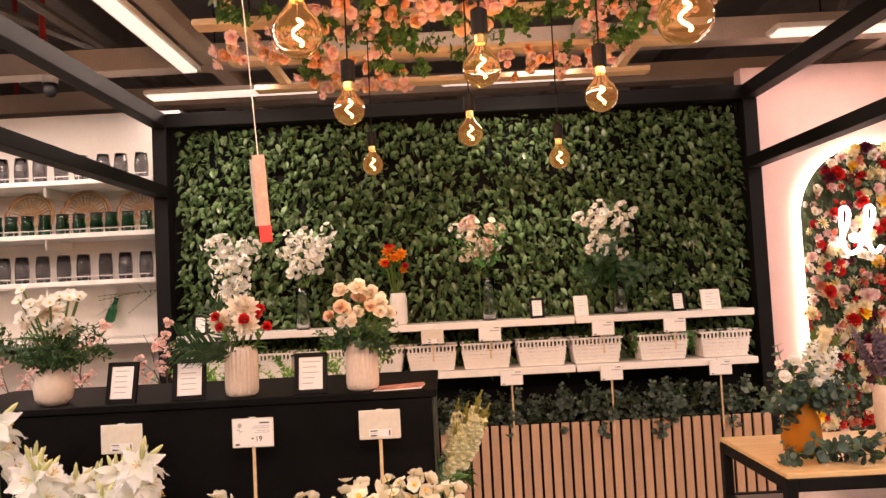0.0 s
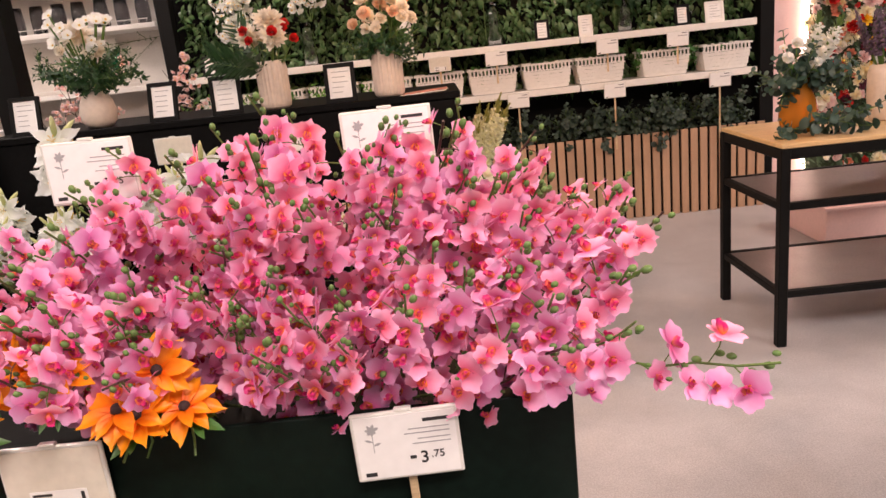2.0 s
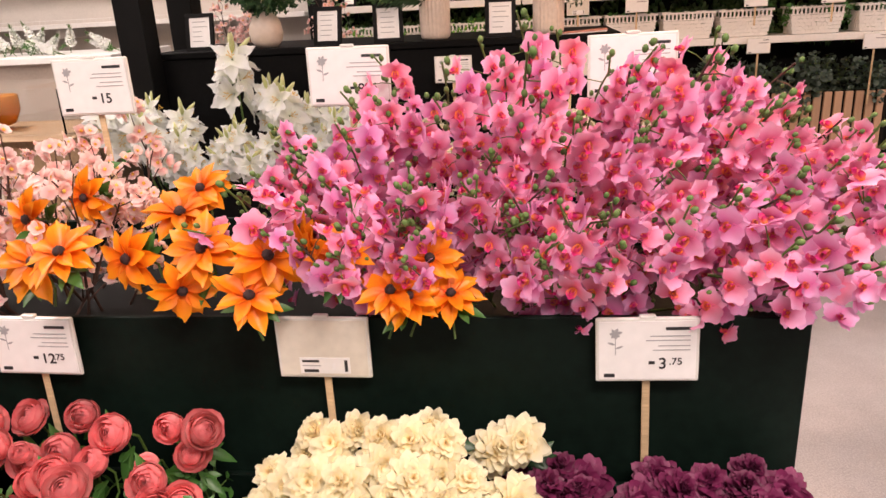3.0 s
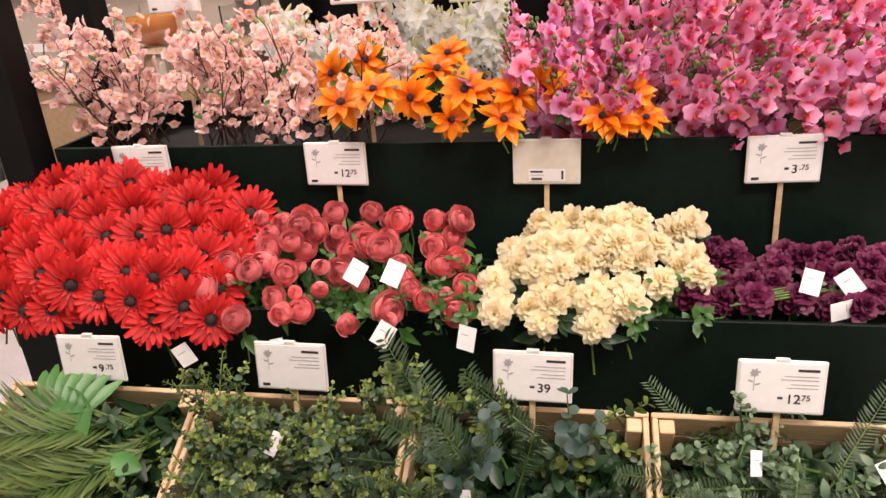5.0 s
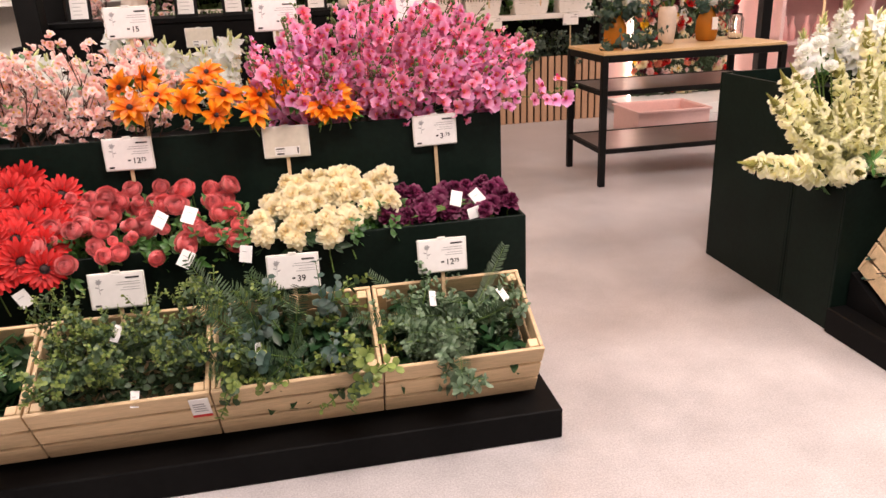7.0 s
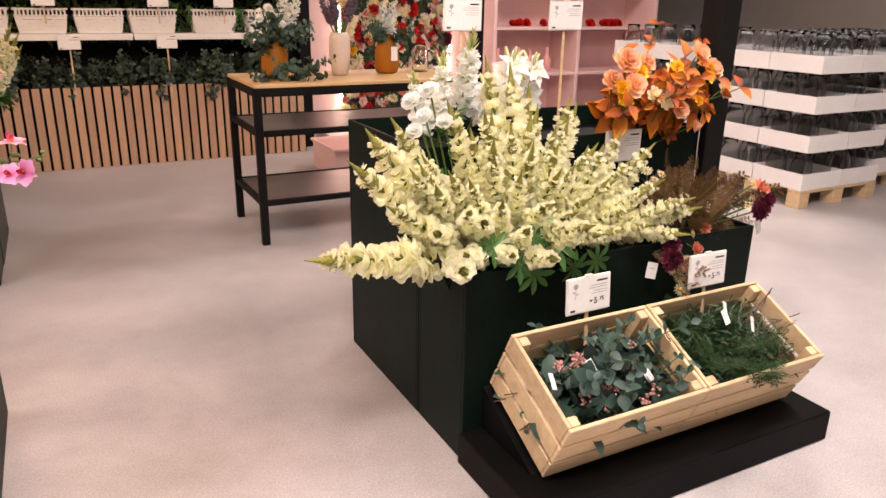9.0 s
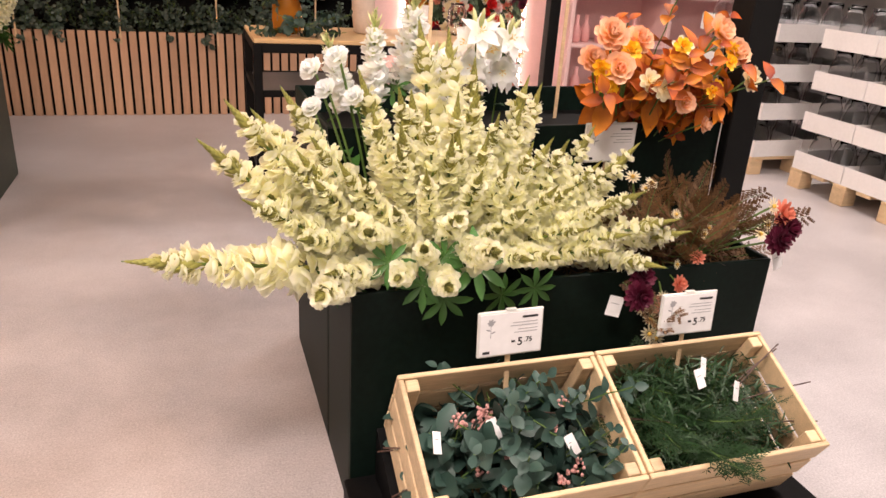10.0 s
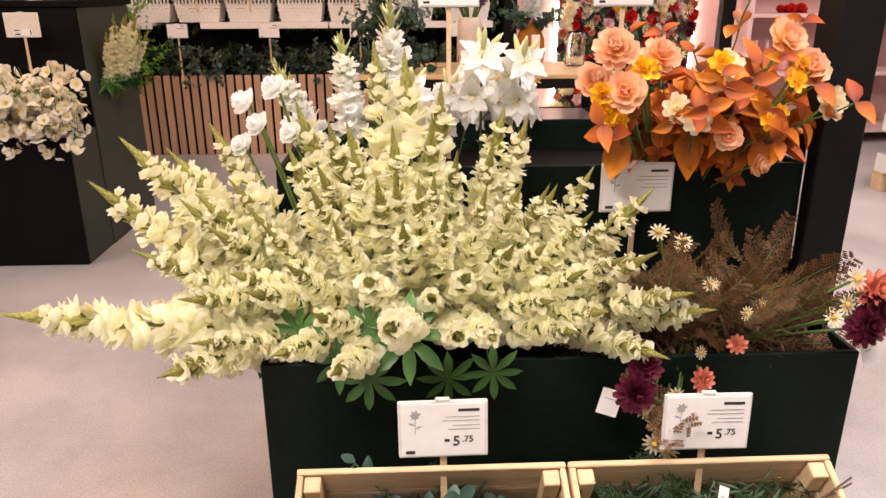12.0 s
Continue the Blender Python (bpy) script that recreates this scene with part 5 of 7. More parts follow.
for i in range(1700):
    m = Matrix.Translation((U(2.40, 2.88), U(0.79, 1.03), U(0.50, 0.655))) @ turn(U(-60, 60), U(-50, 50), U(0, 360))
    s.petal(m, U(0.025, 0.055), U(0.003, 0.006), U(-0.4, 0.4), 0.1, 2, 0.5, 0, 0.15)
part("needle_mass", s, P_brown, bedo)
dai = [single("daisy", "artificial white daisy with a yellow centre", "daisy", DAISY_heads[0], L=0.19, nod=40, group="white daisies")]
pts = [Vector(p) for p in ((2.50, 0.71, 0.50), (2.53, 0.70, 0.47), (2.56, 0.71, 0.52), (2.52, 0.69, 0.44), (2.60, 0.74, 0.60), (2.66, 0.84, 0.70), (2.62, 0.93, 0.75), (2.59, 0.96, 0.76), (2.70, 0.78, 0.67), (2.88, 0.77, 0.69), (2.90, 0.79, 0.73), (2.86, 0.75, 0.66), (2.76, 0.83, 0.66), (2.64, 0.97, 0.72), (2.68, 0.88, 0.68), (2.55, 0.70, 0.42))]
mound(dai, pts, 0.565, 2.68, 0.93, 0.19, 0.6, y_in=(0.80, 1.0))
bur = [single("burgundy_dahlia", "artificial deep burgundy dahlia", "dahlia", BURG_heads[0], L=0.16, nod=45, group="burgundy dahlias")]
mound(bur, [Vector((2.47, 0.70, 0.545)), Vector((2.50, 0.72, 0.57)), Vector((2.92, 0.76, 0.635)), Vector((2.95, 0.78, 0.66))], 0.565, 2.68, 0.93, 0.16, 0.6, y_in=(0.80, 1.0))
sal = [single("salmon_pompon", "artificial salmon pink pompon bloom", "flower", SALM_heads[0], L=0.16, nod=45, group="salmon pompons")]
mound(sal, [Vector((2.56, 0.70, 0.50)), Vector((2.60, 0.72, 0.55)), Vector((2.94, 0.80, 0.70)), Vector((2.70, 0.76, 0.60)), Vector((2.74, 0.90, 0.66))], 0.565, 2.68, 0.93, 0.16, 0.6, y_in=(0.80, 1.0))

# ---- greenery in the crates ----


def in_crate(i, u, v, h):
    """A place in crate i: u, v from -1 to 1 across and from front to back, h above its floor."""
    return CRATES[i] @ Vector((u * 0.205, v * 0.13, h))


def lay(i, protos, n, h0, h1, d_fn, face=(0, -0.6, 0.9), s0=0.85, s1=1.15, us=(-1, 1), vs=(-1, 1)):
    poses = []
    for _ in range(n):
        b = in_crate(i, U(*us), U(*vs), U(h0, h1))
        f = Vector(face) + Vector((U(-0.5, 0.5), U(-0.4, 0.4), U(-0.3, 0.3)))
        poses.append(aim(b, b + Vector(d_fn()), f, U(s0, s1)))
    scatter(protos, poses)



def bed(i, material, n, ll, lw, h0, h1, label, mound_h=0.0):
    """A tangle of leaves that fills crate i between two heights."""
    t = thing("foliage_bed", label, "foliage", "crate foliage", "stuff")
    s = Shape()
    for _ in range(n):
        u, v = U(-1, 1), U(-1, 1)
        h = U(h0, h1) + mound_h * (1 - u * u) * (1 - v * v)
        m = Matrix.Translation(in_crate(i, u * 0.98, v, h)) @ turn(U(-60, 60), U(-60, 40), U(0, 360))
        k = U(0.7, 1.25)
        s.petal(m, ll * k, lw * k, -0.2, 0.15, 3, 0.5, 0, 0.25)
    part("leaf_mass", s, material, t)


bed(0, P_dkleaf, 420, 0.09, 0.034, 0.04, 0.17, "dark leaves packed in the crate under palm fronds", 0.03)
bed(1, P_euc, 1500, 0.022, 0.020, 0.05, 0.20, "dense baby eucalyptus foliage filling the crate", 0.10)
bed(2, P_dkleaf, 700, 0.045, 0.026, 0.04, 0.17, "dark mixed foliage filling the crate", 0.03)
bed(3, P_dkleaf, 650, 0.050, 0.026, 0.04, 0.16, "dark mixed foliage filling the crate", 0.02)
bed(4, P_eucdk, 330, 0.060, 0.042, 0.03, 0.13, "blue green eucalyptus leaves filling the crate", 0.01)
bed(5, P_fern, 3600, 0.034, 0.005, 0.05, 0.18, "dark feathery fern foliage filling the crate", 0.02)
palm = [frond("palm_frond", "artificial palm frond with narrow green leaflets", "palm leaf", "palm fronds", 0.27, 17, 0.13, 0.009, P_palm, 0.30, 32) for _ in range(3)]
lay(0, palm, 26, 0.16, 0.22, lambda: (U(-1.0, -0.1), U(-0.7, 0.1), U(-0.25, 0.05)), (0, -0.5, 1.0), 0.75, 1.0, us=(0.0, 0.9), vs=(0.0, 0.9))
dk = [sprig("ruscus_branch", "artificial dark green ruscus branch", "leaves", "ruscus branches", 0.24, 7, 0.045, 0.085, P_dkleaf, fork=1, tip=0.08, wide=0.45) for _ in range(2)]
lay(0, dk, 9, 0.12, 0.18, lambda: (U(-0.6, 0.6), U(-0.4, 0.3), U(0.0, 0.3)), s0=0.5, s1=0.7, us=(-0.3, 0.8), vs=(-0.2, 0.9))
monstera(aim(in_crate(0, 0.15, 0.55, 0.270), in_crate(0, 0.15, 0.55, 0.270) + Vector((-0.05, -0.55, 0.80)), (-1, 0.25, 0.1), 0.95))
part("leaf", Shape().petal(Matrix(), 0.10, 0.05, -0.1, 0.15, 5, 0.45, 0, 0.1), P_mons, thing("loose_leaf", "single pale green leaf on the palm fronds", "leaf", m=aim(in_crate(0, 0.95, -0.35, 0.265), in_crate(0, 0.95, -0.35, 0.265) + Vector((0, -0.5, 0.8)), (-0.9, 0.1, 0.1))))
bush = [sprig("baby_eucalyptus", "artificial baby eucalyptus branch with tiny round leaves", "eucalyptus", "baby eucalyptus", 0.20, 13, 0.021, 0.023, P_euc, P_euclime, fork=7, tip=0.5, jit=1.0) for _ in range(4)]
lay(1, bush, 34, 0.14, 0.26, lambda: (U(-0.9, 0.9), U(-0.9, 0.35), U(0.15, 1.0)), s0=0.65, s1=0.95, us=(-0.9, 0.95))
rnd_euc = [sprig("silver_dollar_branch", "artificial silver dollar eucalyptus branch with round leaves", "eucalyptus", "silver dollar eucalyptus", 0.26, 7, 0.044, 0.046, P_eucdk, tip=0.55, wide=0.5, droop=0.6, separate=True, jit=0.8) for _ in range(3)]
fern = [frond("fern_frond", "artificial green fern frond", "fern", "fern fronds", 0.22, 24, 0.042, 0.0060, P_euc, 0.4, 62) for _ in range(2)]
mixed = [sprig("grey_green_branch", "artificial grey green eucalyptus branch", "eucalyptus", "grey green branches", 0.22, 10, 0.030, 0.034, P_euc, P_euclime, fork=5, tip=0.4, jit=0.9) for _ in range(3)]
poses = []
lay(2, mixed, 16, 0.08, 0.17, lambda: (U(-0.8, 0.8), U(-0.9, 0.3), U(0.0, 0.8)), s0=0.8, s1=1.1)
lay(2, fern, 12, 0.14, 0.20, lambda: (U(-0.9, 0.9), U(-0.6, 0.3), U(0.0, 0.45)), us=(-0.7, 0.4))
lay(2, rnd_euc, 11, 0.13, 0.20, lambda: (U(-0.5, 0.8), U(-0.8, 0.1), U(-0.1, 0.5)), s0=0.7, s1=0.95, us=(-0.7, 0.6), vs=(-0.3, 0.7))
lime = [sprig("lime_leaf_branch", "artificial branch with pale lime round leaves", "leaves", "lime branches", 0.20, 6, 0.050, 0.060, P_euclime, tip=0.5, separate=True, droop=0.8, jit=0.6)]
lay(2, lime, 3, 0.14, 0.18, lambda: (U(0.1, 0.5), -0.9, U(-0.7, -0.1)), us=(0.3, 0.9), vs=(-0.9, -0.3), s0=0.8, s1=1.0)
silv = [sprig("silver_leaf_branch", "artificial silvery green leaf branch with small white blooms", "leaves", "silver leaf branches", 0.22, 8, 0.034, 0.060, P_silver, fork=3, tip=0.12, wide=0.45, jit=0.9) for _ in range(3)]
lay(3, silv, 20, 0.08, 0.18, lambda: (U(-0.9, 0.9), U(-0.9, 0.3), U(-0.1, 0.5)), s0=0.7, s1=0.95, us=(-0.8, 0.55))
gfern = [frond("long_fern", "artificial long mid green fern frond", "fern", "long ferns", 0.30, 30, 0.036, 0.005, P_euc, 0.25, 62) for _ in range(2)]
lay(3, gfern, 10, 0.17, 0.22, lambda: (U(-1.0, 0.1), U(-0.4, 0.3), U(-0.1, 0.2)), us=(-0.4, 0.4), vs=(0.0, 0.9), s0=0.8, s1=1.0)
lay(3, [sprig("grey_green_branch", "artificial grey green eucalyptus branch", "eucalyptus", "grey green branches", 0.22, 10, 0.030, 0.034, P_euc, P_silver, fork=5, tip=0.4, jit=0.9)], 12, 0.08, 0.17, lambda: (U(-0.8, 0.6), U(-0.7, 0.3), U(0.0, 0.5)), s0=0.65, s1=0.9, us=(-0.8, 0.5))
popu = [sprig("berry_eucalyptus", "artificial blue green eucalyptus branch with broad leaves", "eucalyptus", "berried eucalyptus", 0.22, 6, 0.052, 0.066, P_eucdk, tip=0.2, wide=0.45, separate=True, jit=0.9, fork=1) for _ in range(3)]
lay(4, popu, 16, 0.08, 0.16, lambda: (U(-0.9, 0.9), U(-0.9, 0.6), U(-0.05, 0.5)), s0=0.7, s1=1.0, us=(-0.75, 0.75), vs=(-0.7, 0.8))


def berries():
    t = thing("berry_cluster", "cluster of small pale pink berries on a thin stalk", "berries", "pink berry clusters")
    part("stalk", Shape().tube([(0, 0, -0.04), (0, 0, 0)], 0.0012, 4), M_stem, t)
    c = Shape()
    for i in range(14):
        c.blob((U(-0.014, 0.014), U(-0.014, 0.014), U(-0.008, 0.016)), U(0.0035, 0.0055), 6, 4)
    tagged(part("berry_head", c, P_berry, t, smooth=True), kind="stuff")
    return t


lay(4, [berries(), berries()], 18, 0.14, 0.19, lambda: (U(-0.3, 0.3), U(-0.3, 0.3), 1), s0=0.7, s1=1.1, us=(-0.8, 0.8), vs=(-0.8, 0.8))
asp = [frond("asparagus_fern", "artificial dark green asparagus fern frond", "fern", "asparagus ferns", 0.28, 16, 0.085, 0.006, P_fern, 0.3, 55, True) for _ in range(3)]
lay(5, asp, 24, 0.10, 0.17, lambda: (U(-0.9, 0.45), U(-0.7, 0.3), U(-0.25, 0.15)), s0=0.5, s1=0.78, us=(-0.7, 0.55), vs=(-0.6, 0.8))
for i, (u, v, dx, dy, dz) in enumerate(((0.5, 0.0, 0.19, -0.01, 0.03), (0.5, 0.3, 0.15, 0.04, 0.06), (0.6, -0.5, 0.17, 0.0, -0.02), (-0.5, -0.2, -0.4, 0.1, 0.03), (0.6, 0.3, 0.12, 0.03, 0.08))):
    st = thing("cut_stem", "bare dark cut stem end sticking out of the crate", "stem", "cut stems")
    b = in_crate(5, u, v, 0.18)
    part("wire", Shape().tube([b, b + Vector((dx, dy, dz)) * 0.5 + Vector((0, 0, 0.005)), b + Vector((dx, dy, dz))], 0.0018, 5), M_twig, st)
for i, (dz, dy) in enumerate(((0.10, 0.0), (0.07, -0.03), (0.12, 0.04), (0.05, 0.02))):
    st = thing("cut_stem", "bare dark cut stem end sticking out of the crate", "stem", "cut stems")
    b = in_crate(4, -0.8, -0.4 + 0.3 * i, dz)
    part("wire", Shape().tube([b, b + Vector((-0.10, dy, -0.01))], 0.0020, 5), M_twig, st)
for i, u, v, h, rx in ((1, 0.1, 0.1, 0.34, 60), (1, 0.2, -0.9, 0.22, 50), (2, -0.5, -0.3, 0.26, 60), (3, -0.3, 0.5, 0.27, 60), (3, 0.7, 0.5, 0.25, 50), (5, -0.1, 0.45, 0.25, 65), (5, 0.35, 0.15, 0.24, 65), (5, 0.1, 0.7, 0.24, 60), (4, -0.3, 0.2, 0.22, 60), (4, 0.5, -0.2, 0.20, 60), (4, -0.85, 0.2, 0.20, 50)):
    swing_tag(Matrix.Translation(in_crate(i, u, v, h)) @ turn(-90 + rx, U(-30, 30), U(-20, 20)), 0.022, 0.045)
for x, y, z, r in ((-0.66, 0.70, 0.545, -20), (-0.47, 0.76, 0.70, 40), (-0.40, 0.68, 0.60, 30), (-0.88, 0.68, 0.53, -25), (-0.62, 0.67, 0.56, 10), (-0.24, 0.68, 0.60, 5), (0.43, 0.84, 0.66, 15), (0.48, 0.84, 0.655, -35), (0.50, 0.80, 0.60, 80), (2.46, 0.735, 0.53, 15), (2.62, 0.84, 0.66, 60), (2.94, 0.77, 0.60, -10), (-0.38, 0.72, 0.72, 20)):
    swing_tag(Matrix.Translation((x, y, z)) @ turn(U(-35, -5), r, U(-20, 20)), 0.038, 0.05)

# ---- price signs ----


def price_sign(x, z_top, y, price, stick, plain=False, w=0.152, h=0.106, lean=0.0, roll=0.0, dots=False):
    """A card in a clear holder on a wooden stick; x is its right edge, z_top its upper edge, stick the length below."""
    t = thing("price_sign", "cream price sign with a small label on a wooden stick" if plain else "white price sign in a clear holder on a wooden stick", "price sign", "price signs",
              m=pose(x - w / 2, y, z_top - h / 2, lean, roll, 0))
    boxpart("holder", (-w / 2, w / 2, -0.003, 0.004, -h / 2, h / 2), M_plastic, t, bevel=0.002)
    boxpart("clip", (-0.012, 0.012, -0.004, 0.005, h / 2 - 0.001, h / 2 + 0.004), M_plastic, t, bevel=0.001)
    boxpart("card", (-w / 2 + 0.005, w / 2 - 0.005, -0.0045, -0.0032, -h / 2 + 0.005, h / 2 - 0.005), M_cream if plain else M_card, t, bevel=0)
    if stick > 0:
        boxpart("stick", (-0.006, 0.006, 0.0045, 0.0085, -h / 2 - stick, h / 2 - 0.02), M_pine, t, "pale wooden stick", 0.001)
    f = -0.0050

    def bar(a, b, zc, th, m_=M_grey):
        boxpart("print_bar", (a, b, f, -0.0046, zc - th / 2, zc + th / 2), m_, t, bevel=0)

    if plain:
        boxpart("label", (-0.040, 0.042, -0.0054, -0.0046, -0.044, -0.016), M_card, t, bevel=0)
        f = -0.0058
        for a, b, zc, th, m_ in ((-0.036, -0.008, -0.022, 0.004, M_ink), (-0.036, -0.006, -0.030, 0.0016, M_grey), (-0.034, -0.010, -0.039, 0.005, M_ink), (0.033, 0.038, -0.030, 0.020, M_ink)):
            boxpart("print_bar", (a, b, f, -0.0055, zc - th / 2, zc + th / 2), m_, t, bevel=0)
        if price:
            part("price", lettering(price, 0.013), M_ink, t, m=pose(0.012, -0.0057, -0.036, 90))
            t.children[-1].data.materials.append(M_ink)
        return t
    bar(0.026, 0.062, 0.036, 0.005, M_ink)
    if y > 5:
        bar(0.0, 0.062, 0.018, 0.006)
        bar(-0.064, -0.048, -0.041, 0.006, M_ink)
        return t
    for k, (a, zc) in enumerate(((0.004, 0.024), (-0.002, 0.017), (0.016, 0.008), (0.008, 0.001))):
        bar(a, 0.062, zc, 0.0016)
    bar(-0.064, -0.048, -0.041, 0.006, M_ink)
    # printed flower: a stalk with a tuft
    bar(-0.0475, -0.0463, 0.010, 0.034, M_grey)
    bloom = Shape()
    for k in range(7):
        bloom.petal(pose(-0.0469, -0.0049 - 0.0001 * k, 0.028, 90) @ turn(0, 0, 20 + 51 * k), 0.011 - 0.0006 * k, 0.005, 0, 0, 3, 0.6)
    for sgn, z in ((20, 0.004), (160, 0.010)):
        bloom.petal(pose(-0.0469, -0.0049, z, 90) @ turn(0, 0, sgn), 0.012, 0.004, 0, 0, 3, 0.5)
    part("printed_flower", bloom, M_grey, t)
    if price:
        size = 0.026
        whole, cents = (price.split(".") + [""])[:2]
        o = part("price", lettering(whole, size), None, t, m=pose(0.016 - 0.007 * (len(whole) - 1), f, -0.030, 90))
        o.data.materials.append(M_ink)
        if cents:
            o = part("price", lettering("." + cents, size * 0.62), None, t, m=pose(0.0318, f, -0.0235, 90))
            o.data.materials.append(M_ink)
        bar(0.002 - 0.007 * (len(whole) - 1), 0.011 - 0.007 * (len(whole) - 1), -0.020, 0.005, M_ink)
    return t


for x, p in ((-0.982, "9.75"), (-0.526, ""), (-0.036, "39"), (0.410, "12.75")):
    price_sign(x, 0.575, 0.632, p, 0.14, lean=-6, roll=U(-2, 2))
for x, p, pl_ in ((-1.028, "3.75", False), (-0.522, "12.75", False), (-0.025, "5", True), (0.476, "3.75", False)):
    price_sign(x, 0.880, 1.040, p, 0.30, plain=pl_, roll=U(-1.5, 1.5))
for x, p in ((-1.03, ""), (-0.515, "15"), (-0.02, "9.75"), (0.48, "12")):
    price_sign(x, 1.270, 1.345, p, 0.38, roll=U(-2, 2))
for x in (2.222, 2.675):
    price_sign(x, 0.567, 0.650, "5.75", 0.14, lean=-4, roll=U(-1, 1))
price_sign(2.642, 0.880, 1.040, "", 0.30)
for x in (2.275, 2.715):
    price_sign(x, 1.280, 1.50, "", 0.42)
price_sign(-0.495, 1.121, 3.05, "", 0.55, plain=True)
price_sign(-0.012, 1.120, 3.05, "19", 0.55)
price_sign(0.455, 1.127, 3.05, "", 0.55, plain=True)
for x, plain_card in ((0.613, True), (1.001, False), (1.765, False), (2.247, False)):
    price_sign(x, 1.285, 5.285, "", 0.12, w=0.15, h=0.10, plain=plain_card)
for x in (1.13, 1.80, 2.53):
    price_sign(x, 0.985, 5.270, "", 0.36, w=0.15, h=0.10)
price_sign(0.46, 0.985, 5.270, "", 0.36, w=0.15, h=0.10)
tagc = thing("price_tag", "small white price card with a red foot fixed to the crate", "price tag", m=CRATES[1] @ pose(0.20, -0.1565, 0.205))
boxpart("card", (-0.026, 0.026, -0.004, -0.001, -0.085, 0.0), M_card, tagc)
M_red = mat("red_print", (0.55, 0.02, 0.02), 0.5, var=0.1, bump=0)
boxpart("red_foot", (-0.026, 0.026, -0.0055, -0.0042, -0.085, -0.074), M_red, tagc)
for k in range(4):
    boxpart("print_bar", (-0.018, 0.012 + 0.002 * k, -0.0052, -0.0042, -0.025 - 0.011 * k, -0.022 - 0.011 * k), M_grey, tagc, bevel=0)

# ---- green wall ----
gw = tagged(new("green_wall"), "artificial green wall of glossy broad leaves on a black panel", "green wall", kind="structure")
leaf_meshes = []
for k in range(6):
    leaf_meshes.append(Shape().petal(Matrix(), U(0.060, 0.088), U(0.034, 0.046), U(-0.4, -0.1), 0.22, 4, 0.42, 0, 0.03).mesh("leaf", P_wallleaf))


def wall_leaf_pose(x, z, y):
    return Matrix.Translation((x, y, z)) @ turn(0, 0, -90 + U(-60, 60)) @ turn(0, U(-5, 70), 0) @ turn(U(-50, 50), 0, 0)


for i in range(300):
    part("leaf", leaf_meshes[i % 6], None, gw, m=wall_leaf_pose(U(-0.3, 2.0), U(1.4, 2.3), U(5.56, 5.60)))
s = Shape()
for i in range(10400):
    x, z = U(-1.25, 2.82), U(0.95, 2.79)
    s.petal(wall_leaf_pose(x, z, U(5.58, 5.655)), U(0.055, 0.085), U(0.030, 0.044), U(-0.4, -0.1), 0.22, 3, 0.42, 0, 0.03)
tagged(part("foliage", s, P_wallleaf, gw), kind="stuff")

# fresh green bunches in front of the baskets
fresh = [sprig("fresh_green_branch", "bright green leafy branch standing in the slat planter", "leaves", "fresh green branches", 0.52, 16, 0.026, 0.036, P_fresh, fork=7, tip=0.25, jit=0.9) for _ in range(2)]
poses = []
for x0, n in ((-0.90, 8), (-0.58, 4), (-0.20, 7), (0.10, 5)):
    for i in range(n):
        b = Vector((x0 + U(-0.08, 0.08), 5.34, 0.46))
        poses.append(aim(b, (b.x + U(-0.16, 0.16), 5.235 + U(-0.03, 0.01), 1.05), (0, -1, 0.3), U(1.15, 1.35)))
scatter(fresh, poses)

# eucalyptus along the planter
pe = [sprig("planter_eucalyptus", "artificial grey green eucalyptus branch standing in the slat planter", "eucalyptus", "planter eucalyptus", 0.30, 10, 0.046, 0.052, P_planter, fork=5, tip=0.5, jit=0.9) for _ in range(4)]
poses = []
for i in range(104):
    b = Vector((-1.2 + 3.92 * (i + U(0, 1)) / 104, U(5.36, 5.56), 0.46))
    poses.append(aim(b, b + Vector((U(-0.45, 0.45), U(-0.22, 0.05), U(0.5, 0.9))), (U(-0.6, 0.6), -0.3, 0.6), U(0.85, 1.2)))
scatter(pe, poses)

# ---- baskets ----


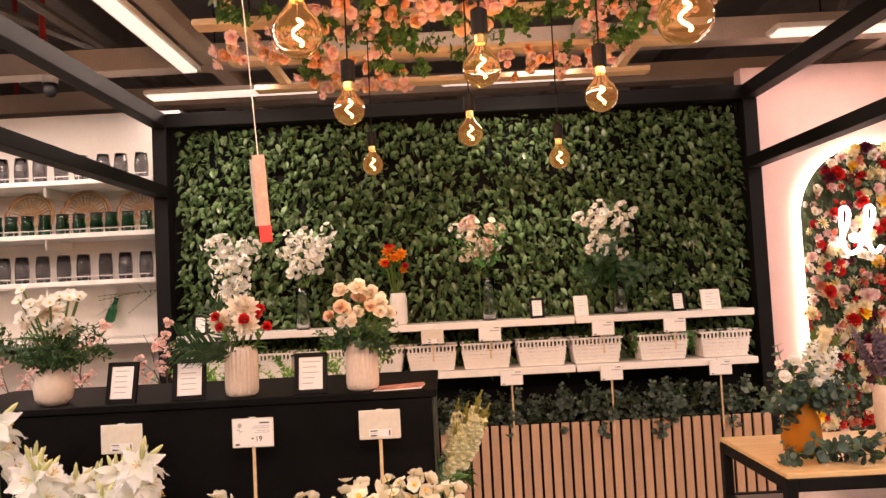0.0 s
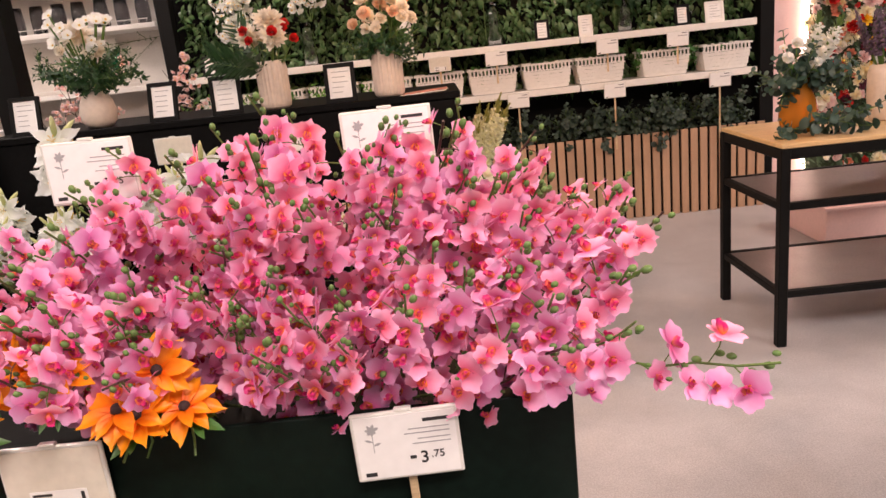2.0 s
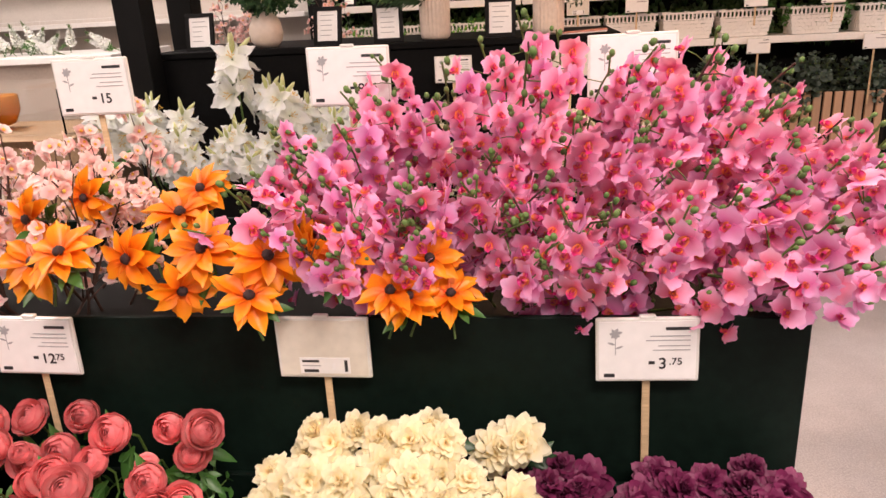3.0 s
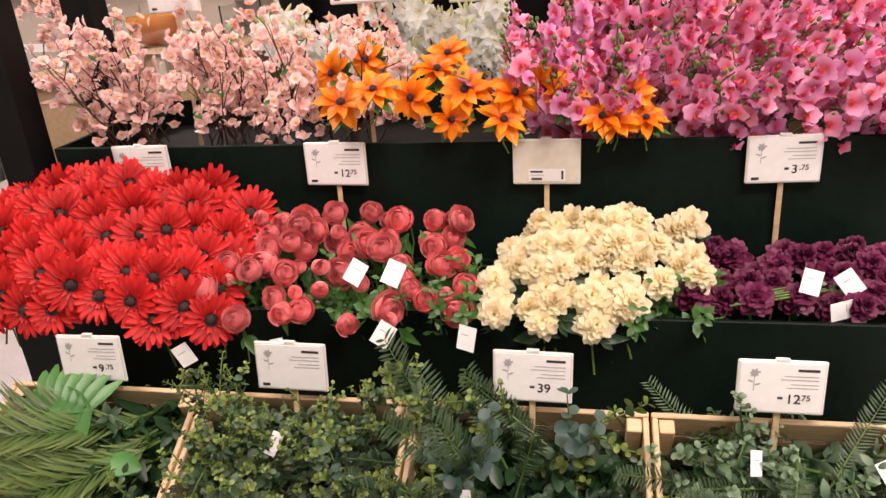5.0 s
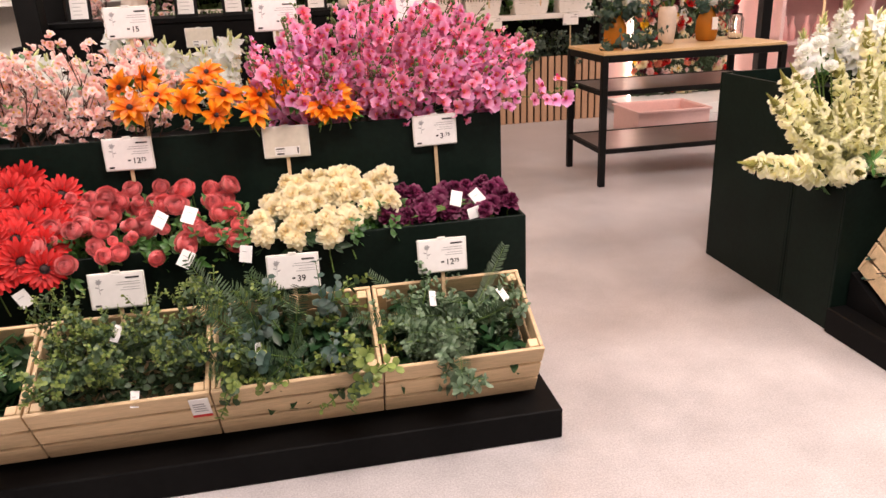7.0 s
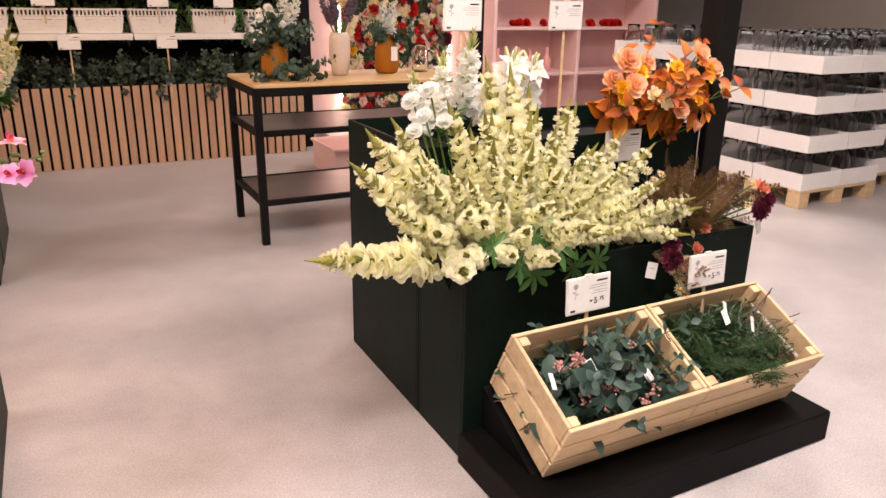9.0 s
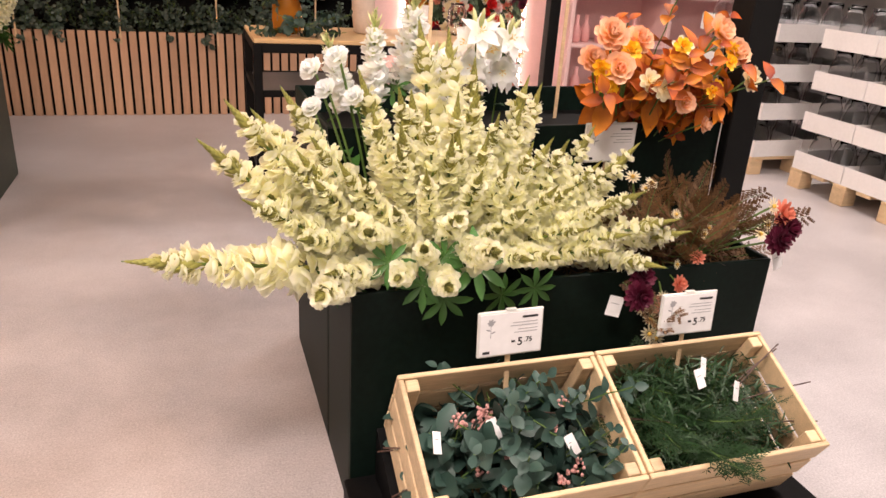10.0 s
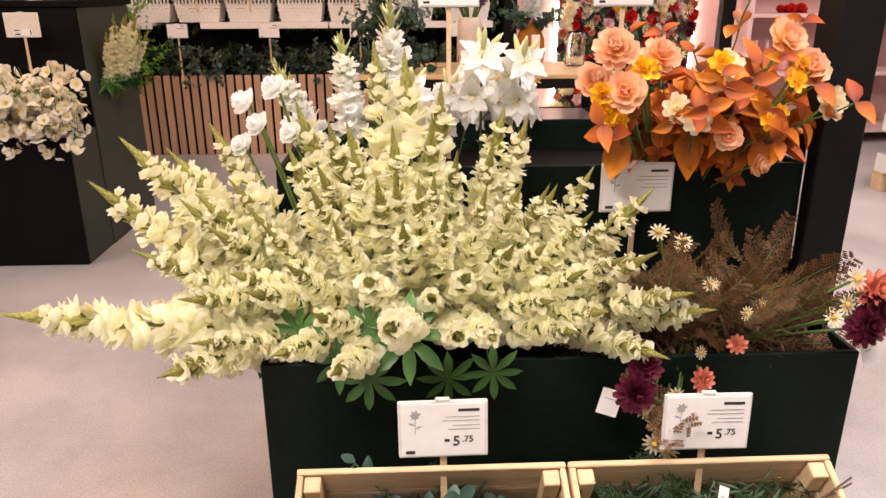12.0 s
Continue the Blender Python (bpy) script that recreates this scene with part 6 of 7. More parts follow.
def basket(x0):
    t = thing("woven_basket", "white woven plastic basket with a slotted rim", "basket", "white baskets", m=pose(x0 + 0.18, 5.46, 0.991))
    n, rows = 18, 5
    body = Shape()
    for r in range(rows):
        z0, z1 = 0.004 + r * 0.024, 0.004 + r * 0.024 + 0.022
        for k in range(n):
            for sgn in (-1, 1):
                wx = 0.145 + 0.030 * (z0 / 0.18)
                a, b = -wx + 2 * wx * k / n, -wx + 2 * wx * (k + 1) / n
                o = 0.003 if (k + r) % 2 else 0.0
                yy = 0.085 + 0.022 * (z0 / 0.18)
                body.box(a, b, sgn * (yy + o) - 0.003, sgn * (yy + o) + 0.003, z0, z1)
        for k in range(10):
            for sgn in (-1, 1):
                wx = 0.145 + 0.030 * (z0 / 0.18)
                yy = 0.085 + 0.022 * (z0 / 0.18)
                a, b = -yy + 2 * yy * k / 10, -yy + 2 * yy * (k + 1) / 10
                o = 0.003 if (k + r) % 2 else 0.0
                body.box(sgn * (wx + o) - 0.003, sgn * (wx + o) + 0.003, a, b, z0, z1)
    body.box(-0.14, 0.14, -0.08, 0.08, 0, 0.004)
    tagged(part("weave", body, M_white, t), kind="stuff")
    rim = Shape()
    for z0, z1 in ((0.124, 0.132), (0.165, 0.178)):
        wx, yy = 0.145 + 0.030 * (z0 / 0.18), 0.085 + 0.022 * (z0 / 0.18)
        for sgn in (-1, 1):
            rim.box(-wx - 0.005, wx + 0.005, sgn * yy - 0.005, sgn * yy + 0.005, z0, z1)
            rim.box(sgn * wx - 0.005, sgn * wx + 0.005, -yy + 0.005, yy - 0.005, z0, z1)
    for k in range(13):
        for sgn in (-1, 1):
            xx = -0.156 + 0.026 * k
            rim.box(xx - 0.006, xx + 0.006, sgn * 0.103 - 0.003, sgn * 0.103 + 0.003, 0.132, 0.165)
    part("rim", rim, M_white, t, "slotted rim")
    # Added dark leaves that make the inside look shaded through the rim slots.
    inside = Shape()
    for k in range(90):
        inside.petal(Matrix.Translation((U(-0.13, 0.13), U(-0.07, 0.07), U(0.10, 0.17))) @ turn(U(-60, 60), U(-60, 60), U(0, 360)), 0.05, 0.024, -0.1, 0.1, 3, 0.5, 0, 0.2)
    tagged(part("filling", inside, P_dkleaf, t, "dark leaves added to stand in for the basket's shaded inside"), kind="stuff")
    return t


bk = basket(0.345)
for x0 in (-1.16, -0.78, -0.40, -0.02, 0.72, 1.10, 1.475, 1.93, 2.355):
    copy_thing(bk, pose(x0 + 0.18, 5.46, 0.991))
sh = thing("wall_shelf", "narrow white wall shelf with a lipped front edge", "shelf", "white wall shelves")
boxpart("board", (2.44, 2.72, 5.30, 5.655, 0.968, 0.99), M_white, sh)
boxpart("front_lip", (2.44, 2.72, 5.288, 5.30, 0.948, 0.994), M_white, sh)

# plants in the left baskets
grn = [sprig("basket_greenery", "bright green artificial leafy sprig in a basket", "leaves", "basket greenery", 0.16, 9, 0.022, 0.028, P_mons, fork=5, tip=0.4, jit=1.0) for _ in range(2)]
poses = []
for i in range(22):
    b = Vector((U(-0.95, 0.10), U(5.38, 5.52), 1.02))
    poses.append(aim(b, b + Vector((U(-0.3, 0.3), U(-0.5, 0.1), U(0.4, 0.8))), size=U(0.8, 1.2)))
for i in range(16):
    b = Vector((U(0.5, 2.6), U(5.40, 5.52), 1.04))
    poses.append(aim(b, b + Vector((U(-0.3, 0.3), U(-0.2, 0.1), 0.6)), size=U(0.8, 1.1)))
scatter(grn, poses)

# ---- vases and bouquets ----


def vase(name, label, prof, material, m, n=24, ribs=0, group="", wall=0.004):
    t = thing(name, label, "vase", group, m=m)
    s = Shape()
    outer = list(prof)
    inner = [(max(0.003, r - wall), z + (wall if k == 0 else 0)) for k, (r, z) in enumerate(prof)][::-1]
    s.lathe(outer + inner, n)
    if ribs:
        for k, co in enumerate(s.v):
            a = math.atan2(co[1], co[0])
            f = 1 + 0.035 * math.cos(a * ribs)
            s.v[k] = (co[0] * f, co[1] * f, co[2])
    part("body", s, material, t, smooth=True)
    return t


def posy(x, y, z, heads, n, rx, h, L0=0.16, label="mixed artificial flower in the vase", name="posy_flower", size=(0.8, 1.2), leaf=None):
    """Flowers fanned out of a vase mouth at x, y, z."""
    protos = [single(name, label, "flower", heads[i % len(heads)], L=0.2, nod=45, leaves=1, leaf=leaf or P_leaf, group="flowers in vases") for i in range(min(n, max(2, len(heads))))]
    poses = []
    for i in range(n):
        a = U(0, 6.283)
        r = rx * math.sqrt(U(0, 1))
        tip = Vector((x + r * math.cos(a), y + 0.7 * r * math.sin(a) - 0.02, z + h * U(0.45, 1.0) * (1 - 0.3 * (r / rx) ** 2)))
        b = Vector((x, y, z - 0.08))
        poses.append(aim(b, tip, ((tip.x - x) * 3, -1, 0.2), max(0.6, (tip - b).length / 0.2)))
    scatter(protos, poses)


def fill(x, y, z, protos, n, rx, h, size=(0.7, 1.0)):
    poses = []
    for i in range(n):
        b = Vector((x, y, z - 0.05))
        d = Vector((U(-1, 1) * rx, U(-0.8, 0.5) * rx, h * U(0.4, 1.0)))
        poses.append(aim(b, b + d, (d.x * 3, -1, 0.2), U(*size)))
    scatter(protos, poses)


CY = [(0.048, 0.0), (0.060, 0.010), (0.063, 0.03), (0.063, 0.165), (0.058, 0.185), (0.050, 0.195)]
BOTTLE = [(0.045, 0.0), (0.068, 0.025), (0.074, 0.065), (0.066, 0.105), (0.053, 0.13), (0.050, 0.16), (0.052, 0.225)]
AMB = [(0.050, 0.0), (0.066, 0.012), (0.074, 0.06), (0.070, 0.13), (0.050, 0.18), (0.042, 0.20), (0.046, 0.222)]
BEI = [(0.035, 0.0), (0.048, 0.008), (0.060, 0.10), (0.060, 0.20), (0.050, 0.232), (0.044, 0.236)]
TALL = [(0.045, 0.0), (0.050, 0.006), (0.046, 0.10), (0.040, 0.20), (0.050, 0.29)]
TOPZ = 1.177
vase("vase", "pale ribbed ceramic cylinder vase on the black counter", CY, M_ceram, pose(-0.178, 3.25, TOPZ), 96, 24)
vase("vase", "pale ribbed ceramic cylinder vase on the black counter", CY, M_ceram, pose(0.300, 3.25, TOPZ), 96, 24)
vase("bottle_vase", "round-bellied pale ceramic vase with a straight neck", BOTTLE, M_ceram, pose(-0.93, 3.26, TOPZ), 32)
P_ivory = leafy("ivory_petal", (0.93, 0.80, 0.60), (0.94, 0.89, 0.80), 0.5, 0.3, 0.1)
P_apricot = leafy("apricot_petal", (0.86, 0.50, 0.30), (0.92, 0.72, 0.55), 0.5, 0.3, 0.15)
BIGMUM = [head_layers([P_ivory], 0.050, 7, 15, 0, 80, 0.5, 0.2, 0.4, 0.4, 3, None, 4, 0.06)]
IVORY = [head_layers([P_ivory], 0.024, 6, 9, 15, 88, 0.8, 0.4, 0.6, 0.3), head_layers([P_apricot], 0.024, 6, 9, 20, 88, 0.8, 0.45, 0.6, 0.3)]
REDS = [head_layers([P_ger], 0.030, 5, 8, 15, 85, 0.8, 0.4, 0.6, 0.15)]
WHT = [head_cherry(P_lily)]
PINKH = [head_layers([P_cherry], 0.030, 5, 8, 12, 82, 0.75, 0.35, 0.6, 0.15)]
posy(-0.178, 3.25, 1.37, BIGMUM, 4, 0.09, 0.19, label="large cream dahlia in the ribbed vase")
posy(-0.178, 3.25, 1.37, [head_layers([P_ger], 0.019, 5, 8, 15, 85, 0.8, 0.4, 0.6, 0.25)], 6, 0.15, 0.18, label="small red bloom in the ribbed vase")
fill(-0.178, 3.25, 1.37, [frond("fan_palm", "dark green palm frond in the vase", "palm leaf", "vase palm fronds", 0.26, 14, 0.12, 0.012, P_dkleaf, 0.3, 42)], 5, 0.30, 0.12)
posy(0.300, 3.25, 1.37, [IVORY[0], IVORY[1], IVORY[0]], 18, 0.13, 0.21, label="cream and peach rose in the ribbed vase")
fill(0.300, 3.25, 1.38, [sprig("vase_greenery", "dark green foliage in the vase", "leaves", "vase greenery", 0.20, 8, 0.022, 0.04, P_dkleaf, fork=4, tip=0.2, jit=0.8)], 14, 0.28, 0.2)
posy(-0.93, 3.26, 1.39, [IVORY[0], WROSE[0]], 6, 0.10, 0.15, label="cream rose in the bottle vase")
fill(-0.93, 3.26, 1.39, [sprig("vase_greenery", "dark green foliage in the vase", "leaves", "vase greenery", 0.22, 9, 0.022, 0.035, P_dkleaf, fork=6, tip=0.2, jit=0.8)], 22, 0.34, 0.17)
posy(-0.93, 3.26, 1.39, BIGMUM, 2, 0.06, 0.17, label="large cream dahlia in the bottle vase")
posy(-0.93, 3.26, 1.39, WHT, 16, 0.13, 0.30, label="small white blossom in the bottle vase")


WCL = [blossom_cluster(P_lily) for _ in range(3)]
BCL = [WCL[0], blossom_cluster(P_ivory), blossom_cluster(P_cherry)]


def vase_spray(x, y, z0, z1, rx, heads, n, label, name="white_orchid_stem"):
    """Tall sprays over a glass vase: stems with many blossoms between z0 and z1."""
    for j in range(3):
        t = thing(name, label, "orchid", "tall vase sprays", m=pose(x, y, z0))
        tip = Vector(((j - 1) * rx * 0.8, U(-0.05, 0.02), z1 - z0))
        pts = [(0, 0, -0.26), (0, 0, 0.0), tip * 0.5 + Vector((0, 0, 0.02)), tip]
        part("stem", Shape().tube(pts, 0.003, 5), M_stem, t)
        for i in range(n):
            f = U(0.25, 1.0)
            c = tip * f + Vector((U(-1, 1) * rx * 0.45, U(-0.05, 0.02), U(-0.03, 0.03)))
            d = Vector((U(-0.6, 0.6), -1, U(-0.3, 0.5)))
            part("blossom", heads[i % len(heads)], None, t, m=Matrix.Translation(c) @ d.to_track_quat("Z", "Y").to_matrix().to_4x4() @ Matrix.Scale(U(1.5, 2.0), 4))


for shelf_x in (-0.355, 0.938, 1.847):
    vase("glass_vase", "clear glass vase on the white shelf", TALL, M_clear, pose(shelf_x, 5.42, 1.317), 20, group="glass vases")
vase_spray(-0.316, 5.42, 1.60, 2.00, 0.17, WCL, 13, "white artificial orchid stem in a glass vase")
vase_spray(-0.825, 5.42, 1.42, 1.98, 0.14, WCL, 20, "tall white artificial orchid stem on the shelf")
vase_spray(0.879, 5.42, 1.62, 2.02, 0.17, BCL, 9, "cream and blush artificial spray in a glass vase", "blush_spray")
vase_spray(1.78, 5.42, 1.62, 2.04, 0.16, WCL, 10, "white artificial orchid stem in a glass vase")
fill(0.938, 5.42, 1.70, [sprig("vase_greenery", "fresh green foliage above the glass vase", "leaves", "vase greenery", 0.30, 12, 0.024, 0.026, P_mons, fork=4, tip=0.4, jit=1.0)], 4, 0.2, 0.4, (1.0, 1.4))
fill(1.82, 5.42, 1.62, [sprig("vase_greenery", "dark green foliage above the glass vase", "leaves", "vase greenery", 0.26, 7, 0.05, 0.09, P_dkleaf, fork=2, tip=0.1)], 8, 0.5, 0.2, (1.0, 1.4))
vase("vase", "small white ceramic vase on the white shelf", [(0.05, 0), (0.06, 0.02), (0.06, 0.18), (0.05, 0.22)], M_white, pose(0.311, 5.42, 1.317), 24)
ORNG = [head_layers([P_rud], 0.024, 3, 8, 10, 60, 0.45, -0.1, 0.2, 0.2), head_layers([P_ger], 0.020, 4, 8, 15, 80, 0.7, 0.3, 0.6, 0.2)]
posy(0.292, 5.42, 1.54, [ORNG[0], ORNG[0], ORNG[1]], 9, 0.09, 0.34, label="orange and red artificial flower on the shelf")


def photo_frame(x, y, z, w, h, rim, yaw=0, label="black photo frame with a printed price list"):
    t = thing("photo_frame", label, "photo frame", "photo frames", m=pose(x, y, z, -12, 0, yaw))
    for b in ((-w / 2, w / 2, 0, 0.014, 0, 0.017), (-w / 2, w / 2, 0, 0.014, h - 0.017, h), (-w / 2, -w / 2 + 0.017, 0, 0.014, 0.017, h - 0.017), (w / 2 - 0.017, w / 2, 0, 0.014, 0.017, h - 0.017)):
        boxpart("frame_side", b, rim, t, bevel=0.001)
    boxpart("print", (-w / 2 + 0.011, w / 2 - 0.011, 0.005, 0.008, 0.011, h - 0.011), M_card, t, bevel=0)
    for k in range(5):
        boxpart("print_bar", (-w * 0.25, w * U(0.05, 0.3), 0.0042, 0.0049, h * (0.25 + 0.13 * k), h * (0.25 + 0.13 * k) + 0.003), M_grey, t, bevel=0)
    boxpart("stay", (-0.02, 0.02, 0.012, 0.016, 0.0, h * 0.7), rim, t)


for x, yw in ((-1.22, 0), (-0.645, -8), (-0.375, 6), (0.10, 0)):
    photo_frame(x, 3.205, TOPZ, 0.128, 0.160, M_steel, yw)
for shelf_x, mm, w in ((1.263, M_steel, 0.10), (1.565, M_white, 0.095), (2.231, M_steel, 0.10), (2.454, M_white, 0.13), (-1.052, M_steel, 0.10)):
    photo_frame(shelf_x, 5.35, 1.319, w, 0.14, mm, 0, "small framed price card on the white shelf")
mag = thing("brochure", "folded glossy brochure lying on the black counter", "brochure", m=pose(0.44, 3.24, TOPZ, 0, 0, -6))
boxpart("page", (-0.09, 0.10, -0.06, 0.06, 0.0, 0.004), M_card, mag, m=turn(0, -2, 0))
boxpart("page", (-0.085, 0.10, -0.055, 0.06, 0.005, 0.008), mat("rose_print", (0.5, 0.22, 0.18), 0.35, var=0.5, scale=14, bump=0), mag, m=turn(0, -3, 4))

# table things
vase("amber_vase", "amber glass vase on the bamboo table top", AMB, M_amber, pose(1.99, 3.20, 0.854), 28)
vase("beige_vase", "pale beige ceramic vase on the bamboo table top", BEI, M_ceram, pose(2.39, 3.28, 0.854), 28)
vase("amber_vase", "amber glass jar with a white label on the table", AMB, M_amber, pose(2.69, 3.30, 0.854), 28)
vase("glass_jar", "small clear glass jar on the table", [(0.04, 0), (0.05, 0.01), (0.05, 0.13), (0.035, 0.15), (0.037, 0.165)], M_clear, pose(2.92, 3.32, 0.854), 20)
lab = thing("paper_label", "white paper label on the amber jar", "label", m=pose(2.705, 3.222, 0.93))
boxpart("paper", (-0.02, 0.02, -0.001, 0.001, 0, 0.08), M_card, lab, bevel=0)
teu = [sprig("vase_eucalyptus", "grey green eucalyptus in the amber vase", "eucalyptus", "table eucalyptus", 0.24, 7, 0.045, 0.048, P_eucdk, tip=0.5, fork=3, jit=0.8) for _ in range(2)]
fill(1.99, 3.20, 1.08, teu, 13, 0.36, 0.22, (0.7, 1.1))
posy(1.97, 3.18, 1.08, [WROSE[0], WHT[0]], 7, 0.13, 0.14, label="white bloom in the amber vase")
wst = [spike("white_stock", "artificial creamy white stock spike", "stock", "white stocks", 0.30, 0.3, 0.045, 46, P_lily, P_bud, 1)]
scatter(wst, [aim((2.0, 3.2, 0.98), (2.13, 3.15, 1.3), size=1.2), aim((2.0, 3.2, 0.98), (2.08, 3.22, 1.35), size=1.2), aim((2.69, 3.3, 1.0), (2.64, 3.3, 1.4), size=1.0), aim((2.69, 3.3, 1.0), (2.75, 3.3, 1.4), size=1.0)])
lav = [spike("lavender", "dried grey violet lavender stem in the beige vase", "lavender", "dried lavender", 0.26, 0.45, 0.020, 40, P_violet, P_violet, 0) for _ in range(2)]
scatter(lav, [aim((2.39, 3.28, 1.02), (2.39 + U(-0.16, 0.16), 3.28 + U(-0.1, 0.08), 1.35), size=U(1.0, 1.3)) for _ in range(16)])
fill(2.69, 3.30, 1.08, [sprig("vase_eucalyptus", "grey green eucalyptus in the amber jar", "eucalyptus", "table eucalyptus", 0.22, 7, 0.04, 0.042, P_eucdk, tip=0.5, fork=3, jit=0.8)], 8, 0.3, 0.22)
lyb = [sprig("eucalyptus_branch", "eucalyptus branch lying over the table edge", "eucalyptus", "loose eucalyptus", 0.36, 8, 0.055, 0.058, P_eucdk, tip=0.5, separate=True, jit=0.9, fork=2) for _ in range(2)]
scatter(lyb, [aim((2.26, 3.06, 0.875), (1.90, 2.97, 0.88), (0, -0.3, 1), 1.0), aim((1.85, 3.10, 0.88), (2.20, 3.0, 0.875), (0, -0.3, 1), 1.0), aim((1.95, 3.12, 0.875), (1.80, 2.95, 0.85), (0, -0.3, 1), 0.7), aim((2.0, 3.05, 0.875), (2.3, 3.1, 0.90), (0, -0.3, 1), 0.8)])
# White bin in the wall's pink, so the arch glow is in its colour.
tray = thing("storage_bin", "low white plastic bin behind the table, coloured pink for the glow on it", "bin")
boxpart("base", (2.67, 3.29, 4.21, 4.69, 0.0, 0.012), M_pinkwall, tray)
for b in ((2.66, 3.30, 4.20, 4.212, 0.012, 0.225), (2.66, 3.30, 4.688, 4.70, 0.012, 0.225), (2.66, 2.672, 4.212, 4.688, 0.012, 0.225), (3.288, 3.30, 4.212, 4.688, 0.012, 0.225)):
    boxpart("wall_panel", b, M_pinkwall, tray, bevel=0.003)
for b in ((2.645, 3.315, 4.185, 4.20, 0.212, 0.232), (2.645, 3.315, 4.70, 4.715, 0.212, 0.232), (2.645, 2.66, 4.20, 4.70, 0.212, 0.232), (3.30, 3.315, 4.20, 4.70, 0.212, 0.232)):
    boxpart("rim", b, M_pinkwall, tray, bevel=0.003)

# ---- lamps and garland overhead ----


def bulb(x, y, z, r=0.0475):
    t = thing("pendant_bulb", "hanging globe filament bulb with a black socket", "pendant lamp", "filament bulbs", m=pose(x, y, z))
    g = Shape().lathe([(0.012, r * 1.45), (0.016, r * 1.2), (r * 0.62, r * 0.80), (r * 0.92, r * 0.38), (r, 0.0), (r * 0.92, -r * 0.40), (r * 0.70, -r * 0.72), (r * 0.38, -r * 0.93), (0.002, -r)], 20, cap=False)
    gl = part("globe", g, M_bulbglass, t, "amber tinted glass globe with a faint glow added to the glass", smooth=True)
    gl.visible_shadow = False
    part("cap", Shape().lathe([(0.013, r * 1.30), (0.0145, r * 1.35), (0.0145, r * 1.75), (0.012, r * 1.8)], 12), M_gold, t, "brass cap")
    part("socket", Shape().lathe([(0.019, r * 1.75), (0.021, r * 1.78), (0.021, r * 1.75 + 0.062), (0.012, r * 1.75 + 0.068)], 14), M_steel, t, "black socket")
    part("cord", Shape().tube([(0, 0, r * 1.75 + 0.06), (0, 0, 2.78 - z)], 0.0028, 6), M_steel, t)
    pts = [(r * 0.20 * math.sin(k * 0.62), r * 0.10 * math.cos(k * 0.62), r * 0.62 - r * 1.16 * k / 14) for k in range(15)]
    part("filament", Shape().tube(pts, 0.0034, 6), M_fil, t, "glowing orange S-shaped filament")
    part("filament_stem", Shape().tube([(0, 0, r * 1.3), (0, 0, r * 0.60)], 0.0022, 5), M_clear, t)
    lamp = bpy.data.lights.new("bulb_light", "POINT")
    lamp.energy, lamp.color, lamp.shadow_soft_size = 14.0, (1.0, 0.50, 0.22), 0.0
    lo = new("bulb_light", lamp)
    lo.matrix_world = pose(x, y, z)
    return t


for x, y, z in ((0.396, 1.677, 2.052), (0.387, 2.489, 2.107), (0.763, 2.118, 2.10), (0.767, 3.007, 2.125), (0.347, 3.595, 2.129), (1.167, 3.483, 2.098), (1.122, 2.415, 2.092), (1.068, 1.533, 1.995)):
    bulb(x, y, z)
tr_ob = thing("hanging_trellis", "hung trellis of warm pine boards carrying a flower garland", "trellis")
for y in (1.5, 2.0, 2.5, 3.05, 3.60, 4.15, 4.70):
    boxpart("board", (-0.45, 1.95, y, y + 0.10, 2.81, 2.84), M_pine, tr_ob)
for x in (-0.30, 1.75):
    boxpart("bearer", (x, x + 0.05, 1.4, 4.85, 2.842, 2.89), M_pine, tr_ob)
for x in (-0.275, 1.775):
    for y in (1.8, 4.4):
        part("cable", Shape().tube([(x, y, 2.885), (x, y, 3.25)], 0.003, 5), M_steel, tr_ob)
GH = [PINKH[0], IVORY[1], PINKH[0], PEACH_heads[1]]
gar = [tagged(part("garland_bloom", GH[i], None), "blush and peach artificial garland bloom", "flower", "garland blooms") for i in range(4)]
poses = []
for cx, cy, rx, ry, n in ((0.05, 3.75, 0.45, 0.25, 60), (0.50, 3.35, 0.50, 0.2, 66), (0.20, 4.35, 0.35, 0.16, 42), (1.30, 4.15, 0.40, 0.2, 48), (1.55, 3.45, 0.35, 0.22, 54)):
    for i in range(n):
        a, r = U(0, 6.28), math.sqrt(U(0, 1))
        b = Vector((cx + rx * r * math.cos(a), cy + ry * r * math.sin(a), 2.74 + U(-0.05, 0.05)))
        poses.append(aim(b, b + Vector((U(-0.8, 0.8), U(-1.2, 0.2), U(-1.2, -0.1))), size=U(0.7, 1.15)))
scatter(gar, poses)
gl_ = [sprig("garland_leaves", "green garland foliage on the trellis", "leaves", "garland foliage", 0.2, 8, 0.035, 0.05, P_leaf, fork=4, tip=0.15, jit=0.9) for _ in range(2)]
scatter(gl_, [aim((U(-0.3, 1.75), U(3.0, 4.4), 2.80), (U(-0.3, 1.75), U(2.9, 4.4), 2.68), (0, -0.4, -1), U(0.8, 1.2)) for _ in range(40)])
hc = thing("hanging_card", "narrow grey and red card strip hanging on a thin cord", "card", m=pose(0.121, 2.5, 1.725, 0, -3, 15))
M_grprint = mat("grey_rose_print", (0.50, 0.27, 0.23), 0.35, var=0.3, scale=8, bump=0.02)
boxpart("card_front", (-0.018, 0.018, -0.001, 0.001, 0.05, 0.262), M_grprint, hc)
boxpart("card_foot", (-0.016, 0.020, -0.001, 0.001, 0.0, 0.0495), M_red, hc, "red lower end")
boxpart("card_back", (-0.026, 0.012, 0.003, 0.005, 0.05, 0.25), M_grey, hc)
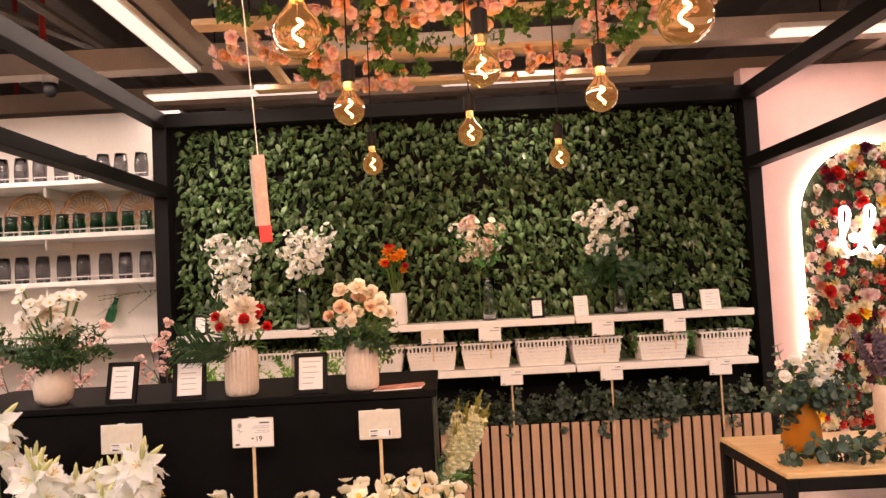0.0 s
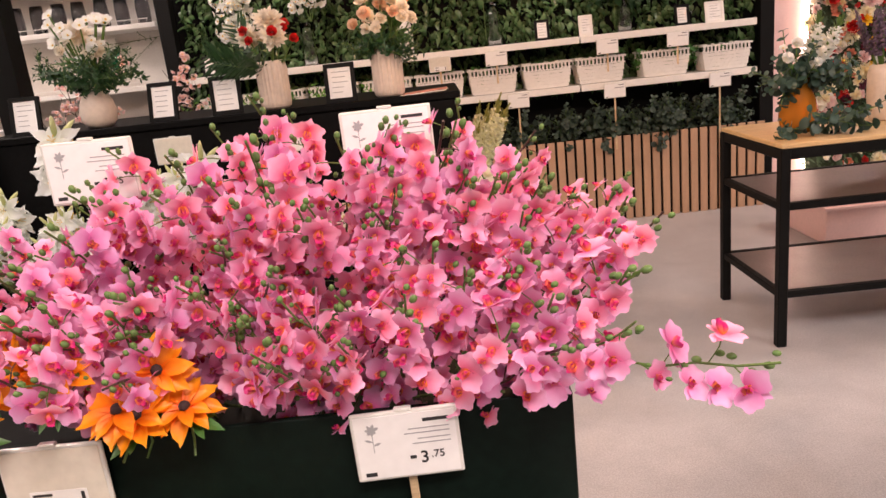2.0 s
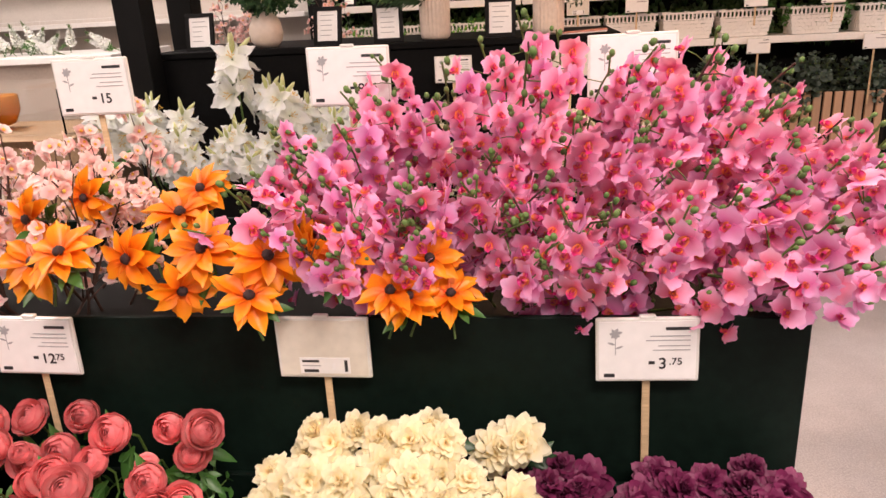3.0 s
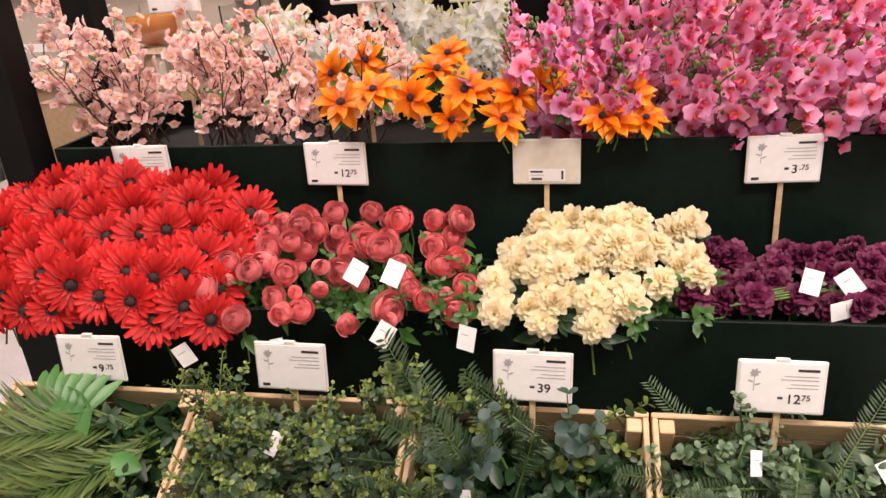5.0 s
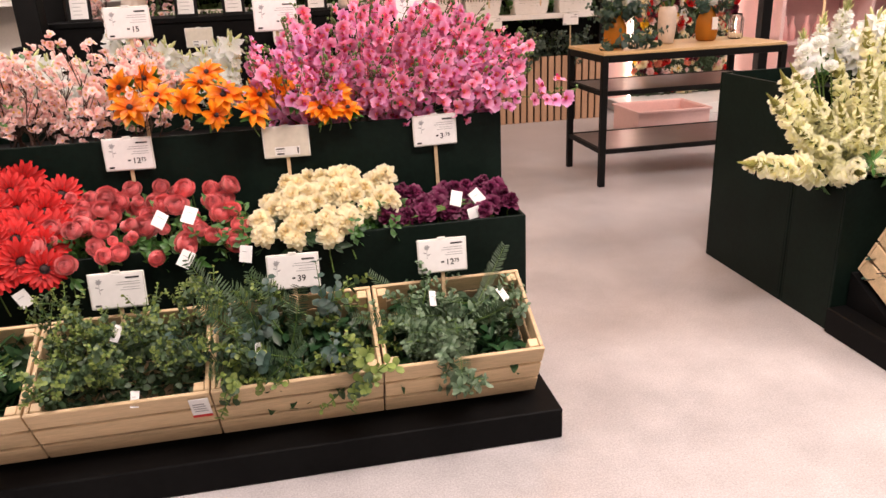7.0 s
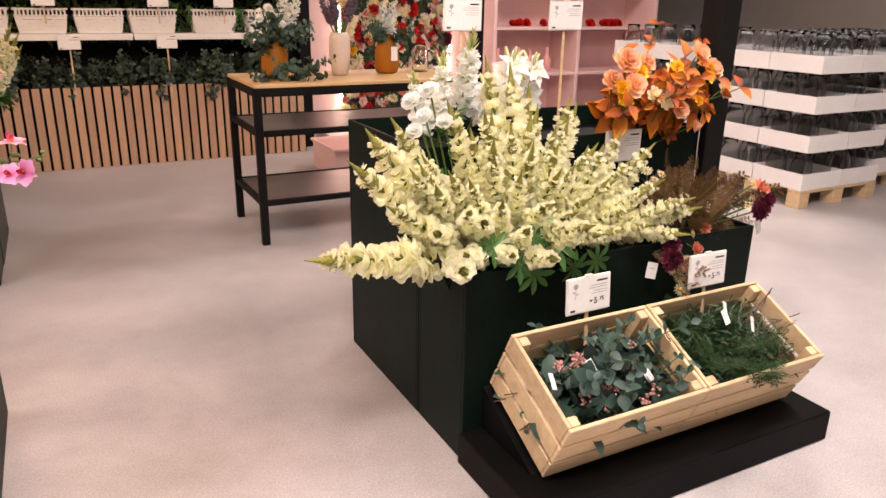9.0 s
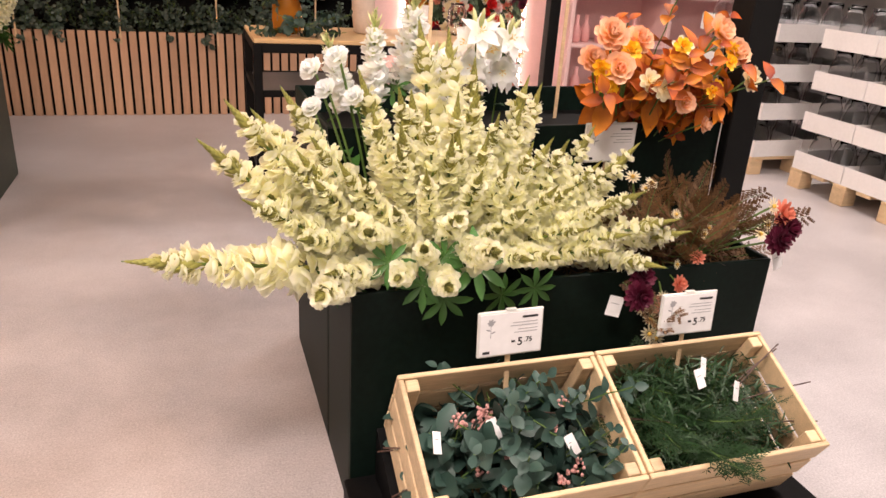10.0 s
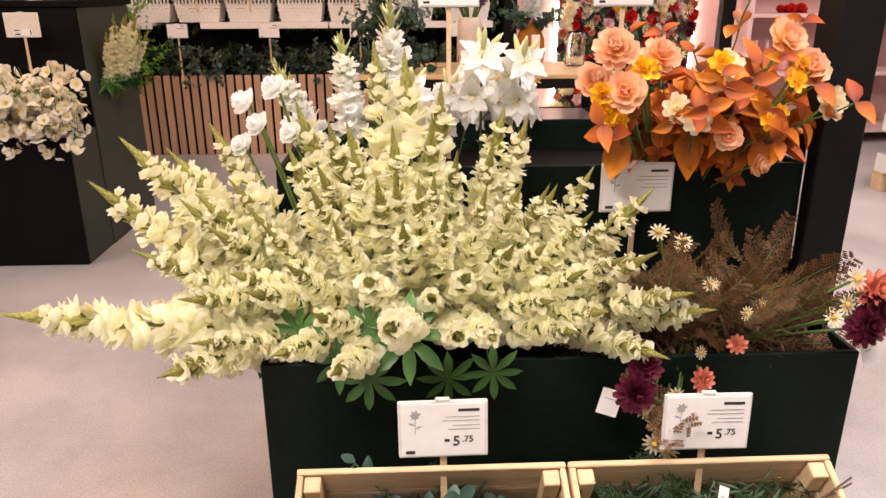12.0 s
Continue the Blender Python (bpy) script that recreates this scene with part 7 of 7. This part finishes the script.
part("cord", Shape().tube([(0, 0, 0.26), (-0.01, 0, 1.5)], 0.0015, 5), M_tape, hc)
cam_dome = thing("ceiling_camera", "small black dome camera under a ceiling beam", "camera dome", m=pose(-2.1, 5.47, 3.052))
part("mount", Shape().lathe([(0.05, 0.10), (0.055, 0.15)], 16), M_white, cam_dome)
part("dome", Shape().lathe([(0.004, 0.0), (0.03, 0.01), (0.045, 0.04), (0.05, 0.10)], 16), M_steel, cam_dome, smooth=True)

# ---- flower arch with neon ----
AX, AR, AZ, AY = 3.86, 0.555, 1.93, 5.79
arch = tagged(new("flower_arch"), "arched niche packed with mixed artificial flowers, edged by a halo light", "flower arch", kind="structure")
s = Shape()
pts = [(AX - AR, 0.10)] + [(AX - AR * math.cos(math.pi * k / 20), AZ + AR * math.sin(math.pi * k / 20)) for k in range(21)] + [(AX + AR, 0.10)]
ids = [s.vert((x, AY, z)) for x, z in pts]
s.face(ids)
part("backing", s, mat("dark_moss_panel", (0.03, 0.045, 0.02), 0.9, var=0.4, bump=0.3), arch)
part("halo", Shape().tube([(x + (0.012 if x > AX else -0.012), AY - 0.02, z) for x, z in pts], 0.013, 6), M_halo, arch, "glowing halo strip")
pool = [(REDS[0], 15), (MUM_heads[0], 9), (WHT[0], 6), (PINKH[0], 11), (IVORY[0], 8), (BURG_heads[0], 10), (DAISY_heads[0], 5), (YEL_heads[0], 2), (SALM_heads[0], 4)]
pool = [h for h, w in pool for _ in range(w)]
for i in range(290):
    while True:
        x, z = U(AX - AR, AX + AR), U(0.14, AZ + AR)
        if z < AZ or math.hypot(x - AX, z - AZ) < AR * 0.96:
            break
    d = Vector((U(-0.6, 0.6), -1, U(-0.5, 0.6)))
    hd = rnd.choice(pool)
    k = 2.2 if hd in (WHT[0], DAISY_heads[0], YEL_heads[0]) else 1.4
    part("flower_head", hd, None, arch, m=Matrix.Translation((x, AY - U(0.03, 0.07), z)) @ d.to_track_quat("Z", "Y").to_matrix().to_4x4() @ Matrix.Scale(k * U(0.8, 1.3), 4))
s = Shape()
for i in range(1500):
    while True:
        x, z = U(AX - AR, AX + AR), U(0.12, AZ + AR)
        if z < AZ or math.hypot(x - AX, z - AZ) < AR * 0.97:
            break
    s.petal(wall_leaf_pose(x, z, AY - U(0.01, 0.05)), U(0.05, 0.08), U(0.02, 0.035), -0.2, 0.2, 3, 0.45, 0, 0.05)
tagged(part("foliage", s, P_euc, arch), kind="stuff")
for petal_mat in (P_ger, P_mum, P_cherry, P_burg, P_ivory, P_salmon):
    s = Shape()
    for i in range(62):
        while True:
            x, z = U(AX - AR, AX + AR), U(0.14, AZ + AR)
            if z < AZ or math.hypot(x - AX, z - AZ) < AR * 0.96:
                break
        base = Matrix.Translation((x, AY - U(0.03, 0.06), z)) @ Vector((U(-0.7, 0.7), -1, U(-0.6, 0.6))).to_track_quat("Z", "Y").to_matrix().to_4x4() @ Matrix.Scale(U(0.7, 1.3), 4)
        for k in range(11):
            s.petal(base @ turn(0, 0, 55 * k) @ turn(0, -(12 if k < 6 else 45)), 0.036 if k < 6 else 0.026, 0.026, 0.1, 0.2, 3, 0.6, 0, 0.4)
    tagged(part("blossom_mass", s, petal_mat, arch), kind="stuff")
neon = thing("neon_sign", "glowing white script neon lettering before the flower arch", "neon sign", m=pose(3.50, 5.68, 1.66))
bpath = [(0.0, 0.06), (0.05, 0.10), (0.11, 0.24), (0.115, 0.31), (0.085, 0.335), (0.060, 0.29), (0.062, 0.12), (0.075, 0.03), (0.12, 0.0), (0.175, 0.03), (0.19, 0.09), (0.165, 0.13), (0.12, 0.12), (0.145, 0.09), (0.20, 0.10)]
lpath = [(0.20, 0.10), (0.25, 0.15), (0.295, 0.26), (0.295, 0.32), (0.265, 0.335), (0.243, 0.29), (0.245, 0.10), (0.265, 0.02), (0.30, 0.0), (0.34, 0.04)]


def smooth_path(p):
    out = []
    for k in range(len(p) - 1):
        p0, p1, p2, p3 = (Vector(p[max(0, min(len(p) - 1, k + j))]) for j in (-1, 0, 1, 2))
        for i in range(5):
            t = i / 5
            out.append(0.5 * ((2 * p1) + (p2 - p0) * t + (2 * p0 - 5 * p1 + 4 * p2 - p3) * t * t + (3 * p1 - p0 - 3 * p2 + p3) * t ** 3))
    return [(v.x, 0, v.y) for v in out] + [(p[-1][0], 0, p[-1][1])]


part("letter_b", Shape().tube(smooth_path(bpath), 0.015, 8), M_neon, neon)
part("letter_l", Shape().tube(smooth_path(lpath), 0.015, 8), M_neon, neon)
slab("plinth", (3.05, 4.5, 5.10, 5.79, 0, 0.10), M_white, "low white plinth before the flower arch", bevel=0.004)

# ---- glassware shelves on the pale wall ----


def tumbler(material, label, prof, group, n=16):
    t = thing("tumbler", label, "glass", group)
    inner = [(max(0.003, r - 0.003), z + (0.006 if k == 0 else 0)) for k, (r, z) in enumerate(prof)][::-1]
    part("cup", Shape().lathe(prof + inner, n), material, t, smooth=True)
    return t


smoke = tumbler(M_smoke, "smoky grey glass tumbler on a white shelf", [(0.042, 0), (0.048, 0.006), (0.052, 0.11), (0.044, 0.20)], "smoky tumblers")
green = tumbler(M_bottle, "bottle green ribbed glass on a white shelf", [(0.040, 0), (0.046, 0.006), (0.048, 0.07), (0.040, 0.10), (0.046, 0.155)], "green glasses")
places_s, places_g = [], []
for z in (2.50, 1.745):
    for k in range(14):
        places_s.append(pose(-1.62 - 0.155 * k + U(-0.01, 0.01), 5.86, z + 0.001))
for k in range(17):
    places_g.append(pose(-1.60 - 0.127 * k + U(-0.01, 0.01), 5.84, 2.101))
scatter([smoke], places_s)
scatter([green], places_g)
for z in (2.50, 2.10, 1.745, 1.30):
    sh = thing("glass_shelf", "white shelf with a low wire rail, holding glassware", "shelf", "glassware shelves")
    boxpart("board", (-4.9, -1.50, 5.74, 6.175, z - 0.035, z), M_white, sh)
    rail = Shape().tube([(-4.9, 5.75, z + 0.03), (-1.55, 5.75, z + 0.03)], 0.003, 5)
    for k in range(60):
        rail.tube([(-1.56 - 0.055 * k, 5.75, z), (-1.56 - 0.055 * k, 5.75, z + 0.03)], 0.0014, 4)
    part("rail", rail, M_white, sh, "low wire rail")
    for bx in (-2.35, -3.6):
        boxpart("bracket", (bx, bx + 0.02, 5.80, 6.175, z - 0.11, z - 0.036), M_white, sh)


def rattan_tray(x):
    t = thing("rattan_tray", "round woven rattan tray leaning on the wall", "tray", "rattan trays", m=pose(x, 6.06, 2.27, 78))
    for r in (0.19, 0.165, 0.09):
        part("ring", Shape().tube([(r * math.cos(k * 0.2618), r * math.sin(k * 0.2618), 0.01 * (r > 0.1)) for k in range(25)], 0.012 if r > 0.18 else 0.005, 6), M_rattan, t)
    web = Shape()
    for k in range(30):
        a = k * 0.20944
        web.tube([(0.03 * math.cos(a), 0.03 * math.sin(a), 0), (0.165 * math.cos(a + 0.12), 0.165 * math.sin(a + 0.12), 0.004)], 0.004, 4)
    tagged(part("web", web, M_rattan, t), kind="stuff")
    return t


r0 = rattan_tray(-1.72)
for k in (1, 2, 3, 4):
    copy_thing(r0, pose(-1.72 - 0.44 * k, 6.06, 2.27, 78))
hb = thing("bottle_holder", "green glass bud bottle hanging in a white holder", "bottle", m=pose(-2.02, 6.10, 1.42))
part("bottle", Shape().lathe([(0.025, 0), (0.04, 0.02), (0.035, 0.10), (0.016, 0.16), (0.018, 0.20)], 14), M_bottle, hb, m=turn(0, 20, 0), smooth=True)
boxpart("holder", (-0.03, 0.05, 0.02, 0.05, 0.10, 0.26), M_white, hb)
wsp = [sprig("white_garland", "thin garland of tiny white flowers on the wall", "garland", "wall garlands", 0.5, 12, 0.02, 0.022, P_silver, fork=3, tip=0.4, jit=1.0)]
scatter(wsp, [aim((-1.55, 6.12, 1.66), (-2.1, 6.12, 1.62), (0, -1, 0), 1.0), aim((-2.0, 6.12, 1.64), (-2.06, 6.12, 1.2), (0, -1, 0), 0.6)])
pk = [cherry_branch(5), cherry_branch(6)]
poses = []
for i in range(11):
    b = Vector((U(-1.75, -0.75), U(3.95, 4.6), 0.98))
    poses.append(aim(b, b + Vector((U(-0.15, 0.15), U(-0.1, 0.1), 0.5)), size=U(0.9, 1.3)))
scatter(pk, poses)
bx = thing("blossom_bin", "dark display bin holding blossom branches", "bin")
for b in ((-1.85, -0.65, 3.90, 3.92, 0.0, 1.02), (-1.85, -0.65, 4.68, 4.70, 0.0, 1.02), (-1.85, -1.83, 3.92, 4.68, 0.0, 1.02), (-0.67, -0.65, 3.92, 4.68, 0.0, 1.02)):
    boxpart("panel", b, M_black, bx)
boxpart("floor_board", (-1.83, -0.67, 3.92, 4.68, 0.95, 0.97), M_black, bx, bevel=0)

# ---- pallets with glass vases in white trays ----
pvase = Shape()
prof = [(0.045, 0), (0.055, 0.008), (0.068, 0.10), (0.066, 0.15), (0.045, 0.20), (0.052, 0.235)]
pvase.lathe(prof + [(r - 0.004, z) for r, z in prof[::-1]], 12)
M_packed = glass("packed_glass", (0.90, 0.91, 0.92), 0.06)
M_packed.node_tree.nodes["Principled BSDF"].inputs["IOR"].default_value = 1.25
pvase_mesh = pvase.mesh("glass_vase", M_packed, True)


def pallet(x0, y0, w, d, tiers, nx, ny, label):
    t = thing("pallet", "pale wooden pallet on the shop floor", "pallet", "pallets")
    for k in range(5):
        yy = y0 + (d - 0.10) * k / 4
        boxpart("deck_board", (x0, x0 + w, yy, yy + 0.10, 0.10, 0.12), M_pine, t)
    for xx in (x0, x0 + w / 2 - 0.05, x0 + w - 0.1):
        for yy in (y0, y0 + d / 2 - 0.05, y0 + d - 0.1):
            boxpart("block", (xx, xx + 0.1, yy, yy + 0.1, 0.0, 0.10), M_pine, t)
    z = 0.122
    for tier in range(tiers):
        for hx in range(2):
            for hy in range(2):
                ax, bx_ = x0 + w * hx / 2 + 0.004, x0 + w * (hx + 1) / 2 - 0.004
                ay, by = y0 + d * hy / 2 + 0.004, y0 + d * (hy + 1) / 2 - 0.004
                tr = thing("vase_tray", label, "tray", "cardboard vase trays")
                box = Shape().box(ax, bx_, ay, by, z, z + 0.004)
                for b in ((ax, bx_, ay, ay + 0.004, z + 0.004, z + 0.11), (ax, bx_, by - 0.004, by, z + 0.004, z + 0.11), (ax, ax + 0.004, ay + 0.004, by - 0.004, z + 0.004, z + 0.11), (bx_ - 0.004, bx_, ay + 0.004, by - 0.004, z + 0.004, z + 0.11)):
                    box.box(*b)
                part("folded_tray", box, M_card, tr)
                for i in range(nx):
                    for j in range(ny):
                        v = new("glass_vase", pvase_mesh)
                        v.matrix_basis = pose(ax + (bx_ - ax) * (i + 0.5) / nx, ay + (by - ay) * (j + 0.5) / ny, z + 0.005)
                        tagged(v, "clear glass vase packed in a white tray", "vase", "packed glass vases")
        z += 0.25
    return t


pallet(5.16, 2.21, 0.8, 0.8, 4, 2, 2, "white cardboard tray packed with clear glass vases")
pallet(6.05, 2.35, 0.8, 0.8, 4, 2, 2, "white cardboard tray packed with clear glass vases")
pallet(5.05, 3.25, 0.8, 0.8, 4, 2, 2, "white cardboard tray packed with clear glass vases")
pallet(-3.20, 1.55, 0.8, 0.8, 4, 2, 2, "white cardboard tray packed with clear glass vases")

# ---- rose shelf unit with red flowers ----
M_rose = mat("rose_shelf_lacquer", (0.75, 0.52, 0.50), 0.45, var=0.06, bump=0.03)
ru = thing("rose_shelving", "rose tinted open shelving with red flowers and pink vases", "shelving")
for x in (4.74, 5.75, 6.76):
    boxpart("upright", (x, x + 0.04, 5.45, 5.95, 0, 2.6), M_rose, ru)
boxpart("back_board", (4.78, 6.76, 5.93, 5.95, 0, 2.6), M_rose, ru)
for z in (0.12, 0.58, 1.03, 1.48, 1.95):
    boxpart("shelf", (4.782, 6.758, 5.46, 5.928, z - 0.03, z), M_rose, ru)
boxpart("post", (4.53, 4.63, 5.45, 5.55, 0, 2.9), M_steel, frame_ob)
M_pinkcer = mat("pink_ceramic", (0.72, 0.36, 0.34), 0.35, var=0.08, bump=0.04)
for k, (x, z) in enumerate(((4.90, 0.581), (5.02, 0.581), (5.15, 0.581), (5.32, 0.581), (4.95, 0.121), (5.2, 0.121), (5.5, 0.581))):
    vase("pink_vase", "small pink ceramic bottle vase on the rose shelf", [(0.03, 0), (0.045, 0.02), (0.045, 0.12), (0.018, 0.17), (0.018, 0.24)], M_pinkcer, pose(x, 5.62 + 0.05 * (k % 2), z), 16, group="pink vases")
rr = [tagged(part("red_rose", REDS[0], None), "red artificial rose on the rose shelf", "rose", "red roses")]
scatter(rr, [aim((x_ := U(4.85, 6.6), U(5.52, 5.7), zz := rnd.choice((1.05, 1.50))), (x_, 4.9, zz + 0.4), size=U(1.3, 1.8)) for _ in range(46)])

# ---- low stand and acrylic displays beside the frame ----
lc = thing("display_bench", "low pale bench with cardboard boxes beyond the frame", "bench")
boxpart("bench_top", (-4.6, -2.35, 4.4, 5.2, 1.08, 1.12), M_white, lc)
boxpart("bench_body", (-4.55, -2.40, 4.45, 5.15, 0.0, 1.08), M_beam, lc)
for k, (x0, x1, y0, y1, z0, z1) in enumerate(((-2.6, -1.72, 2.95, 3.55, 0.0, 0.85), (-3.3, -2.75, 3.0, 3.6, 0.0, 0.70))):
    cb = thing("cardboard_box", "brown corrugated cardboard shipping carton", "box", "cardboard cartons")
    boxpart("carton", (x0, x1, y0, y1, z0, z1), M_board, cb, bevel=0.004)
    boxpart("flap", (x0 + 0.005, x1 - 0.005, y0 - 0.05, y0 + 0.2, z1 + 0.001, z1 + 0.006), M_board, cb, m=None)
    boxpart("tape", ((x0 + x1) / 2 - 0.03, (x0 + x1) / 2 + 0.03, y0 - 0.002, y0 - 0.0005, z0 + 0.1, z1 - 0.02), M_cream, cb, bevel=0)
ab = thing("acrylic_box", "clear acrylic display box on a stand", "display box")
for b in ((-2.55, -1.80, 3.0, 3.008, 0.862, 1.06), (-2.55, -1.80, 3.5, 3.508, 0.862, 1.06), (-2.55, -2.542, 3.008, 3.5, 0.862, 1.06), (-1.808, -1.80, 3.008, 3.5, 0.862, 1.06)):
    boxpart("pane", b, M_clear, ab, bevel=0)
vase("amber_bowl", "amber glass bowl in the acrylic box", [(0.05, 0), (0.10, 0.02), (0.13, 0.08), (0.13, 0.15)], M_amber, pose(-2.33, 3.25, 0.862), 20)
hyd = [cherry_branch(7)]
scatter(hyd, [aim((-1.98 + U(-0.1, 0.1), 2.2 + U(-0.1, 0.1), 0.87), (-1.98 + U(-0.2, 0.2), 2.15 + U(-0.1, 0.1), 1.25), size=U(0.9, 1.2)) for _ in range(12)])
as_ = thing("blossom_stand", "narrow clear-fronted stand holding pale blossom branches", "stand")
boxpart("stand_body", (-2.15, -1.75, 2.0, 2.4, 0.0, 0.80), M_board, as_)
boxpart("acrylic_front", (-2.15, -1.75, 1.99, 1.998, 0.80, 1.02), M_clear, as_, bevel=0)
boxpart("acrylic_side", (-1.757, -1.75, 1.998, 2.4, 0.80, 1.02), M_clear, as_, bevel=0)
boxpart("acrylic_rim", (-2.15, -1.75, 1.985, 1.990, 1.0, 1.03), M_white, as_, bevel=0)
wb = [spike("white_stock", "artificial creamy white stock spike", "stock", "white stocks", 0.30, 0.3, 0.045, 46, P_lily, P_bud, 1)]
scatter(wb, [aim((U(-3.6, -2.5), U(4.6, 5.0), 1.12), (U(-3.6, -2.5), 4.7, 1.4), size=0.8) for _ in range(14)])
